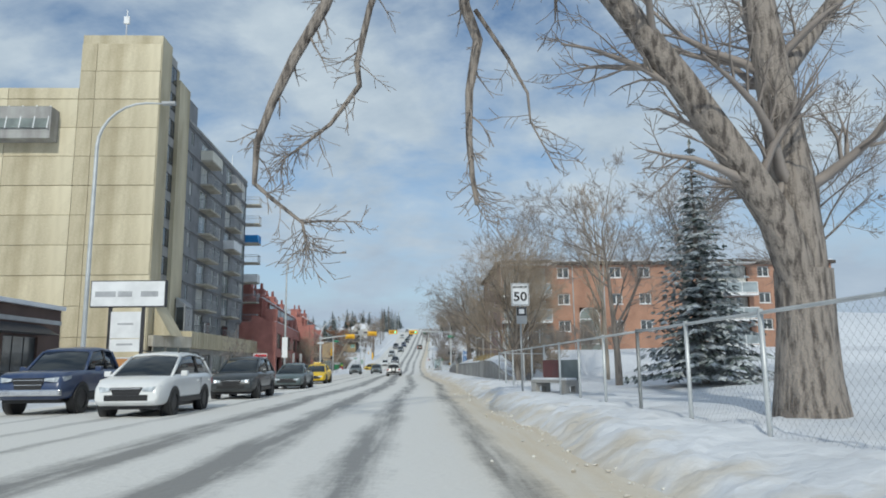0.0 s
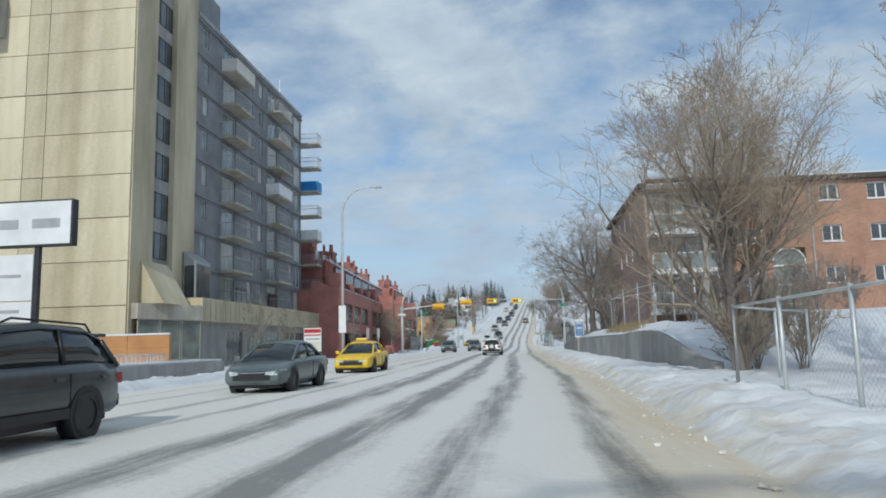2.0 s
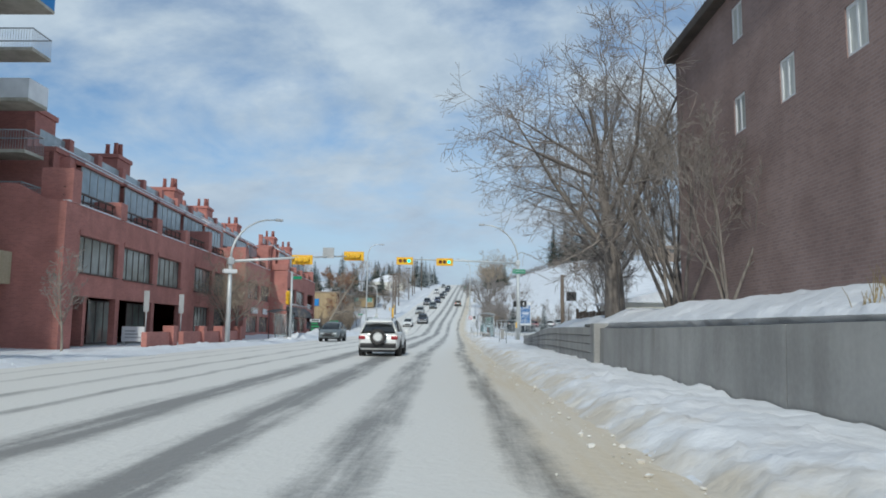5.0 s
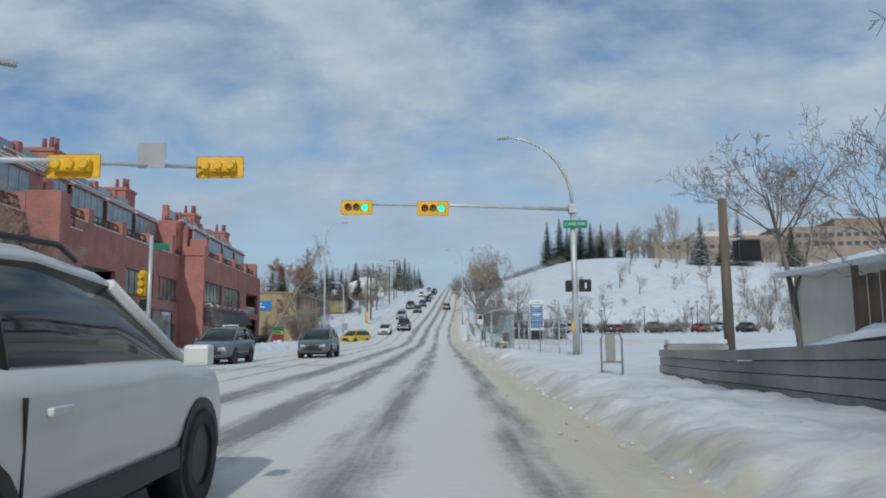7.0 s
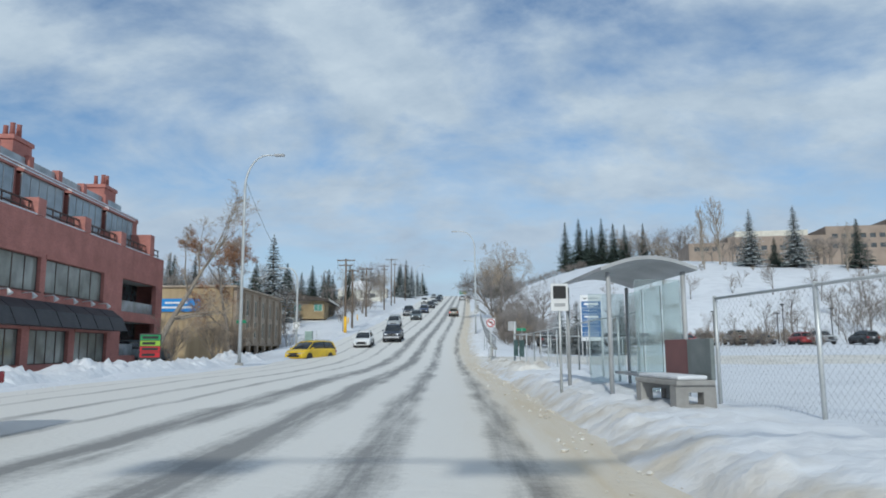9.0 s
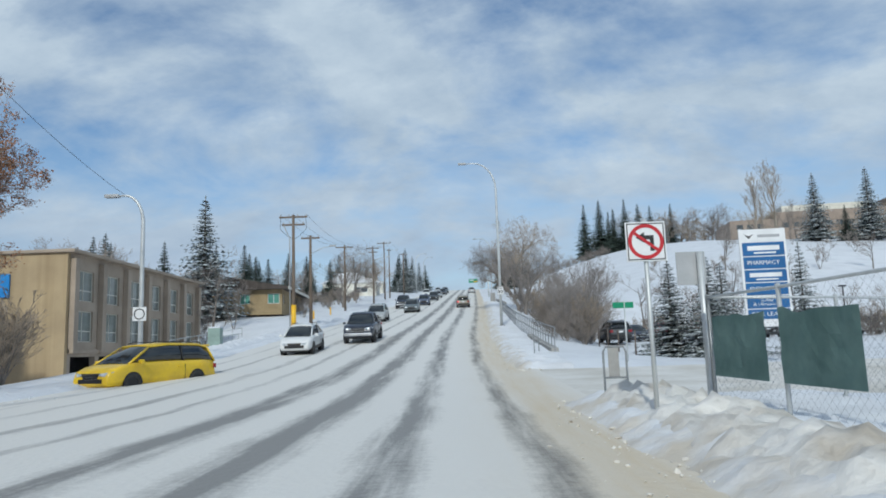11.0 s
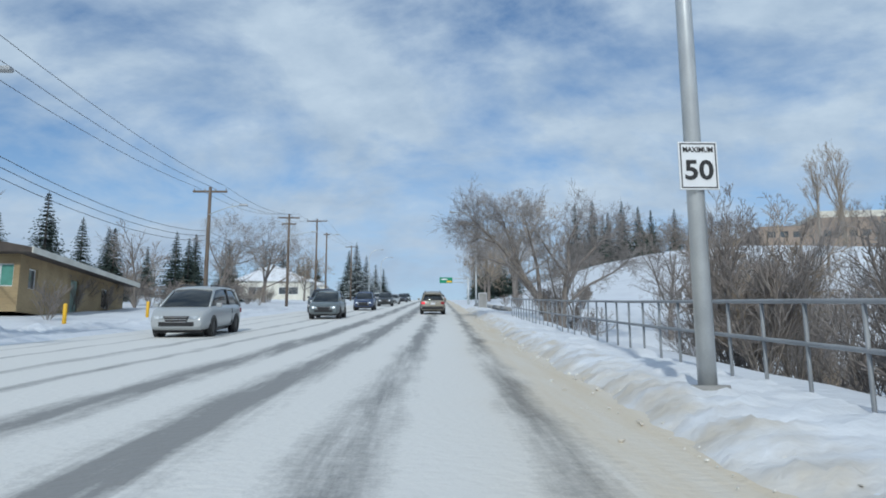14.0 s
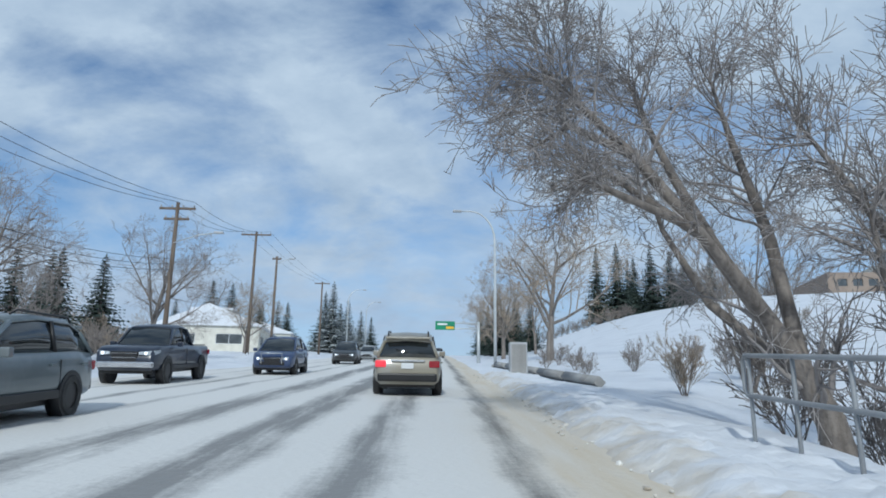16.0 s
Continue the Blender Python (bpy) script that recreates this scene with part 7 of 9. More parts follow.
def grow(rng, wood, twig, p, d, length, r, level, cfg):
    """One branch with its side branches; levels below 2 go into the wood mesh."""
    n = (7, 6, 5, 3, 2)[min(level, 4)] if not cfg.get("far") else (4, 3, 2, 2)[min(level, 3)]
    pts, rad = [p.copy()], [r]
    q = p.copy()
    dd = d.copy()
    for i in range(n):
        dd = (dd + rand_dir(rng) * cfg["wiggle"] * (0.5 + 0.35 * level) + Vector((0, 0, cfg["up"] if level < 3 else cfg["up"] * 0.4)) + cfg["lean"] * 0.08).normalized()
        q = q + dd * (length / n)
        pts.append(q.copy())
        rad.append(max(cfg["thin"], r * (1 - 0.82 * (i + 1) / n)))
    (wood if level < 2 else twig).branch(pts, rad, (8, 6, 4, 3, 3)[min(level, 4)] if not cfg.get("far") else (5, 4, 3, 3)[min(level, 3)])
    if level >= cfg["levels"]:
        return
    kids = cfg["kids"][level]
    for k in range(kids):
        t = rng.uniform(cfg["from"][level], 1.0)
        i = min(n - 1, int(t * n))
        f = t * n - i
        s = pts[i].lerp(pts[i + 1], f)
        axis = (pts[i + 1] - pts[i]).normalized()
        side = axis.cross(rand_dir(rng))
        if side.length < 0.05:
            continue
        side.normalize()
        ang = radians(rng.uniform(*cfg["angle"]))
        nd = (axis * math.cos(ang) + side * math.sin(ang)).normalized()
        grow(rng, wood, twig, s, nd, length * cfg["ratio"][level] * rng.uniform(0.65, 1.15) * (1.15 - 0.45 * t), max(cfg["thin"], rad[i] * 0.5), level + 1, cfg)


def bare_tree(seed, height, radius, kids=(9, 7, 6, 4), levels=4, ratio=(0.62, 0.6, 0.55, 0.5), angle=(25, 60), up=0.05, wiggle=0.16, start=0.25, lean=(0, 0, 0), stems=1, thin=0.008, wood_mat=None, twig_mat=None, trunk_d=(0, 0, 1), far=False):
    rng = random.Random(seed)
    cfg = dict(kids=kids, levels=levels, ratio=ratio, angle=angle, up=up, wiggle=wiggle, lean=Vector(lean), thin=thin, far=far)
    cfg["from"] = (start, 0.2, 0.15, 0.1, 0.1)
    wood, twig = Limbs(), Limbs()
    for s in range(stems):
        d = Vector(trunk_d)
        if stems > 1:
            a = s * math.tau / stems + rng.uniform(-0.4, 0.4)
            d = Vector((0.38 * math.cos(a), 0.38 * math.sin(a), 1))
        grow(rng, wood, twig, Vector((0, 0, -0.3)), d.normalized(), height * (1.0 if stems == 1 else rng.uniform(0.7, 0.95)) * 0.82, radius * (1 if stems == 1 else 0.6), 0, cfg)
    return wood.mesh("trunk", wood_mat or M_BARK), twig.mesh("crown", twig_mat or M_TWIG)


def spruce_mesh(seed, height, width, material):
    rng = random.Random(seed)
    tr = Limbs()
    tr.branch([Vector((0, 0, -0.3)), Vector((0, 0, height * 0.5)), Vector((0, 0, height))], [height * 0.018, height * 0.011, 0.01], 7)
    v, f = [], []

    def needle(p, d, ln, w):
        s = d.cross(Vector((0, 0, 1)))
        if s.length < 0.05:
            s = Vector((1, 0, 0))
        s.normalize()
        s = (s + rand_dir(rng) * 0.5).normalized()
        b = len(v)
        e = p + d * ln
        v.extend([tuple(p - s * w * 0.4), tuple(p.lerp(e, 0.5) - s * w), tuple(e), tuple(p.lerp(e, 0.5) + s * w)])
        f.append((b, b + 1, b + 2, b + 3))

    z = height * 0.08
    while z < height * 0.985:
        fr = 1 - z / height
        rad = width * fr * rng.uniform(0.75, 1.15)
        nb = 7 + int(11 * fr)
        a0 = rng.uniform(0, math.tau)
        for k in range(nb):
            a = a0 + k * math.tau / nb + rng.uniform(-0.25, 0.25)
            ln = rad * rng.uniform(0.72, 1.12)
            droop = -0.30 * fr - 0.02 + rng.uniform(-0.08, 0.08)
            d = Vector((math.cos(a), math.sin(a), droop)).normalized()
            o = Vector((0, 0, z + rng.uniform(-0.1, 0.1)))
            steps = max(3, int(ln / (0.035 * height)))
            for i in range(steps):
                t = (i + 0.6) / steps
                p = o + d * ln * t + Vector((0, 0, 0.10 * ln * t * t))
                sz = (0.055 * height) * (1.1 - 0.5 * t) * (0.35 + 0.75 * fr)
                needle(p, (d + Vector((0, 0, -0.25))).normalized(), sz * 1.0, sz * 0.28)
                for sgn in (-1, 1):
                    sd = d.cross(Vector((0, 0, 1))).normalized() * sgn
                    needle(p, (sd * 0.8 + d * 0.6 + Vector((0, 0, -0.35 + rng.uniform(-0.15, 0.15)))).normalized(), sz * rng.uniform(0.8, 1.35), sz * 0.26)
        z += height * (0.026 + 0.010 * rng.random())
    needle(Vector((0, 0, height * 0.95)), Vector((0, 0, 1)), height * 0.06, height * 0.008)
    me = bpy.data.meshes.new("crown")
    me.from_pydata(v, [], f)
    me.materials.append(material)
    return tr.mesh("trunk", M_BARK), me


def plant(name, x, y, meshes, label, category="tree", group="", scale=1.0, yaw=0.0, z=None, kind="", sz=None):
    wide = 1.15 if name == "spruce" and 205 < y < 430 else 1.0
    ob = new(name)
    ob.matrix_basis = pose(x, y, (gz(x, y) if z is None else z), 0, 0, yaw) @ Matrix.Diagonal((scale * wide, scale * wide, sz or scale, 1))
    ob.empty_display_size = 0.2
    tagged(ob, label, category, group, kind)
    for me in meshes:
        o = new(me.name.split(".")[0], me)
        o.parent = ob
    return ob


# species
T_ELM = [bare_tree(11 + i, 10, 0.20, kids=(10, 8, 6, 5), ratio=(0.6, 0.58, 0.52, 0.5), start=0.22) for i in range(2)]
T_WILLOW = bare_tree(21, 10, 0.26, kids=(26, 13, 9, 5), stems=1, ratio=(0.78, 0.55, 0.5, 0.5), start=0.08, angle=(22, 60), up=0.06, thin=0.005, wood_mat=M_BARK, twig_mat=M_TWIG_TAN)
T_SPREAD = bare_tree(31, 10, 0.30, kids=(9, 9, 7, 5), ratio=(0.85, 0.6, 0.52, 0.5), start=0.2, angle=(35, 72), up=0.045, lean=(-0.6, -0.2, 0))
T_ROUND = bare_tree(41, 8, 0.24, kids=(12, 9, 7, 5), ratio=(0.75, 0.58, 0.5, 0.5), start=0.28, angle=(30, 70), up=0.03, twig_mat=M_TWIG_TAN)
T_MULTI = [bare_tree(51 + i, 7, 0.105, kids=(6, 6, 5, 3), stems=4, thin=0.006, ratio=(0.55, 0.55, 0.5, 0.5), start=0.25, angle=(18, 45), up=0.06) for i in range(2)]
T_SMALL = bare_tree(61, 4.6, 0.06, kids=(9, 6, 4, 3), ratio=(0.5, 0.55, 0.5, 0.5), start=0.3, angle=(25, 50), wood_mat=M_BARK_LT, twig_mat=M_TWIG)
T_BUSH = [bare_tree(71 + i, 2.6, 0.035, kids=(7, 5, 4), levels=3, stems=7, ratio=(0.6, 0.55, 0.5), start=0.1, angle=(15, 45), thin=0.007) for i in range(2)]
T_SHRUB_TAN = bare_tree(81, 3.2, 0.042, kids=(8, 6, 4), levels=3, stems=7, ratio=(0.6, 0.55, 0.5), start=0.15, angle=(15, 45), thin=0.007, twig_mat=M_TWIG_TAN)
T_POPLAR = bare_tree(91, 12, 0.2, kids=(14, 8, 5, 3), ratio=(0.42, 0.5, 0.5, 0.5), start=0.15, angle=(15, 32), up=0.1, wood_mat=M_BARK_LT, twig_mat=M_TWIG_TAN)
T_VASE = [bare_tree(131 + i, 6, 0.06, kids=(8, 7, 5), levels=3, stems=9, ratio=(0.55, 0.55, 0.5), start=0.10, angle=(12, 42), up=0.05, thin=0.006, twig_mat=M_TWIG_DK) for i in range(2)]
T_PALE = bare_tree(14, 10, 0.15, kids=(9, 8, 6, 5), ratio=(0.6, 0.58, 0.52, 0.5), start=0.3, wood_mat=M_BARK_PALE, twig_mat=M_TWIG)
# sparser kinds for the distance
F_ELM = [bare_tree(211 + i, 10, 0.20, kids=(9, 6, 5), levels=3, ratio=(0.6, 0.55, 0.5), start=0.22, thin=0.016, far=True) for i in range(2)]
F_ROUND = bare_tree(241, 8, 0.22, kids=(11, 6, 5), levels=3, ratio=(0.75, 0.55, 0.5), start=0.28, angle=(30, 70), up=0.03, thin=0.016, twig_mat=M_TWIG_TAN, far=True)
F_MULTI = [bare_tree(251 + i, 7, 0.10, kids=(6, 5, 4), levels=3, stems=3, ratio=(0.55, 0.55, 0.5), start=0.25, angle=(18, 45), up=0.06, thin=0.014, far=True) for i in range(2)]
F_BUSH = [bare_tree(271 + i, 2.6, 0.035, kids=(7, 5), levels=2, stems=6, ratio=(0.6, 0.55), start=0.1, angle=(15, 45), thin=0.011, far=True) for i in range(2)]
F_SHRUB_TAN = bare_tree(281, 3.2, 0.04, kids=(8, 5), levels=2, stems=6, ratio=(0.6, 0.55), start=0.15, angle=(15, 45), thin=0.011, twig_mat=M_TWIG_TAN, far=True)
T_SPRUCE = [spruce_mesh(5 + i, 10, 2.7 + 0.3 * i, M_NEEDLE) for i in range(3)]
T_SPRUCE_SN = spruce_mesh(15, 10, 3.0, M_NEEDLE_SN)

# ---- the great old tree at the kerb, with limbs hanging over the road ----
wood, twig = Limbs(), Limbs()
rng = random.Random(3)
cfg = dict(kids=(0, 8, 7, 5), levels=4, ratio=(0.6, 0.55, 0.52, 0.5), angle=(25, 60), up=0.0, wiggle=0.2, lean=Vector((0, 0, 0)), thin=0.008)
cfg["from"] = (0.3, 0.25, 0.15, 0.1, 0.1)
V3 = Vector


def limb(pts, radii, kids, ln, level=2, seg=9):
    pts = [V3(p) for p in pts]
    wood.branch(pts, radii, seg)
    for _ in range(kids):
        i = rng.randrange(len(pts) - 2, len(pts) - 1) if rng.random() < 0.4 else rng.randrange(1, len(pts) - 1)
        s = pts[i].lerp(pts[i + 1], rng.random())
        ax = (pts[i + 1] - pts[i]).normalized()
        sd = ax.cross(rand_dir(rng))
        sd.normalize()
        an = radians(rng.uniform(30, 65))
        grow(rng, wood, twig, s, (ax * math.cos(an) + sd * math.sin(an)).normalized(), ln * rng.uniform(0.5, 1.1), max(0.012, radii[i] * 0.3), level, cfg)


# the tree's own origin is its foot
limb([(0.05, 0, -0.5), (0.06, 0, 0.7), (0.1, -0.02, 1.6), (0.12, -0.04, 2.6)], [0.72, 0.56, 0.5, 0.5], 0, 1)
limb([(0.13, 0, 2.2), (0.14, 0, 3.06), (0.1, 0, 4.35), (-0.05, 0, 6.0), (-0.2, 0.05, 7.8), (-0.26, 0.2, 9.6), (0.1, 0.4, 13)], [0.44, 0.42, 0.38, 0.34, 0.30, 0.22, 0.06], 22, 3.4)
limb([(0.05, -0.1, 2.3), (-0.39, -0.28, 3.48), (-1.07, -0.46, 4.49), (-2.12, -0.64, 5.97), (-3.18, -0.82, 7.3), (-4.0, -0.6, 8.6), (-5.0, 0.2, 10.0)], [0.36, 0.33, 0.30, 0.27, 0.23, 0.18, 0.08], 22, 2.8)
limb([(0.0, 0.05, 6.3), (1.5, 0.6, 8.0), (3.0, 1.0, 9.8), (4.6, 1.4, 11.5)], [0.22, 0.17, 0.12, 0.05], 14, 3.2)
limb([(0.1, 0, 4.6), (0.9, 1.5, 6.6), (1.6, 3.0, 8.6), (2.0, 4.4, 10.4)], [0.2, 0.16, 0.11, 0.05], 14, 3.0)
limb([(-4.0, -0.6, 8.6), (-5.0, 0.6, 9.6), (-5.94, 1.2, 9.3), (-5.87, 1.2, 8.38), (-5.61, 1.2, 7.62), (-5.81, 1.2, 6.5), (-5.83, 1.2, 5.54), (-5.78, 1.2, 4.71), (-5.69, 1.2, 4.12)], [0.17, 0.15, 0.13, 0.12, 0.11, 0.085, 0.07, 0.055, 0.05], 26, 0.9, 3)
limb([(-5.65, 1.2, 8.3), (-4.98, 1.25, 7.25), (-4.59, 1.3, 6.51), (-4.55, 1.3, 5.9), (-4.06, 1.3, 4.9)], [0.05, 0.04, 0.03, 0.022, 0.012], 12, 0.9, 3)
limb([(-5.0, 0.6, 9.6), (-7.2, 1.5, 10.3), (-8.6, 2.0, 9.61), (-8.89, 2.0, 8.8), (-9.53, 2.0, 7.6), (-9.98, 2.0, 6.57), (-10.28, 2.0, 5.68), (-10.31, 2.0, 4.79), (-9.95, 2.0, 4.47), (-9.29, 2.0, 3.94), (-9.16, 2.0, 3.36)], [0.14, 0.13, 0.12, 0.125, 0.115, 0.095, 0.075, 0.055, 0.045, 0.035, 0.018], 40, 1.0, 3)
limb([(-9.29, 2.0, 3.94), (-8.9, 2.02, 3.98), (-8.06, 2.05, 3.96)], [0.03, 0.024, 0.01], 6, 0.5, 3)
limb([(-7.2, 1.5, 10.3), (-7.7, 1.9, 9.3), (-7.9, 2.0, 8.8), (-8.18, 2.0, 7.48), (-8.12, 2.0, 6.96), (-8.73, 2.0, 6.09), (-9.38, 2.0, 5.56), (-9.79, 2.0, 5.25)], [0.09, 0.08, 0.075, 0.07, 0.06, 0.045, 0.03, 0.015], 32, 1.0, 3)
plant("tree", 6.9, 12.6, (wood.mesh("trunk", M_BARK_OLD), twig.mesh("crown", M_TWIG)), "huge old bare tree with deeply furrowed bark overhanging the road", group="bare street trees")

# ---- right side, first stretch ----
plant("spruce", 10.4, 25.7, T_SPRUCE_SN, "snow-dusted spruce behind the wire fence", group="spruces", scale=0.92)
plant("tree", 8.6, 30.5, T_ELM[0], "slim bare tree behind the wire fence", group="bare street trees", scale=0.85, yaw=40)
plant("tree", 12.5, 33, T_ELM[1], "slim bare tree behind the wire fence", group="bare street trees", scale=0.95, yaw=160)
plant("tree", 10.2, 38.5, T_POPLAR, "tall thin bare tree behind the wire fence", group="bare street trees", scale=0.9, yaw=70)
plant("tree", 15.5, 27, T_ELM[0], "bare tree on the snowy lawn", group="bare street trees", scale=1.0, yaw=200)
plant("tree", 16.5, 41, T_ELM[1], "bare tree on the snowy lawn", group="bare street trees", scale=0.9, yaw=20)
plant("tree", 6.1, 43.4, T_WILLOW, "broad many-branched bare tree at the fence corner", group="bare street trees", scale=0.72, yaw=10, sz=0.80)
for x, y, s_, yw in ((6.9, 44.6, 1.0, 120), (7.9, 43.6, 0.9, 200)):
    plant("shrub", x, y, T_SHRUB_TAN, "dense leafless thicket behind the fence corner", "shrub", "leafless shrubs", s_, yw)
plant("shrub", 6.4, 43.9, T_BUSH[1], "leafless shrub round the foot of a tree", "shrub", "leafless shrubs", 0.9, 20)
plant("shrub", 6.3, 43.5, T_SHRUB_TAN, "dense leafless shrub at the end of the retaining wall", "shrub", "leafless shrubs", 0.8)
plant("shrub", 7.6, 47.5, T_BUSH[0], "dense leafless shrub above the retaining wall", "shrub", "leafless shrubs", 0.95, 50)
plant("tree", 7.9, 54.0, T_PALE, "pale-barked bare tree on the snowy bank", group="bare street trees", scale=1.15, yaw=250)
for i, (x, y, s) in enumerate(((9.6, 60.5, 1.2), (12.0, 61.5, 1.0), (14.2, 58.5, 1.2), (8.2, 58.0, 0.9), (11, 56, 0.8))):
    plant("shrub", x, y, T_BUSH[i % 2], "tall leafless shrub before the apartment house", "shrub", "leafless shrubs", s, 70 * i)
for i, (x, y, s, k) in enumerate(((8.3, 87.0, 1.35, 0), (9.3, 88.8, 1.4, 1), (10.2, 92.5, 1.3, 0), (8.9, 99.5, 0.9, 1), (9.6, 104.5, 0.8, 0))):
    plant("tree", x, y, T_MULTI[k], "many-stemmed bare tree in a roadside row", group="bare street trees", scale=s, yaw=60 * i)
for i, (x, y, s) in enumerate(((6.4, 88.6, 1.05), (7.8, 93.5, 0.95), (8.8, 98.5, 0.8))):
    plant("tree", x, y, T_SPREAD, "bare tree leaning out over the pavement", group="bare street trees", scale=s, yaw=(8, -12, 20)[i])
for i, (x, y, sc) in enumerate(((7.9, 82.6, 1.0), (8.0, 79.5, 0.8))):
    plant("tree", x - 0.6, y, T_MULTI[i % 2], "many-stemmed pale bare tree beside the dark brick flank", group="bare street trees", scale=sc, yaw=75 * i)
plant("tree", 10.8, 112.5, T_ELM[1], "bare tree beside the crossing", group="bare street trees", scale=0.7, yaw=30)

# dry grass on the bank
gl = Limbs()
rng = random.Random(8)
for _ in range(900):
    y = rng.uniform(58, 70)
    x = WALL_X(y) + 0.7 + abs(rng.gauss(0, 0.55))
    p = Vector((x, y, gz(x, y)))
    d = (Vector((rng.uniform(-0.5, 0.5), rng.uniform(-0.5, 0.5), 1.2))).normalized()
    h = rng.uniform(0.25, 0.6)
    gl.branch([p, p + d * h * 0.6, p + d * h + Vector((d.x, d.y, -0.2)) * 0.12], [0.008, 0.006, 0.002], 3)
tagged(new("dry_grass", gl.mesh("dry_grass", M_GRASS)), "tufts of dry straw-coloured grass on the bank", "grass", kind="stuff")

# ---- left side ----
plant("tree", -16.2, 90.5, T_SMALL, "small frosted bare tree before the brick terrace", group="young street trees", scale=1.0)
plant("tree", -17.6, 74.5, T_SMALL, "small bare tree before the tower podium", group="young street trees", scale=0.95, yaw=80)
plant("tree", -17.0, 66.5, T_SMALL, "small bare tree before the tower podium", group="young street trees", scale=1.05, yaw=150)
plant("tree", -17.4, 115.5, T_ROUND, "tan-twigged bare tree behind the signal mast", group="young street trees", scale=0.72, yaw=30)
plant("tree", -18.2, 120.5, T_ROUND, "tan-twigged bare tree before the brick terrace", group="young street trees", scale=0.62, yaw=130)
plant("tree", -18.6, 136.5, T_SMALL, "small frosted bare tree in the snow heap", group="young street trees", scale=0.85, yaw=10)
plant("tree", -19.0, 149.0, T_SMALL, "small frosted bare tree by the shopfront", group="young street trees", scale=0.8, yaw=200)
lean_t = bare_tree(101, 13, 0.26, kids=(8, 7, 6, 4), ratio=(0.5, 0.55, 0.5, 0.5), start=0.35, angle=(25, 60), up=0.02, lean=(0.5, 0.1, 0), wood_mat=M_BARK_LT, twig_mat=M_TWIG_TAN, trunk_d=(0.35, 0.1, 1))
plant("tree", -20.6, 172.5, lean_t, "pale leaning bare tree with a bent trunk", group="bare street trees", scale=1.0)
for i, (x, y, s) in enumerate(((-19.5, 183.5, 1.5), (-20.5, 190, 1.6), (-18.6, 187, 1.3), (-21.5, 179, 1.4))):
    plant("shrub", x, y, T_SHRUB_TAN, "tall tan leafless shrub beside the office block", "shrub", "leafless shrubs", s, 55 * i)
# tree that keeps its dry leaves
lw, lt = bare_tree(111, 9, 0.2, kids=(10, 8, 6, 4), ratio=(0.6, 0.55, 0.5, 0.5), start=0.25, angle=(25, 60), up=0.02, wiggle=0.2)
rng = random.Random(4)
vs, fs = [], []
src = [v.co for v in lt.vertices]
for _ in range(15000):
    p = src[rng.randrange(len(src))] + rand_dir(rng) * 0.12
    a, b_ = rand_dir(rng) * rng.uniform(0.04, 0.085), rand_dir(rng) * rng.uniform(0.03, 0.06)
    k = len(vs)
    vs += [tuple(p), tuple(p + a * 0.5 + b_), tuple(p + a), tuple(p + a * 0.5 - b_)]
    fs.append((k, k + 1, k + 2, k + 3))
leaf = bpy.data.meshes.new("leaves")
leaf.from_pydata(vs, [], fs)
leaf.materials.append(M_DRYLEAF)
plant("tree", -19.4, 187.0, (lw, lt, leaf), "tree still holding frosted rust-brown leaves", group="bare street trees", scale=1.18)
plant("spruce", -28.2, 237, T_SPRUCE_SN, "tall snow-dusted spruce behind the office block", group="spruces", scale=1.5, sz=1.42)
for i, (x, y, s) in enumerate(((-39, 252, 1.0), (-44, 246, 1.1), (-33, 268, 1.0), (-58, 270, 1.2), (-36, 281, 0.9), (-70, 262, 1.3), (-47, 296, 1.1), (-64, 288, 1.2))):
    plant("spruce", x, y, T_SPRUCE[i % 3], "dark spruce behind the houses", group="spruces", scale=s, yaw=50 * i)
for i, (x, y, s) in enumerate(((-24.5, 229, 0.8), (-27, 226, 0.9), (-30, 231, 1.0), (-33, 224, 1.0), (-36, 234, 0.9), (-22.5, 262, 0.7), (-25, 268, 0.9), (-29, 259, 0.8), (-34, 257, 0.9), (-40, 240, 1.0), (-46, 236, 1.1), (-54, 244, 1.0), (-62, 252, 1.1))):
    plant("tree", x, y, (F_ELM[0], F_MULTI[0], F_MULTI[1], F_ELM[1], F_ROUND)[i % 5], "bare tree among the houses up the hill", group="bare garden trees", scale=s, yaw=47 * i)
plant("tree", -17.6, 268, T_SPREAD, "crooked bare tree beside the uphill pavement", group="bare garden trees", scale=0.75, yaw=170)
plant("tree", -19.5, 294, T_SPREAD, "crooked bare tree beside the uphill pavement", group="bare garden trees", scale=0.95, yaw=120)
plant("tree", -19.0, 322, T_ROUND, "round bare tree before the white house", group="bare garden trees", scale=0.9)
plant("tree", -20.0, 278, T_MULTI[1], "many-stemmed bare tree by the pavement", group="bare garden trees", scale=0.9, yaw=40)
for i, (x, y, s) in enumerate(((-17.8, 240, 0.9), (-19.0, 263, 1.0), (-18.5, 273, 0.8), (-19.5, 286, 1.1), (-20.0, 300, 1.0), (-26, 300, 1.2))):
    plant("shrub", x, y, F_BUSH[i % 2], "leafless shrub in a snowy front garden", "shrub", "leafless shrubs", s, 61 * i)
for i, (x, y, s) in enumerate(((-15.0, 371, 1.35), (-17.5, 379, 1.2), (-14.0, 389, 1.15), (-16.5, 398, 1.1), (-12.8, 409, 1.05), (-11.2, 422, 1.0), (-20, 405, 1.2), (-26, 385, 1.0), (-30, 395, 1.1))):
    plant("spruce", x, y, T_SPRUCE[i % 3] if i % 2 else T_SPRUCE_SN, "tall dark spruce lining the crest of the street", group="spruces", scale=s, yaw=37 * i)
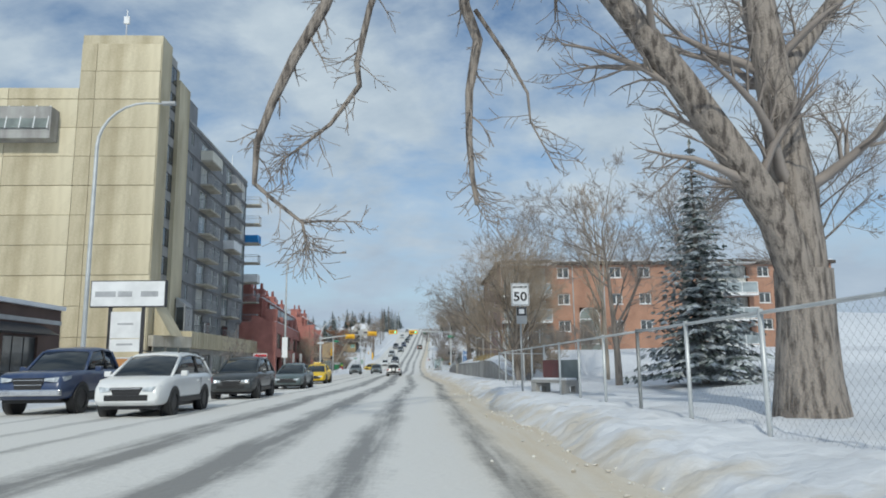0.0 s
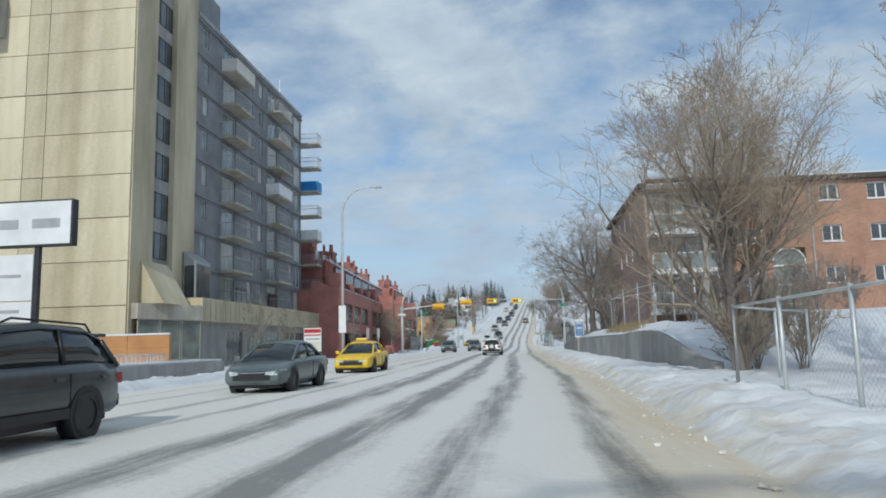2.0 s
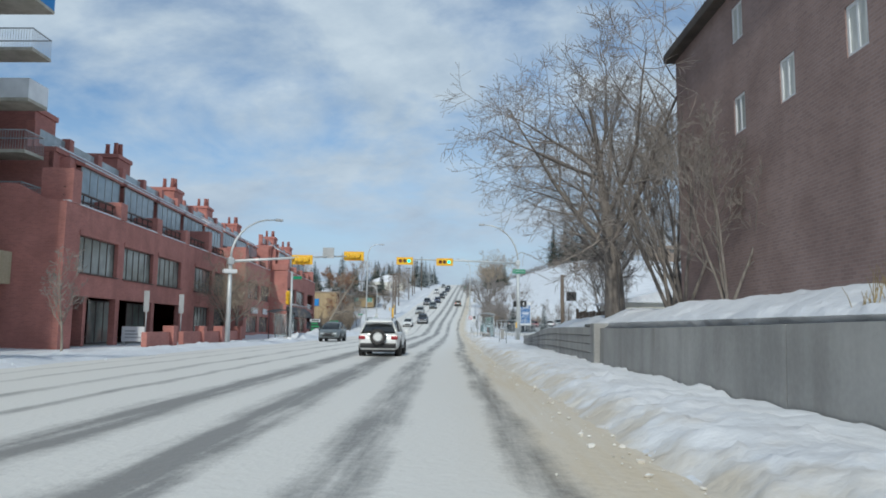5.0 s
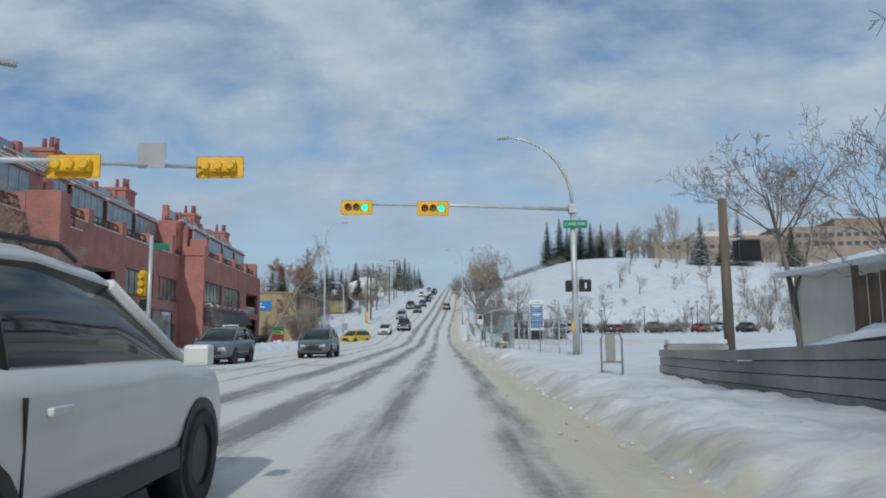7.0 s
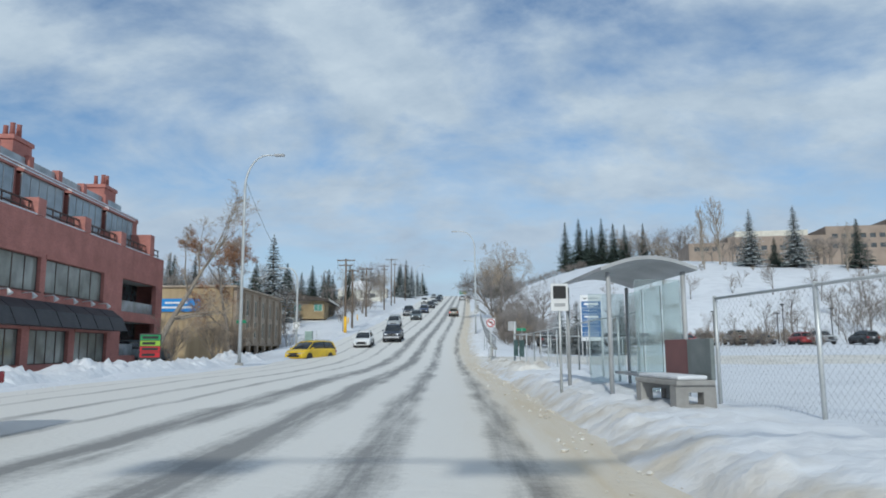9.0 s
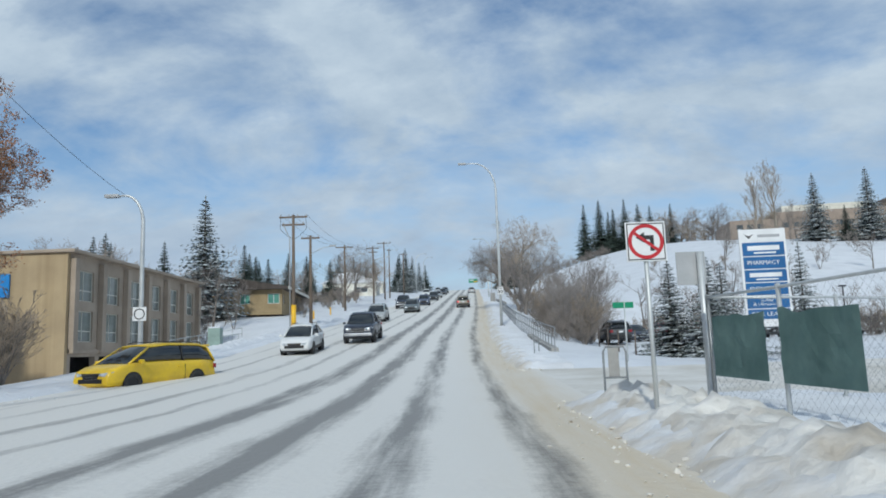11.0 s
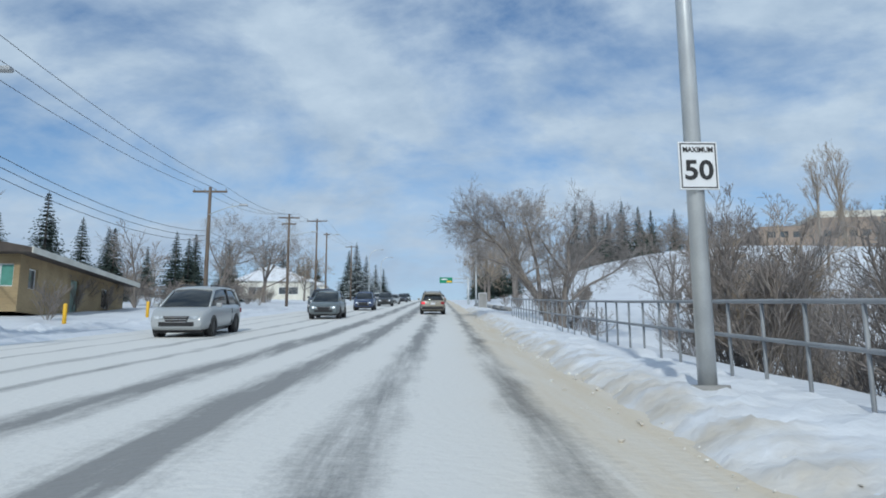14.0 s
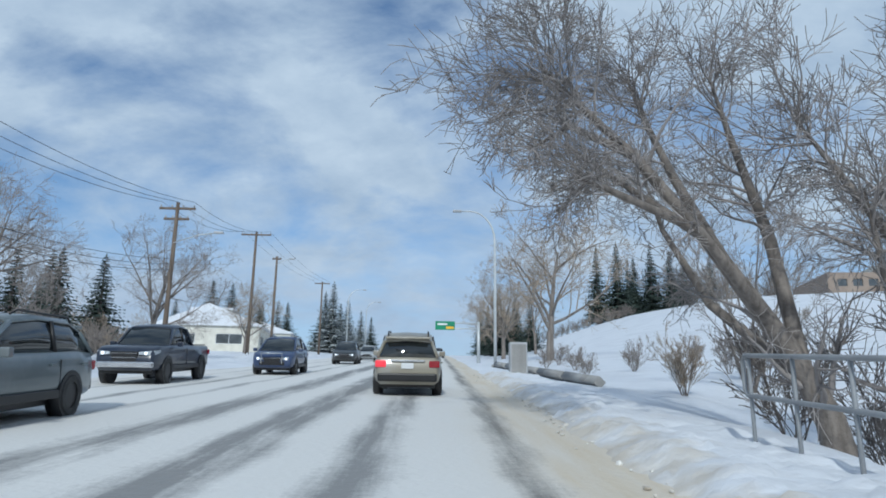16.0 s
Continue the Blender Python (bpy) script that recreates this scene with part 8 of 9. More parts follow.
for i in range(26):
    r_ = random.Random(500 + i)
    x, y = -28 - r_.random() * 90, 330 + r_.random() * 110
    plant("tree" if i % 3 else "spruce", x, y, T_SPRUCE[i % 3] if i % 3 == 0 else (F_ELM[i % 2] if i % 2 else F_ROUND), "distant tree on the skyline behind the houses", group="skyline trees", scale=r_.uniform(0.8, 1.2), yaw=40 * i)

# ---- right side, up the hill ----
for i in range(3):
    plant("spruce", (11.2, 12.6, 14.2)[i], (197, 195.2, 197.5)[i], T_SPRUCE_SN, "stout snow-laden spruce by the medical centre", group="spruces", scale=(0.78, 0.72, 0.8)[i], yaw=77 * i, sz=(0.52, 0.53, 0.5)[i])
plant("spruce", 16.6, 193.5, T_SPRUCE_SN, "stout snow-laden spruce by the medical centre", group="spruces", scale=0.55, yaw=20)
for i in range(20):
    r_ = random.Random(700 + i)
    y = (200.5 + i * 1.3) if i < 11 else (215 + (i - 11) * 1.2)
    x = 6.0 + lane_x(y) + r_.random() * min(5.5, 1.0 + 0.24 * (y - 197))
    plant("shrub", x, y, (T_BUSH[0], T_BUSH[1], T_SHRUB_TAN)[i % 3], "dense leafless shrub below the pavement railing", "shrub", "leafless shrubs", (0.8 if i < 11 else 1.15) + 0.4 * r_.random(), 50 * i)
for i, (x, y, s_) in enumerate(((6.8, 205.0, 0.75), (8.6, 208.0, 1.0), (7.6, 211.0, 0.85), (9.8, 213.0, 0.95), (8.0, 216.0, 0.62), (10.0, 219.0, 0.7), (8.2, 221.5, 0.68), (10.6, 224.5, 0.8), (9.2, 226.5, 0.75), (9.8, 230.5, 0.95), (13.0, 229.0, 0.9), (15.0, 234.0, 0.9))):
    plant("tree", x, y, T_VASE[i % 2], "tall grey many-stemmed bush below the railing", "shrub", "hillside thicket", s_, 47 * i)
for i, (x, y, s, k) in enumerate(((9.0, 226, 0.95, 0), (15, 246, 0.5, 0), (17, 254, 0.75, 1), (8.6, 214.0, 0.6, 0))):
    plant("tree", x, y, (T_MULTI[1], T_SPREAD)[k], "broad bare tree below the railing on the slope", group="hillside trees", scale=s, yaw=33 * i)
# the old leaning tree and its neighbour at the railing's end
wood, twig = Limbs(), Limbs()
rng = random.Random(12)
cfg = dict(kids=(0, 8, 8, 5), levels=4, ratio=(0.6, 0.62, 0.6, 0.55), angle=(25, 62), up=0.03, wiggle=0.22, lean=Vector((0, 0, 0)), thin=0.007)
cfg["from"] = (0.3, 0.25, 0.15, 0.1, 0.1)
limb([(0.1, 0, -0.5), (-0.1, 0, 0.6), (-0.6, 0.1, 1.75), (-1.8, 0.3, 3.7), (-3.05, 0.2, 5.2), (-4.0, 0, 6.0), (-4.8, -0.2, 6.7)], [0.30, 0.24, 0.18, 0.13, 0.09, 0.06, 0.02], 37, 2.3)
limb([(-3.05, 0.2, 5.2), (-4.3, -0.3, 5.5), (-5.0, -0.5, 5.0)], [0.09, 0.06, 0.02], 15, 1.7)
limb([(-1.4, 0.2, 3.0), (-2.0, 1.0, 5.0), (-2.4, 1.4, 6.4), (-2.7, 1.5, 7.4)], [0.12, 0.09, 0.06, 0.02], 22, 1.9)
limb([(-0.4, 0.1, 1.4), (-0.5, 0.6, 3.8), (-0.9, 0.9, 5.8), (-1.2, 1.0, 7.2)], [0.15, 0.11, 0.07, 0.02], 25, 2.0)
limb([(-0.9, 0.1, 2.2), (-2.4, -0.9, 3.5), (-4.0, -1.4, 4.0), (-4.5, -1.6, 4.1)], [0.11, 0.08, 0.05, 0.02], 20, 1.6)
limb([(-1.8, 0.3, 3.7), (-2.6, 2.0, 5.2), (-3.6, 3.2, 6.6)], [0.1, 0.07, 0.02], 18, 1.9)
limb([(-0.2, 0, 1.0), (-1.2, 1.8, 2.8), (-1.6, 3.0, 4.6), (-1.8, 3.6, 6.2)], [0.12, 0.09, 0.06, 0.02], 20, 1.8)
plant("tree", 7.9, 250.4, (wood.mesh("trunk", M_BARK), twig.mesh("crown", M_TWIG_DK)), "old bare tree leaning out over the pavement railing", group="hillside trees")
wood, twig = Limbs(), Limbs()
limb([(0.1, 0, -0.5), (0.1, 0, 0.5), (0.25, 0, 1.9), (0.6, 0, 3.8), (0.7, 0.1, 5.6), (1.6, 0.4, 7.2)], [0.28, 0.24, 0.19, 0.14, 0.09, 0.03], 37, 2.2)
limb([(0.3, 0, 2.3), (1.4, 0.3, 4.2), (2.8, 0.5, 5.6), (4.2, 0.6, 6.6)], [0.13, 0.10, 0.07, 0.02], 27, 2.0)
limb([(0.5, 0, 3.2), (-0.4, 0.1, 4.7), (-1.2, 0.2, 6.0)], [0.10, 0.07, 0.02], 18, 1.9)
limb([(0.2, 0, 1.6), (1.2, 1.4, 3.8), (2.2, 2.6, 5.8)], [0.12, 0.09, 0.02], 22, 2.0)
limb([(0.2, 0, 1.4), (1.8, -0.3, 2.8), (3.4, -0.2, 3.6), (4.4, 0, 4.4)], [0.10, 0.08, 0.05, 0.02], 22, 1.7)
limb([(0.15, 0, 0.8), (-0.5, -0.6, 2.6), (-0.9, -0.9, 4.4)], [0.10, 0.07, 0.02], 18, 1.6)
plant("tree", 8.5, 249.4, (wood.mesh("trunk", M_BARK), twig.mesh("crown", M_TWIG_DK)), "broad dense bare tree behind the railing's end", group="hillside trees")
for i, (x, y, s_) in enumerate(((9.6, 251.5, 1.1), (8.8, 253.5, 1.2), (11.2, 252.5, 1.0), (7.8, 247.2, 0.5), (10.4, 246.5, 0.45))):
    plant("shrub", x, y, T_BUSH[i % 2], "leafless undergrowth beneath the leaning tree", "shrub", "leafless shrubs", s_, 63 * i)
plant("tree", 12.2, 262.5, T_MULTI[0], "dense bare tree beside the railing's end", group="hillside trees", scale=1.1, yaw=80)
plant("shrub", 9.4, 261, T_SHRUB_TAN, "rounded leafless shrub on the snowy slope", "shrub", "leafless shrubs", 0.72, 15)
plant("tree", 13.2, 304, T_ROUND, "round tan-twigged bare tree on the snowy slope", group="hillside trees", scale=1.65, yaw=20)
plant("tree", 12.0, 330, T_ROUND, "round tan-twigged bare tree near the crest", group="hillside trees", scale=1.3, yaw=140)
plant("tree", 17.5, 338, T_ELM[0], "bare tree near the crest", group="hillside trees", scale=1.1, yaw=10)
plant("tree", 13.5, 352, T_ROUND, "round bare tree near the crest", group="hillside trees", scale=1.1, yaw=240)
for i in range(9):
    plant("spruce", 14 + (i % 3) * 3.5, 355 + i * 5, T_SPRUCE[i % 3], "dark conifer in a row at the crest", group="spruces", scale=0.95, yaw=45 * i)
for i, (x, y, s) in enumerate(((51.7, 436, 2.25), (58.1, 438, 2.3), (62.5, 442, 1.75), (68.7, 440, 2.15), (73, 436, 1.9), (80, 444, 1.9), (89, 446, 2.0), (65.5, 446, 1.9))):
    plant("spruce", x, y, T_SPRUCE[i % 3], "dark spruce standing on the snowy hill", group="spruces", scale=s, yaw=61 * i)
for i, (x, y, s) in enumerate(((88, 330, 1.7), (94, 328, 0.9), (101, 330, 1.85), (118, 328, 1.5))):
    plant("spruce", x, y, T_SPRUCE_SN if i % 2 == 0 else T_SPRUCE[1], "tall spruce on the open hillside", group="spruces", scale=s, yaw=29 * i)
for i, (x, y, s) in enumerate(((76, 336, 1.5), (82, 338, 1.75), (70, 318, 0.9), (109, 318, 1.1))):
    plant("tree", x, y, T_POPLAR, "tall bare poplar on the open hillside", group="hillside trees", scale=s, yaw=70 * i)
for i in range(120):
    r_ = random.Random(900 + i)
    x, y = 76 + r_.random() * 150, 436 + r_.random() * 26
    plant("tree", x, y, (F_ELM[0], F_ROUND, F_MULTI[0])[i % 3], "bare tree in the belt along the ridge", group="ridge trees", scale=r_.uniform(1.2, 2.1), yaw=40 * i)
for i in range(44):
    r_ = random.Random(1980 + i)
    x, y = 34 + r_.random() * 90, 256 + r_.random() * 62
    plant("tree", x, y, (F_MULTI[0], F_ELM[0], F_MULTI[1], F_SHRUB_TAN)[i % 4], "scattered small bare tree on the snowy hillside", group="slope thicket", scale=r_.uniform(0.45, 0.85), yaw=51 * i)
for i in range(22):
    r_ = random.Random(1900 + i)
    x, y = 26 + i * 1.5, 420 + r_.random() * 5
    plant("shrub", x, y, F_BUSH[i % 2], "low leafless hedge along the crest", "shrub", "crest hedge", r_.uniform(1.1, 1.7), 44 * i)
for i in range(26):
    r_ = random.Random(1950 + i)
    x, y = 78 + r_.random() * 62, 344 + r_.random() * 18
    plant("tree", x, y, (F_ELM[0], F_ROUND, F_ELM[1])[i % 3], "grey leafless tree before the hilltop building", group="ridge trees", scale=r_.uniform(0.7, 1.1), yaw=40 * i)
for i in range(70):
    r_ = random.Random(1200 + i)
    x, y = 17 + r_.random() * 95, 228 + r_.random() ** 2.0 * (22 if i % 7 else 70)
    plant("shrub" if i % 3 else "tree", x, y, (F_MULTI[i % 2], F_BUSH[0], F_SHRUB_TAN)[i % 3], "leafless scrub at the foot of the hill", "shrub" if i % 3 else "tree", "foothill scrub", r_.uniform(0.5, 1.2), 44 * i)
for i in range(26):
    r_ = random.Random(1700 + i)
    x, y = 58 + r_.random() * 48, 244 + r_.random() * 26
    plant("tree", x, y, (F_MULTI[0], F_ELM[1], F_MULTI[1])[i % 3], "grey leafless tree on the lower slope beyond the car lot", group="slope thicket", scale=r_.uniform(0.5, 0.85), yaw=51 * i)
for i, (x, y, s) in enumerate(((10.4, 281, 0.9), (9.6, 286, 0.8), (12.4, 276, 1.0), (14.8, 270, 1.0), (9.2, 273, 0.7), (11.6, 292, 0.9), (18, 282, 1.1), (13.6, 265, 1.2))):
    plant("shrub", x, y, T_BUSH[i % 2], "low leafless shrub on the snowy slope", "shrub", "leafless shrubs", s * 0.75, 48 * i)

for i, (x, y, s) in enumerate(((9.6, 63.5, 1.1), (11.4, 64.2, 1.25), (13.2, 63.2, 1.15), (15.2, 64.4, 1.3), (8.9, 65.8, 1.0), (17.5, 62.5, 1.2))):
    plant("shrub", x, y, T_BUSH[i % 2], "tall leafless shrub against the apartment balconies", "shrub", "leafless shrubs", s, 66 * i)

for i in range(46):
    r_ = random.Random(1500 + i)
    x, y = (11 if i % 2 else 26) + r_.random() * (48 if i % 2 else 33), (222.5 + r_.random() * 16) if i % 2 else (213.6 + r_.random() * 1.6)
    k = i % 4 if i % 2 == 0 or i % 4 == 1 else 3
    k = 3 if i % 4 == 0 else k
    plant("tree" if k < 2 else "shrub", x, y, (F_MULTI[0], F_ELM[1], F_BUSH[0], F_SHRUB_TAN)[k], "small grey tree at the back of the car lot" if k < 2 else "leafless shrub at the back of the car lot", "tree" if k < 2 else "shrub", "car lot hedge", r_.uniform(0.45, 0.75) if k < 2 else r_.uniform(0.7, 1.1), 37 * i)
for i, (x, y, s) in enumerate(((-22, 221, 0.7), (-24, 224, 0.8), (-26.5, 221, 0.85), (-29, 226, 0.9), (-31.5, 222, 0.9), (-34.5, 228, 1.0), (-23, 231, 0.8), (-38, 225, 1.0), (-42, 231, 1.0))):
    plant("tree", x, y, (F_MULTI[0], F_MULTI[1], F_ELM[0])[i % 3], "frosted grey tree behind the office block", group="bare garden trees", scale=s, yaw=53 * i)

for i in range(24):
    r_ = random.Random(1700 + i)
    x, y = -17.6 - r_.random() * 9 - 0.02 * i, 250 + i * 2.2
    plant("shrub", x, y, (F_BUSH[0], F_SHRUB_TAN, F_BUSH[1])[i % 3], "leafless garden hedge up the hill", "shrub", "garden hedges", r_.uniform(0.8, 1.3), 31 * i)
for i, (x, y, s) in enumerate(((-27, 288, 0.75), (-24.5, 296, 0.8), (-33, 282, 0.8), (-30, 300, 0.9), (-38, 292, 0.9), (-42, 276, 0.9), (-36, 310, 1.0), (-27, 345, 1.0), (-32, 352, 1.1), (-24, 350, 0.8))):
    plant("spruce", x, y, T_SPRUCE[i % 3], "dark bushy conifer in a garden", group="spruces", scale=s * 1.15, sz=s, yaw=29 * i)

# ---- vehicles ----


def paint(name, col, dirty=0.25, rough=0.3):
    d = tuple(c * (1 - dirty) + 0.36 * dirty for c in col)
    m = mat(name, col, d, rough=rough, scale=1.4, bump=0.02, fine=6, spread=(0.3, 0.55))
    m.node_tree.nodes["Principled BSDF"].inputs["Coat Weight"].default_value = 0.4
    return m


M_CARGLASS = glass_mat("tinted_car_glass", (0.02, 0.025, 0.028), 0.04)
M_RIM = mat("alloy_rim", (0.55, 0.55, 0.56), (0.34, 0.33, 0.32), rough=0.4, metal=0.6, scale=5)
M_CHROME = mat("chrome", (0.62, 0.63, 0.65), rough=0.15, metal=0.9, scale=5, bump=0.02)
M_LAMP = mat("clear_lamp", (0.62, 0.66, 0.70), (0.30, 0.33, 0.36), rough=0.12, scale=7, bump=0.05)
M_TAILOFF = mat("red_lamp", (0.32, 0.02, 0.03), rough=0.15, scale=4, bump=0.05)


def loft(stations, n_side):
    """Skins rings of equal length."""
    b = B()
    rings = [[b.verts.new(p) for p in s] for s in stations]
    k = len(rings[0])
    for u, v in zip(rings, rings[1:]):
        for i in range(k):
            f = b.faces.new((u[i], u[(i + 1) % k], v[(i + 1) % k], v[i]))
            f.smooth = True
    b.faces.new(rings[0][::-1])
    b.faces.new(rings[-1])
    return b


def body_ring(y, zb, zs, w):
    """Outline of the lower body at one place along the car."""
    h = zs - zb
    half = [(0, zb), (w * 0.84, zb), (w * 0.95, zb + h * 0.10), (w * 0.995, zb + h * 0.32), (w, zb + h * 0.55), (w * 0.985, zb + h * 0.82), (w * 0.94, zs - 0.02), (w * 0.86, zs), (0, zs + 0.015)]
    return [(x, y, z) for x, z in half] + [(-x, y, z) for x, z in half[-2:0:-1]]


def cabin_ring(y, z0, z1, w0, w1):
    half = [(0, z0), (w0, z0), (w1 + (w0 - w1) * 0.45, z0 + (z1 - z0) * 0.55), (w1, z1 - 0.07), (w1 - 0.09, z1 - 0.01), (0, z1 + 0.02)]
    return [(x, y, z) for x, z in half] + [(-x, y, z) for x, z in half[-2:0:-1]]


SHAPES = {
    # length, half width, sill height, wheel radius, wheelbase front and rear, shoulder line (y, z), cabin (y, z, half width at roof)
    "suv": dict(L=4.65, w=0.92, zb=0.30, wr=0.35, fa=0.92, ra=3.62, sh=((0, 0.62), (0.10, 0.83), (0.45, 0.97), (1.25, 1.07), (2.4, 1.08), (3.9, 1.10), (4.5, 1.08), (4.62, 0.95), (4.65, 0.6)),
                cab=((0.98, 1.05, 0.80), (1.98, 1.61, 0.66), (2.8, 1.68, 0.66), (3.9, 1.64, 0.64), (4.35, 1.50, 0.62), (4.58, 1.10, 0.74))),
    "sedan": dict(L=4.8, w=0.91, zb=0.24, wr=0.33, fa=0.98, ra=3.76, sh=((0, 0.52), (0.10, 0.68), (0.6, 0.80), (1.4, 0.92), (2.6, 0.95), (3.9, 0.98), (4.6, 0.97), (4.77, 0.85), (4.8, 0.5)),
                  cab=((1.15, 0.91, 0.78), (2.15, 1.40, 0.60), (2.75, 1.46, 0.60), (3.45, 1.42, 0.59), (4.4, 0.99, 0.72))),
    "van": dict(L=5.1, w=0.99, zb=0.26, wr=0.34, fa=0.95, ra=4.0, sh=((0, 0.58), (0.10, 0.80), (0.5, 0.95), (1.0, 1.05), (2.4, 1.08), (4.4, 1.08), (5.0, 1.06), (5.07, 0.95), (5.1, 0.55)),
                cab=((0.85, 1.04, 0.84), (1.85, 1.66, 0.70), (2.8, 1.74, 0.70), (4.3, 1.72, 0.69), (4.8, 1.62, 0.68), (5.05, 1.10, 0.82))),
    "hatch": dict(L=4.35, w=0.88, zb=0.25, wr=0.32, fa=0.88, ra=3.5, sh=((0, 0.55), (0.1, 0.72), (0.5, 0.88), (1.15, 0.98), (2.4, 1.0), (3.8, 1.02), (4.25, 1.0), (4.33, 0.9), (4.35, 0.55)),
                  cab=((0.85, 0.96, 0.78), (1.85, 1.50, 0.62), (2.7, 1.55, 0.62), (3.7, 1.48, 0.60), (4.28, 1.02, 0.70))),
    "pickup": dict(L=5.8, w=1.0, zb=0.42, wr=0.41, fa=1.05, ra=4.65, sh=((0, 0.75), (0.10, 1.08), (0.5, 1.18), (1.4, 1.22), (2.6, 1.24), (3.9, 1.22), (5.7, 1.22), (5.78, 1.1), (5.8, 0.7)),
                   cab=((1.45, 1.21, 0.86), (2.1, 1.82, 0.70), (2.8, 1.90, 0.70), (3.55, 1.86, 0.69), (3.85, 1.24, 0.80))),
}
_wheel = {}


def wheel(parent, x, y, r, side):
    if r not in _wheel:
        b = B()
        pr = [(r * 0.64, -0.11), (r * 0.92, -0.115), (r, -0.08), (r, 0.08), (r * 0.92, 0.115), (r * 0.64, 0.11)]
        n = 20
        rings = [[b.verts.new((q[1], q[0] * math.cos(a), q[0] * math.sin(a))) for q in pr] for a in [k * math.tau / n for k in range(n)]]
        for i in range(n):
            u, v = rings[i], rings[(i + 1) % n]
            for j in range(6):
                b.faces.new((u[j], u[(j + 1) % 6], v[(j + 1) % 6], v[j]))
        ty = mesh_of("tyre", b, M_RUBBER)
        b = B()
        tube(b, [(-0.07, 0, 0), (0.05, 0, 0)], r * 0.63, 18)
        for k in range(5):
            a = k * math.tau / 5
            m4 = Matrix.Rotation(a, 4, "X")
            sp_ = box(B(), 0.045, 0.085, -0.035, 0.035, 0.04, r * 0.6)
            bmesh.ops.transform(sp_, matrix=m4, verts=sp_.verts)
            tmp = bpy.data.meshes.new("t")
            sp_.to_mesh(tmp)
            sp_.free()
            b.from_mesh(tmp)
            bpy.data.meshes.remove(tmp)
        _wheel[r] = (ty, mesh_of("rim", b, M_RIM))
    w = new("wheel")
    w.parent = parent
    w.matrix_basis = pose(x, y, r, 0, 0, 0 if side > 0 else 180)
    for me in _wheel[r]:
        o = new(me.name.split(".")[0], me)
        o.parent = w
    return w


_cars = {}


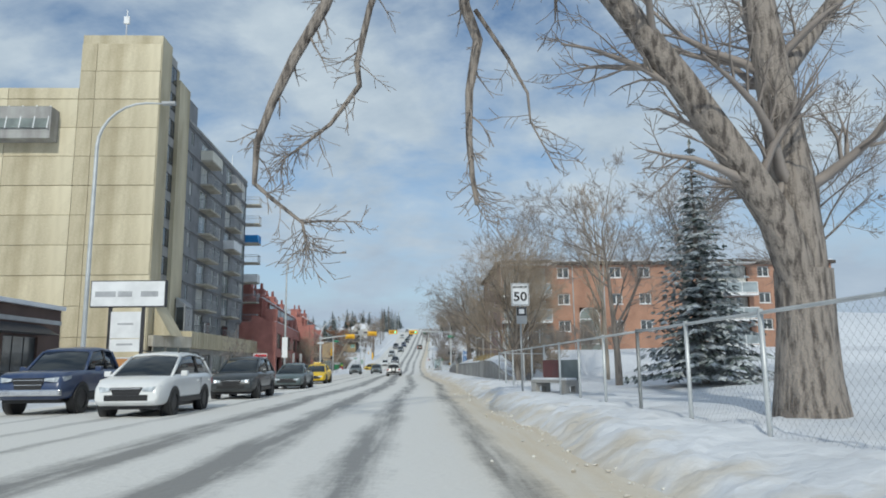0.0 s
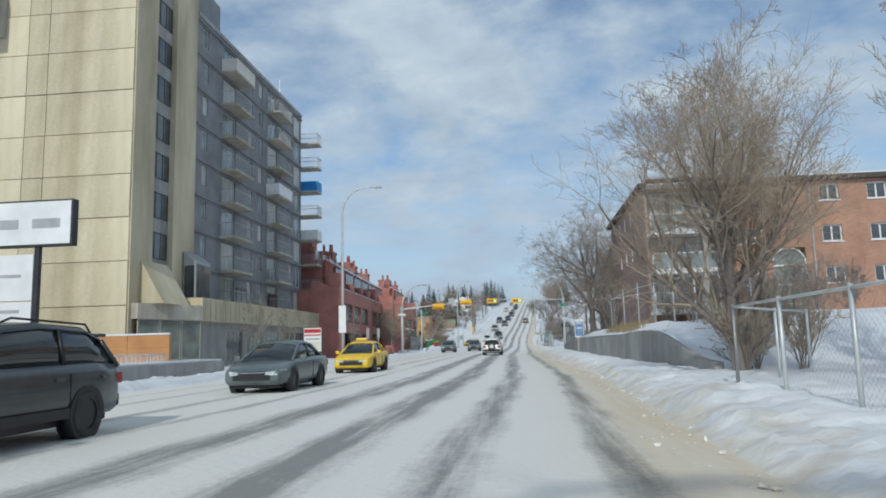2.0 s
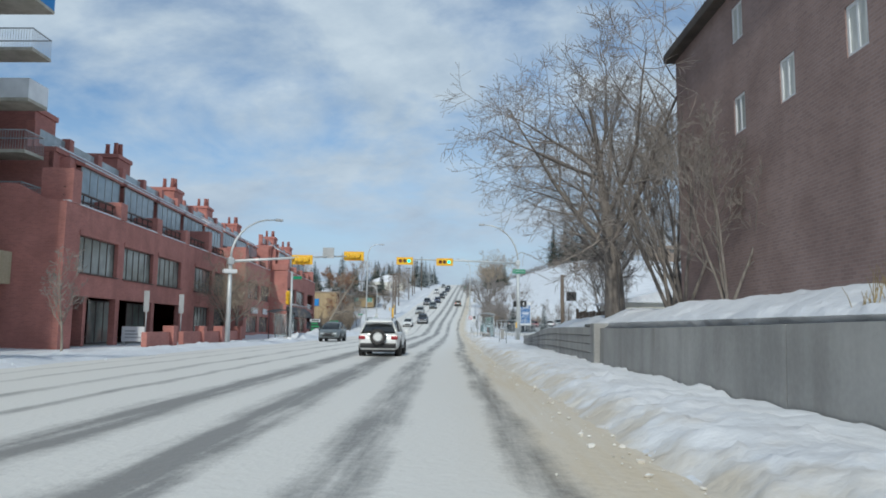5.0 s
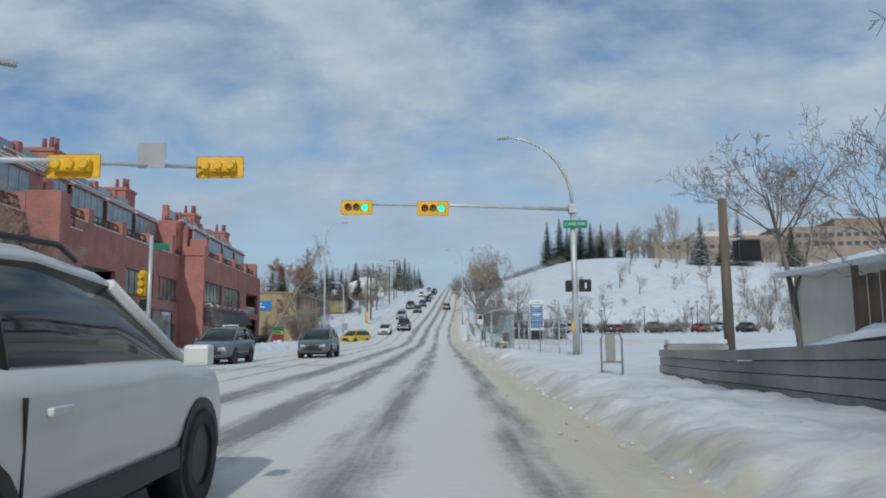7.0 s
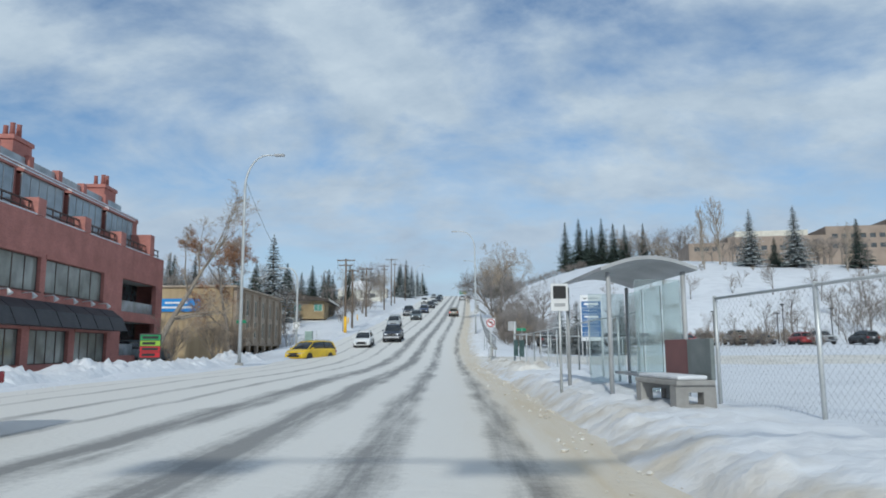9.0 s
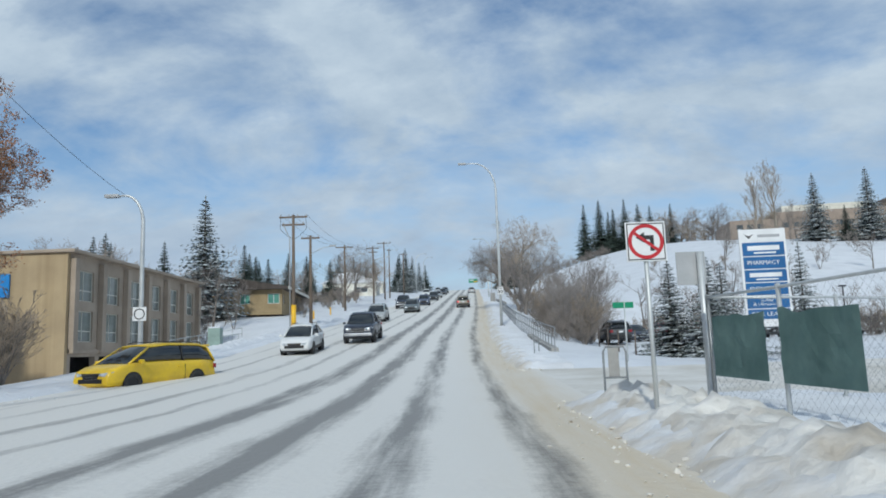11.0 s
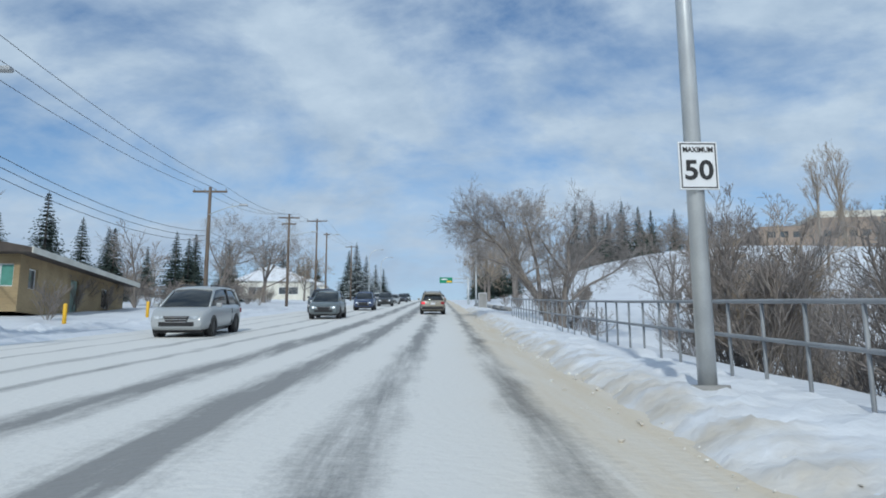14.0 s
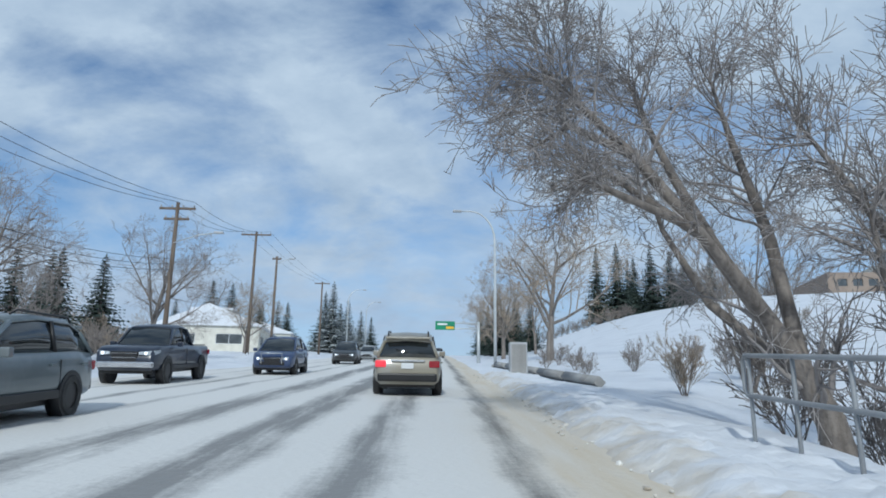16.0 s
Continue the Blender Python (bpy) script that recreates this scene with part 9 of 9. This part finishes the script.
def car(kind, x, y, yaw, col, label, lights=False, spare=False, taxi=False, plate=True, rear_lit=False, group="cars on the street", z=None, pitch=None, bull=False):
    """A car whose front is at its own y = 0 and looks to -y; x, y is where the middle of its front meets the road."""
    s = SHAPES[kind]
    L_, w, zb, wr = s["L"], s["w"], s["zb"], s["wr"]
    root = new("pickup_truck" if kind == "pickup" else ("minivan" if kind == "van" else "car"))
    a = radians(yaw)
    yb = y + L_ * math.cos(a)
    zf = road_z(y) + 0.05 if z is None else z
    zr = road_z(yb) + 0.05 if z is None else z
    sl = math.degrees(math.atan2(zr - zf, L_)) * (1 if math.cos(a) > 0 else 1)
    root.matrix_basis = pose(x, y, zf) @ pose(0, 0, 0, 0, 0, yaw) @ pose(0, 0, 0, sl, 0, 0)
    root.empty_display_size = 0.3
    tagged(root, label, "car" if kind != "pickup" else "truck", group)
    taper = lambda t: 0.86 + 0.14 * min(1, t / 0.10, (1 - t) / 0.06) if 0 < t < 1 else 0.84
    st = []
    for yy, zz in s["sh"]:
        t = yy / L_
        st.append(body_ring(yy, zb + (0.12 if yy in (0, L_) else 0), zz, w * taper(t)))
    body = part("body", loft(st, 16), col, root)
    # wheel arches and sills in dark plastic
    for yy in (s["fa"], s["ra"]):
        for sd in (-1, 1):
            b = B()
            n = 12
            rr = []
            for k in range(n + 1):
                q = math.pi * k / n
                rr.append([b.verts.new((sd * px, yy + pr * math.cos(q), max(wr * 0.75, wr + pr * math.sin(q)))) for px, pr in ((w - 0.06, wr + 0.07), (w + 0.012, wr + 0.07), (w + 0.012, wr - 0.01), (w - 0.06, wr - 0.01))])
            for u, v in zip(rr, rr[1:]):
                for i in range(4):
                    b.faces.new((u[i], u[(i + 1) % 4], v[(i + 1) % 4], v[i]))
            part("wheel_arch", b, M_BLACK, root)
            b = tube(B(), [(sd * (w - 0.24), yy, wr), (sd * (w + 0.004), yy, wr)], wr + 0.05, 18)
            part("wheel_well", b, M_BLACK, root)
            wheel(root, sd * (w - 0.085), yy, wr, sd)
    part("underbody", box(B(), -w * 0.8, w * 0.8, 0.25, L_ - 0.25, zb - 0.1, zb + 0.05, 0.03), M_BLACK, root)
    # cabin: glass house, roof and pillars
    cab = s["cab"]
    zb0 = cab[0][1] - 0.03
    g = loft([cabin_ring(yy, zb0, max(zz, zb0 + 0.03), w * 0.87, hw) for yy, zz, hw in cab], 10)
    part("window_glass", g, M_CARGLASS, root, "dark tinted glass")
    roof = cab[1:-1]
    rr = []
    for yy, zz, hw in [(roof[0][0] - 0.04, roof[0][1] - 0.03, roof[0][2])] + list(roof) + [(roof[-1][0] + 0.05, roof[-1][1] - 0.03, roof[-1][2])]:
        half = [(0, zz - 0.02), (hw - 0.02, zz - 0.06), (hw + 0.02, zz - 0.075), (hw + 0.012, zz - 0.045), (hw - 0.08, zz + 0.015), (0, zz + 0.042)]
        rr.append([(px, yy, pz) for px, pz in half] + [(-px, yy, pz) for px, pz in half[-2:0:-1]])
    part("roof", loft(rr, 10), col, root)
    for sd in (-1, 1):
        for i, (p, q) in enumerate(((cab[0], cab[1]), (cab[-1], cab[-2]))):
            part("pillar", tube(B(), [(sd * w * 0.87, p[0], zb0), (sd * (q[2] + 0.01), q[0], q[1] - 0.06)], 0.045, 5), col, root)
        ym = (cab[1][0] + cab[-2][0]) / 2 + 0.05
        part("pillar", tube(B(), [(sd * w * 0.88, ym, zb0), (sd * (cab[2][2] + 0.015), ym, cab[2][1] - 0.08)], 0.035, 5), M_BLACK, root)
        part("mirror", box(B(), min(sd * (w + 0.02), sd * (w + 0.2)), max(sd * (w + 0.02), sd * (w + 0.2)), cab[0][0] + 0.28, cab[0][0] + 0.42, zb0 + 0.0, zb0 + 0.15, 0.03), col, root)
        part("door_line", box(B(), min(sd * (w - 0.02), sd * (w + 0.004)), max(sd * (w - 0.02), sd * (w + 0.004)), ym - 0.008, ym + 0.008, zb + 0.12, zb0 - 0.06), M_BLACK, root)
        for yd in (ym - 0.35, ym + 0.75):
            part("door_handle", box(B(), min(sd * (w - 0.02), sd * (w + 0.03)), max(sd * (w - 0.02), sd * (w + 0.03)), yd, yd + 0.18, zb0 - 0.16, zb0 - 0.12, 0.01), col, root)
        zh = s["sh"][1][1]
        hl = B()
        secs = [(sd * w * 0.44, 0.005, zh - 0.155, zh - 0.085), (sd * w * 0.70, 0.03, zh - 0.185, zh - 0.06), (sd * w * 0.885, 0.17, zh - 0.175, zh - 0.035), (sd * w * 0.955, 0.46, zh - 0.10, zh - 0.015)]
        rgs = [[hl.verts.new(v) for v in ((hx, hy - 0.03, h0), (hx, hy - 0.015, h1), (hx * 0.93, hy + 0.12, h1), (hx * 0.93, hy + 0.12, h0))] for hx, hy, h0, h1 in secs]
        for u_, v_ in zip(rgs, rgs[1:]):
            for i in range(4):
                hl.faces.new((u_[i], u_[(i + 1) % 4], v_[(i + 1) % 4], v_[i]))
        hl.faces.new(rgs[0]); hl.faces.new(rgs[-1][::-1])
        bmesh.ops.recalc_face_normals(hl, faces=hl.faces[:])
        part("headlamp", hl, M_LAMP, root)
        if kind in ("suv", "pickup", "hatch"):
            part("sill_cladding", box(B(), min(sd * (w - 0.03), sd * (w + 0.012)), max(sd * (w - 0.03), sd * (w + 0.012)), s["fa"] + wr + 0.06, s["ra"] - wr - 0.06, zb + 0.02, zb + 0.17, 0.02), M_BLACK, root)
        if lights:
            part("running_lamp", tube(B(), [(sd * w * 0.66, -0.022, zh - 0.122), (sd * w * 0.66, 0.02, zh - 0.122)], [0.045, 0.05], 12), M_HEAD, root, "lit headlamp bulb")
        zt = s["sh"][-2][1]
        part("tail_lamp", box(B(), min(sd * w * 0.62, sd * w * 0.93), max(sd * w * 0.62, sd * w * 0.93), L_ - 0.16, L_ + 0.015, zt - 0.2, zt - 0.02, 0.03), M_TAIL if rear_lit and sd > 0 else M_TAILOFF, root)
        part("fog_lamp", tube(B(), [(sd * w * 0.66, 0.02, zb + 0.22), (sd * w * 0.66, 0.10, zb + 0.22)], 0.06, 10), M_LAMP, root)
    zh = s["sh"][1][1]
    big = 0.12 if kind == "pickup" else 0.0
    part("grille", prism(B(), [(-w * 0.43, zh - 0.07), (w * 0.43, zh - 0.07), (w * 0.34, zh - 0.30 - big), (-w * 0.34, zh - 0.30 - big)], "y", -0.012, 0.1), M_BLACK, root)
    for k in range(3):
        part("grille_bar", box(B(), -w * (0.34 + 0.03 * k), w * (0.34 + 0.03 * k), -0.024, 0.0, zh - 0.28 - big + k * (0.085 + big * 0.4), zh - 0.262 - big + k * (0.085 + big * 0.4)), M_CHROME if kind in ("pickup", "van") or k == 2 else M_DARK, root)
    part("lower_grille", box(B(), -w * 0.6, w * 0.6, -0.005, 0.1, zb + 0.12, zb + 0.28, 0.02), M_BLACK, root)
    part("rear_bumper", box(B(), -w * 0.86, w * 0.86, L_ - 0.12, L_ + 0.05, zb + 0.08, zb + 0.30, 0.05), M_BLACK if kind in ("suv", "pickup") else col, root)
    if plate:
        part("number_plate", box(B(), -0.16, 0.16, L_ + 0.002, L_ + 0.022, zb + 0.42, zb + 0.57), M_WHITE, root, "blank pale number plate")
    if kind in ("suv", "van", "hatch"):
        zt = cab[-1][1]
        b = B()
        part("tailgate_trim", box(B(), -w * 0.5, w * 0.5, L_ - 0.02, L_ + 0.02, zt - 0.2, zt - 0.15, 0.01), M_CHROME, root)
        part("rear_wiper", tube(B(), [(0.02, L_ - 0.04, zt + 0.06), (0.32, L_ - 0.07, zt + 0.12)], 0.012, 4), M_BLACK, root)
        part("spoiler", box(B(), -cab[-2][2] + 0.02, cab[-2][2] - 0.02, cab[-2][0] - 0.02, cab[-2][0] + 0.2, cab[-2][1] - 0.0, cab[-2][1] + 0.06, 0.02), col, root)
        for sd in (-1, 1):
            part("roof_rail", tube(B(), [(sd * 0.56, cab[1][0] + 0.2, cab[2][1] - 0.0), (sd * 0.56, cab[1][0] + 0.4, cab[2][1] + 0.07), (sd * 0.55, cab[-2][0] - 0.3, cab[-3][1] + 0.06), (sd * 0.55, cab[-2][0] - 0.1, cab[-2][1] + 0.0)], 0.018, 5), M_BLACK, root)
    if kind == "pickup":
        part("load_bed", box(B(), -w * 0.78, w * 0.78, 4.0, 5.66, 1.236, 1.27), M_BLACK, root)
        part("bumper_bar", box(B(), -w * 0.9, w * 0.9, -0.06, 0.08, zb + 0.1, zb + 0.28, 0.04), M_CHROME, root)
    if bull:
        part("bull_bar", tube(B(), [(-0.45, -0.1, 0.5), (-0.45, -0.12, 0.95), (0.45, -0.12, 0.95), (0.45, -0.1, 0.5)], 0.03, 6), M_CHROME, root)
    if spare:
        sw = new("spare_wheel")
        sw.parent = root
        sw.matrix_basis = pose(0, L_ + 0.12, 0.86, 0, 0, 90)
        for me in _wheel[wr]:
            o = new(me.name.split(".")[0], me)
            o.parent = sw
        part("wheel_cover", tube(B(), [(0, L_ + 0.16, 0.86), (0, L_ + 0.245, 0.86)], [0.2, 0.17], 18), col, root)
    if taxi:
        part("roof_sign", box(B(), -0.28, 0.28, 2.2, 2.42, cab[2][1] + 0.03, cab[2][1] + 0.17, 0.04), M_TAXI, root)
    return root


P_BEIGE = paint("dirty_champagne_paint", (0.27, 0.245, 0.19), 0.4)
P_WHITE = paint("white_car_paint", (0.72, 0.73, 0.73), 0.15)
P_BLUE = paint("dark_blue_paint", (0.018, 0.04, 0.11), 0.12)
P_GREY = paint("dark_grey_paint", (0.03, 0.036, 0.04), 0.09)
P_TEAL = paint("grey_green_paint", (0.07, 0.10, 0.105), 0.22)
P_SILVER = paint("silver_paint", (0.36, 0.38, 0.39), 0.3)
P_SLATE = paint("slate_grey_paint", (0.10, 0.125, 0.135), 0.2)
P_NAVY = paint("navy_paint", (0.012, 0.02, 0.04), 0.07)
P_REDC = paint("red_car_paint", (0.30, 0.03, 0.03), 0.15)

# going the same way (their fronts look up the hill)
car("suv", lane_x(263) - 1.0, 262.5, 180, P_BEIGE, "dirty champagne sport utility car with one tail lamp lit", rear_lit=True)
car("suv", -3.1, 96.8, 180, P_WHITE, "white sport utility car with a spare wheel on its back", spare=True)
car("sedan", lane_x(350) + 0.0, 352, 180, P_SILVER, "distant silver car climbing the hill")
# coming down
car("suv", -7.4, 18.6, 0, P_WHITE, "white compact sport utility car in traffic")
car("pickup", -10.7, 20.2, 0, P_BLUE, "dark blue pickup truck in the outer lane")
car("suv", -7.4, 28.8, 0, P_GREY, "dark grey sport utility car with headlamps on", lights=True)
car("sedan", -7.5, 41.5, 0, P_TEAL, "grey-green saloon car coming down the street")
car("sedan", -7.9, 54.6, 0, M_TAXI, "bright yellow taxi saloon with a roof sign", taxi=True)
car("suv", -10.7, 122.2, 0, P_SLATE, "slate grey sport utility car with roof bars")
car("suv", -7.6, 130.4, 0, P_TEAL, "grey-green sport utility car in the near lane")
car("van", -12.95, 183.2, -24, M_TAXI, "yellow taxi minivan pulling out of the side lane", taxi=False, z=0.32)
car("hatch", -9.0, 196.8, 0, P_WHITE, "white compact hatchback coming down the hill")
car("pickup", -6.5, 203.5, 0, P_NAVY, "navy black pickup truck with headlamps on", lights=True)
car("van", -8.4, 230.0, 0, P_SILVER, "silver minivan coming down the hill")
car("suv", -5.9, 248.0, 0, P_SLATE, "slate grey sport utility car with headlamps on", lights=True)
car("pickup", -8.0, 261.2, 0, P_NAVY, "navy pickup truck with bright running lamps", lights=True)
car("suv", -5.3, 270.2, 0, P_BLUE, "dark blue sport utility car with a chrome bull bar", lights=True, bull=True)
for i, (dx, y, k, c) in enumerate(((-7.0, 292, "suv", P_GREY), (-7.1, 310, "sedan", P_SILVER), (-10.4, 322, "suv", P_WHITE), (-7.0, 334, "hatch", P_NAVY), (-7.2, 352, "suv", P_SLATE), (-10.2, 372, "sedan", P_SILVER))):
    car(k, lane_x(y) + dx, y, 0, c, ("dark grey car coming down the hill", "silver car coming down the hill", "white car coming down the hill", "dark small car coming down the hill", "slate grey car coming down the hill", "silver car far up the hill")[i], lights=i % 2 == 0)
# parked below the hill and beside the tower
for i in range(17):
    r_ = random.Random(60 + i)
    x, y = 12.2 + (i % 9) * 2.75 + (0 if i < 9 else 25), 218 + (i // 9) * 2 + r_.uniform(-0.4, 0.4)
    car(("suv", "sedan", "hatch", "suv", "pickup")[i % 5], x, y, 0 if i % 3 else 180, (P_GREY, P_WHITE, P_NAVY, P_SILVER, P_REDC)[(i * 2) % 5],
        ("dark grey", "white", "navy", "silver", "red")[(i * 2) % 5] + " car parked in the snowy lot", group="cars in the lot", z=gz(x, y) + 0.03)
car("pickup", -29.0, 55.2, -80, P_SILVER, "silver pickup parked before the tower", group="cars in the lot", z=0.2)
car("pickup", -27.5, 178.5, -70, P_SLATE, "slate blue pickup parked by the office block", group="cars in the lot", z=0.2)
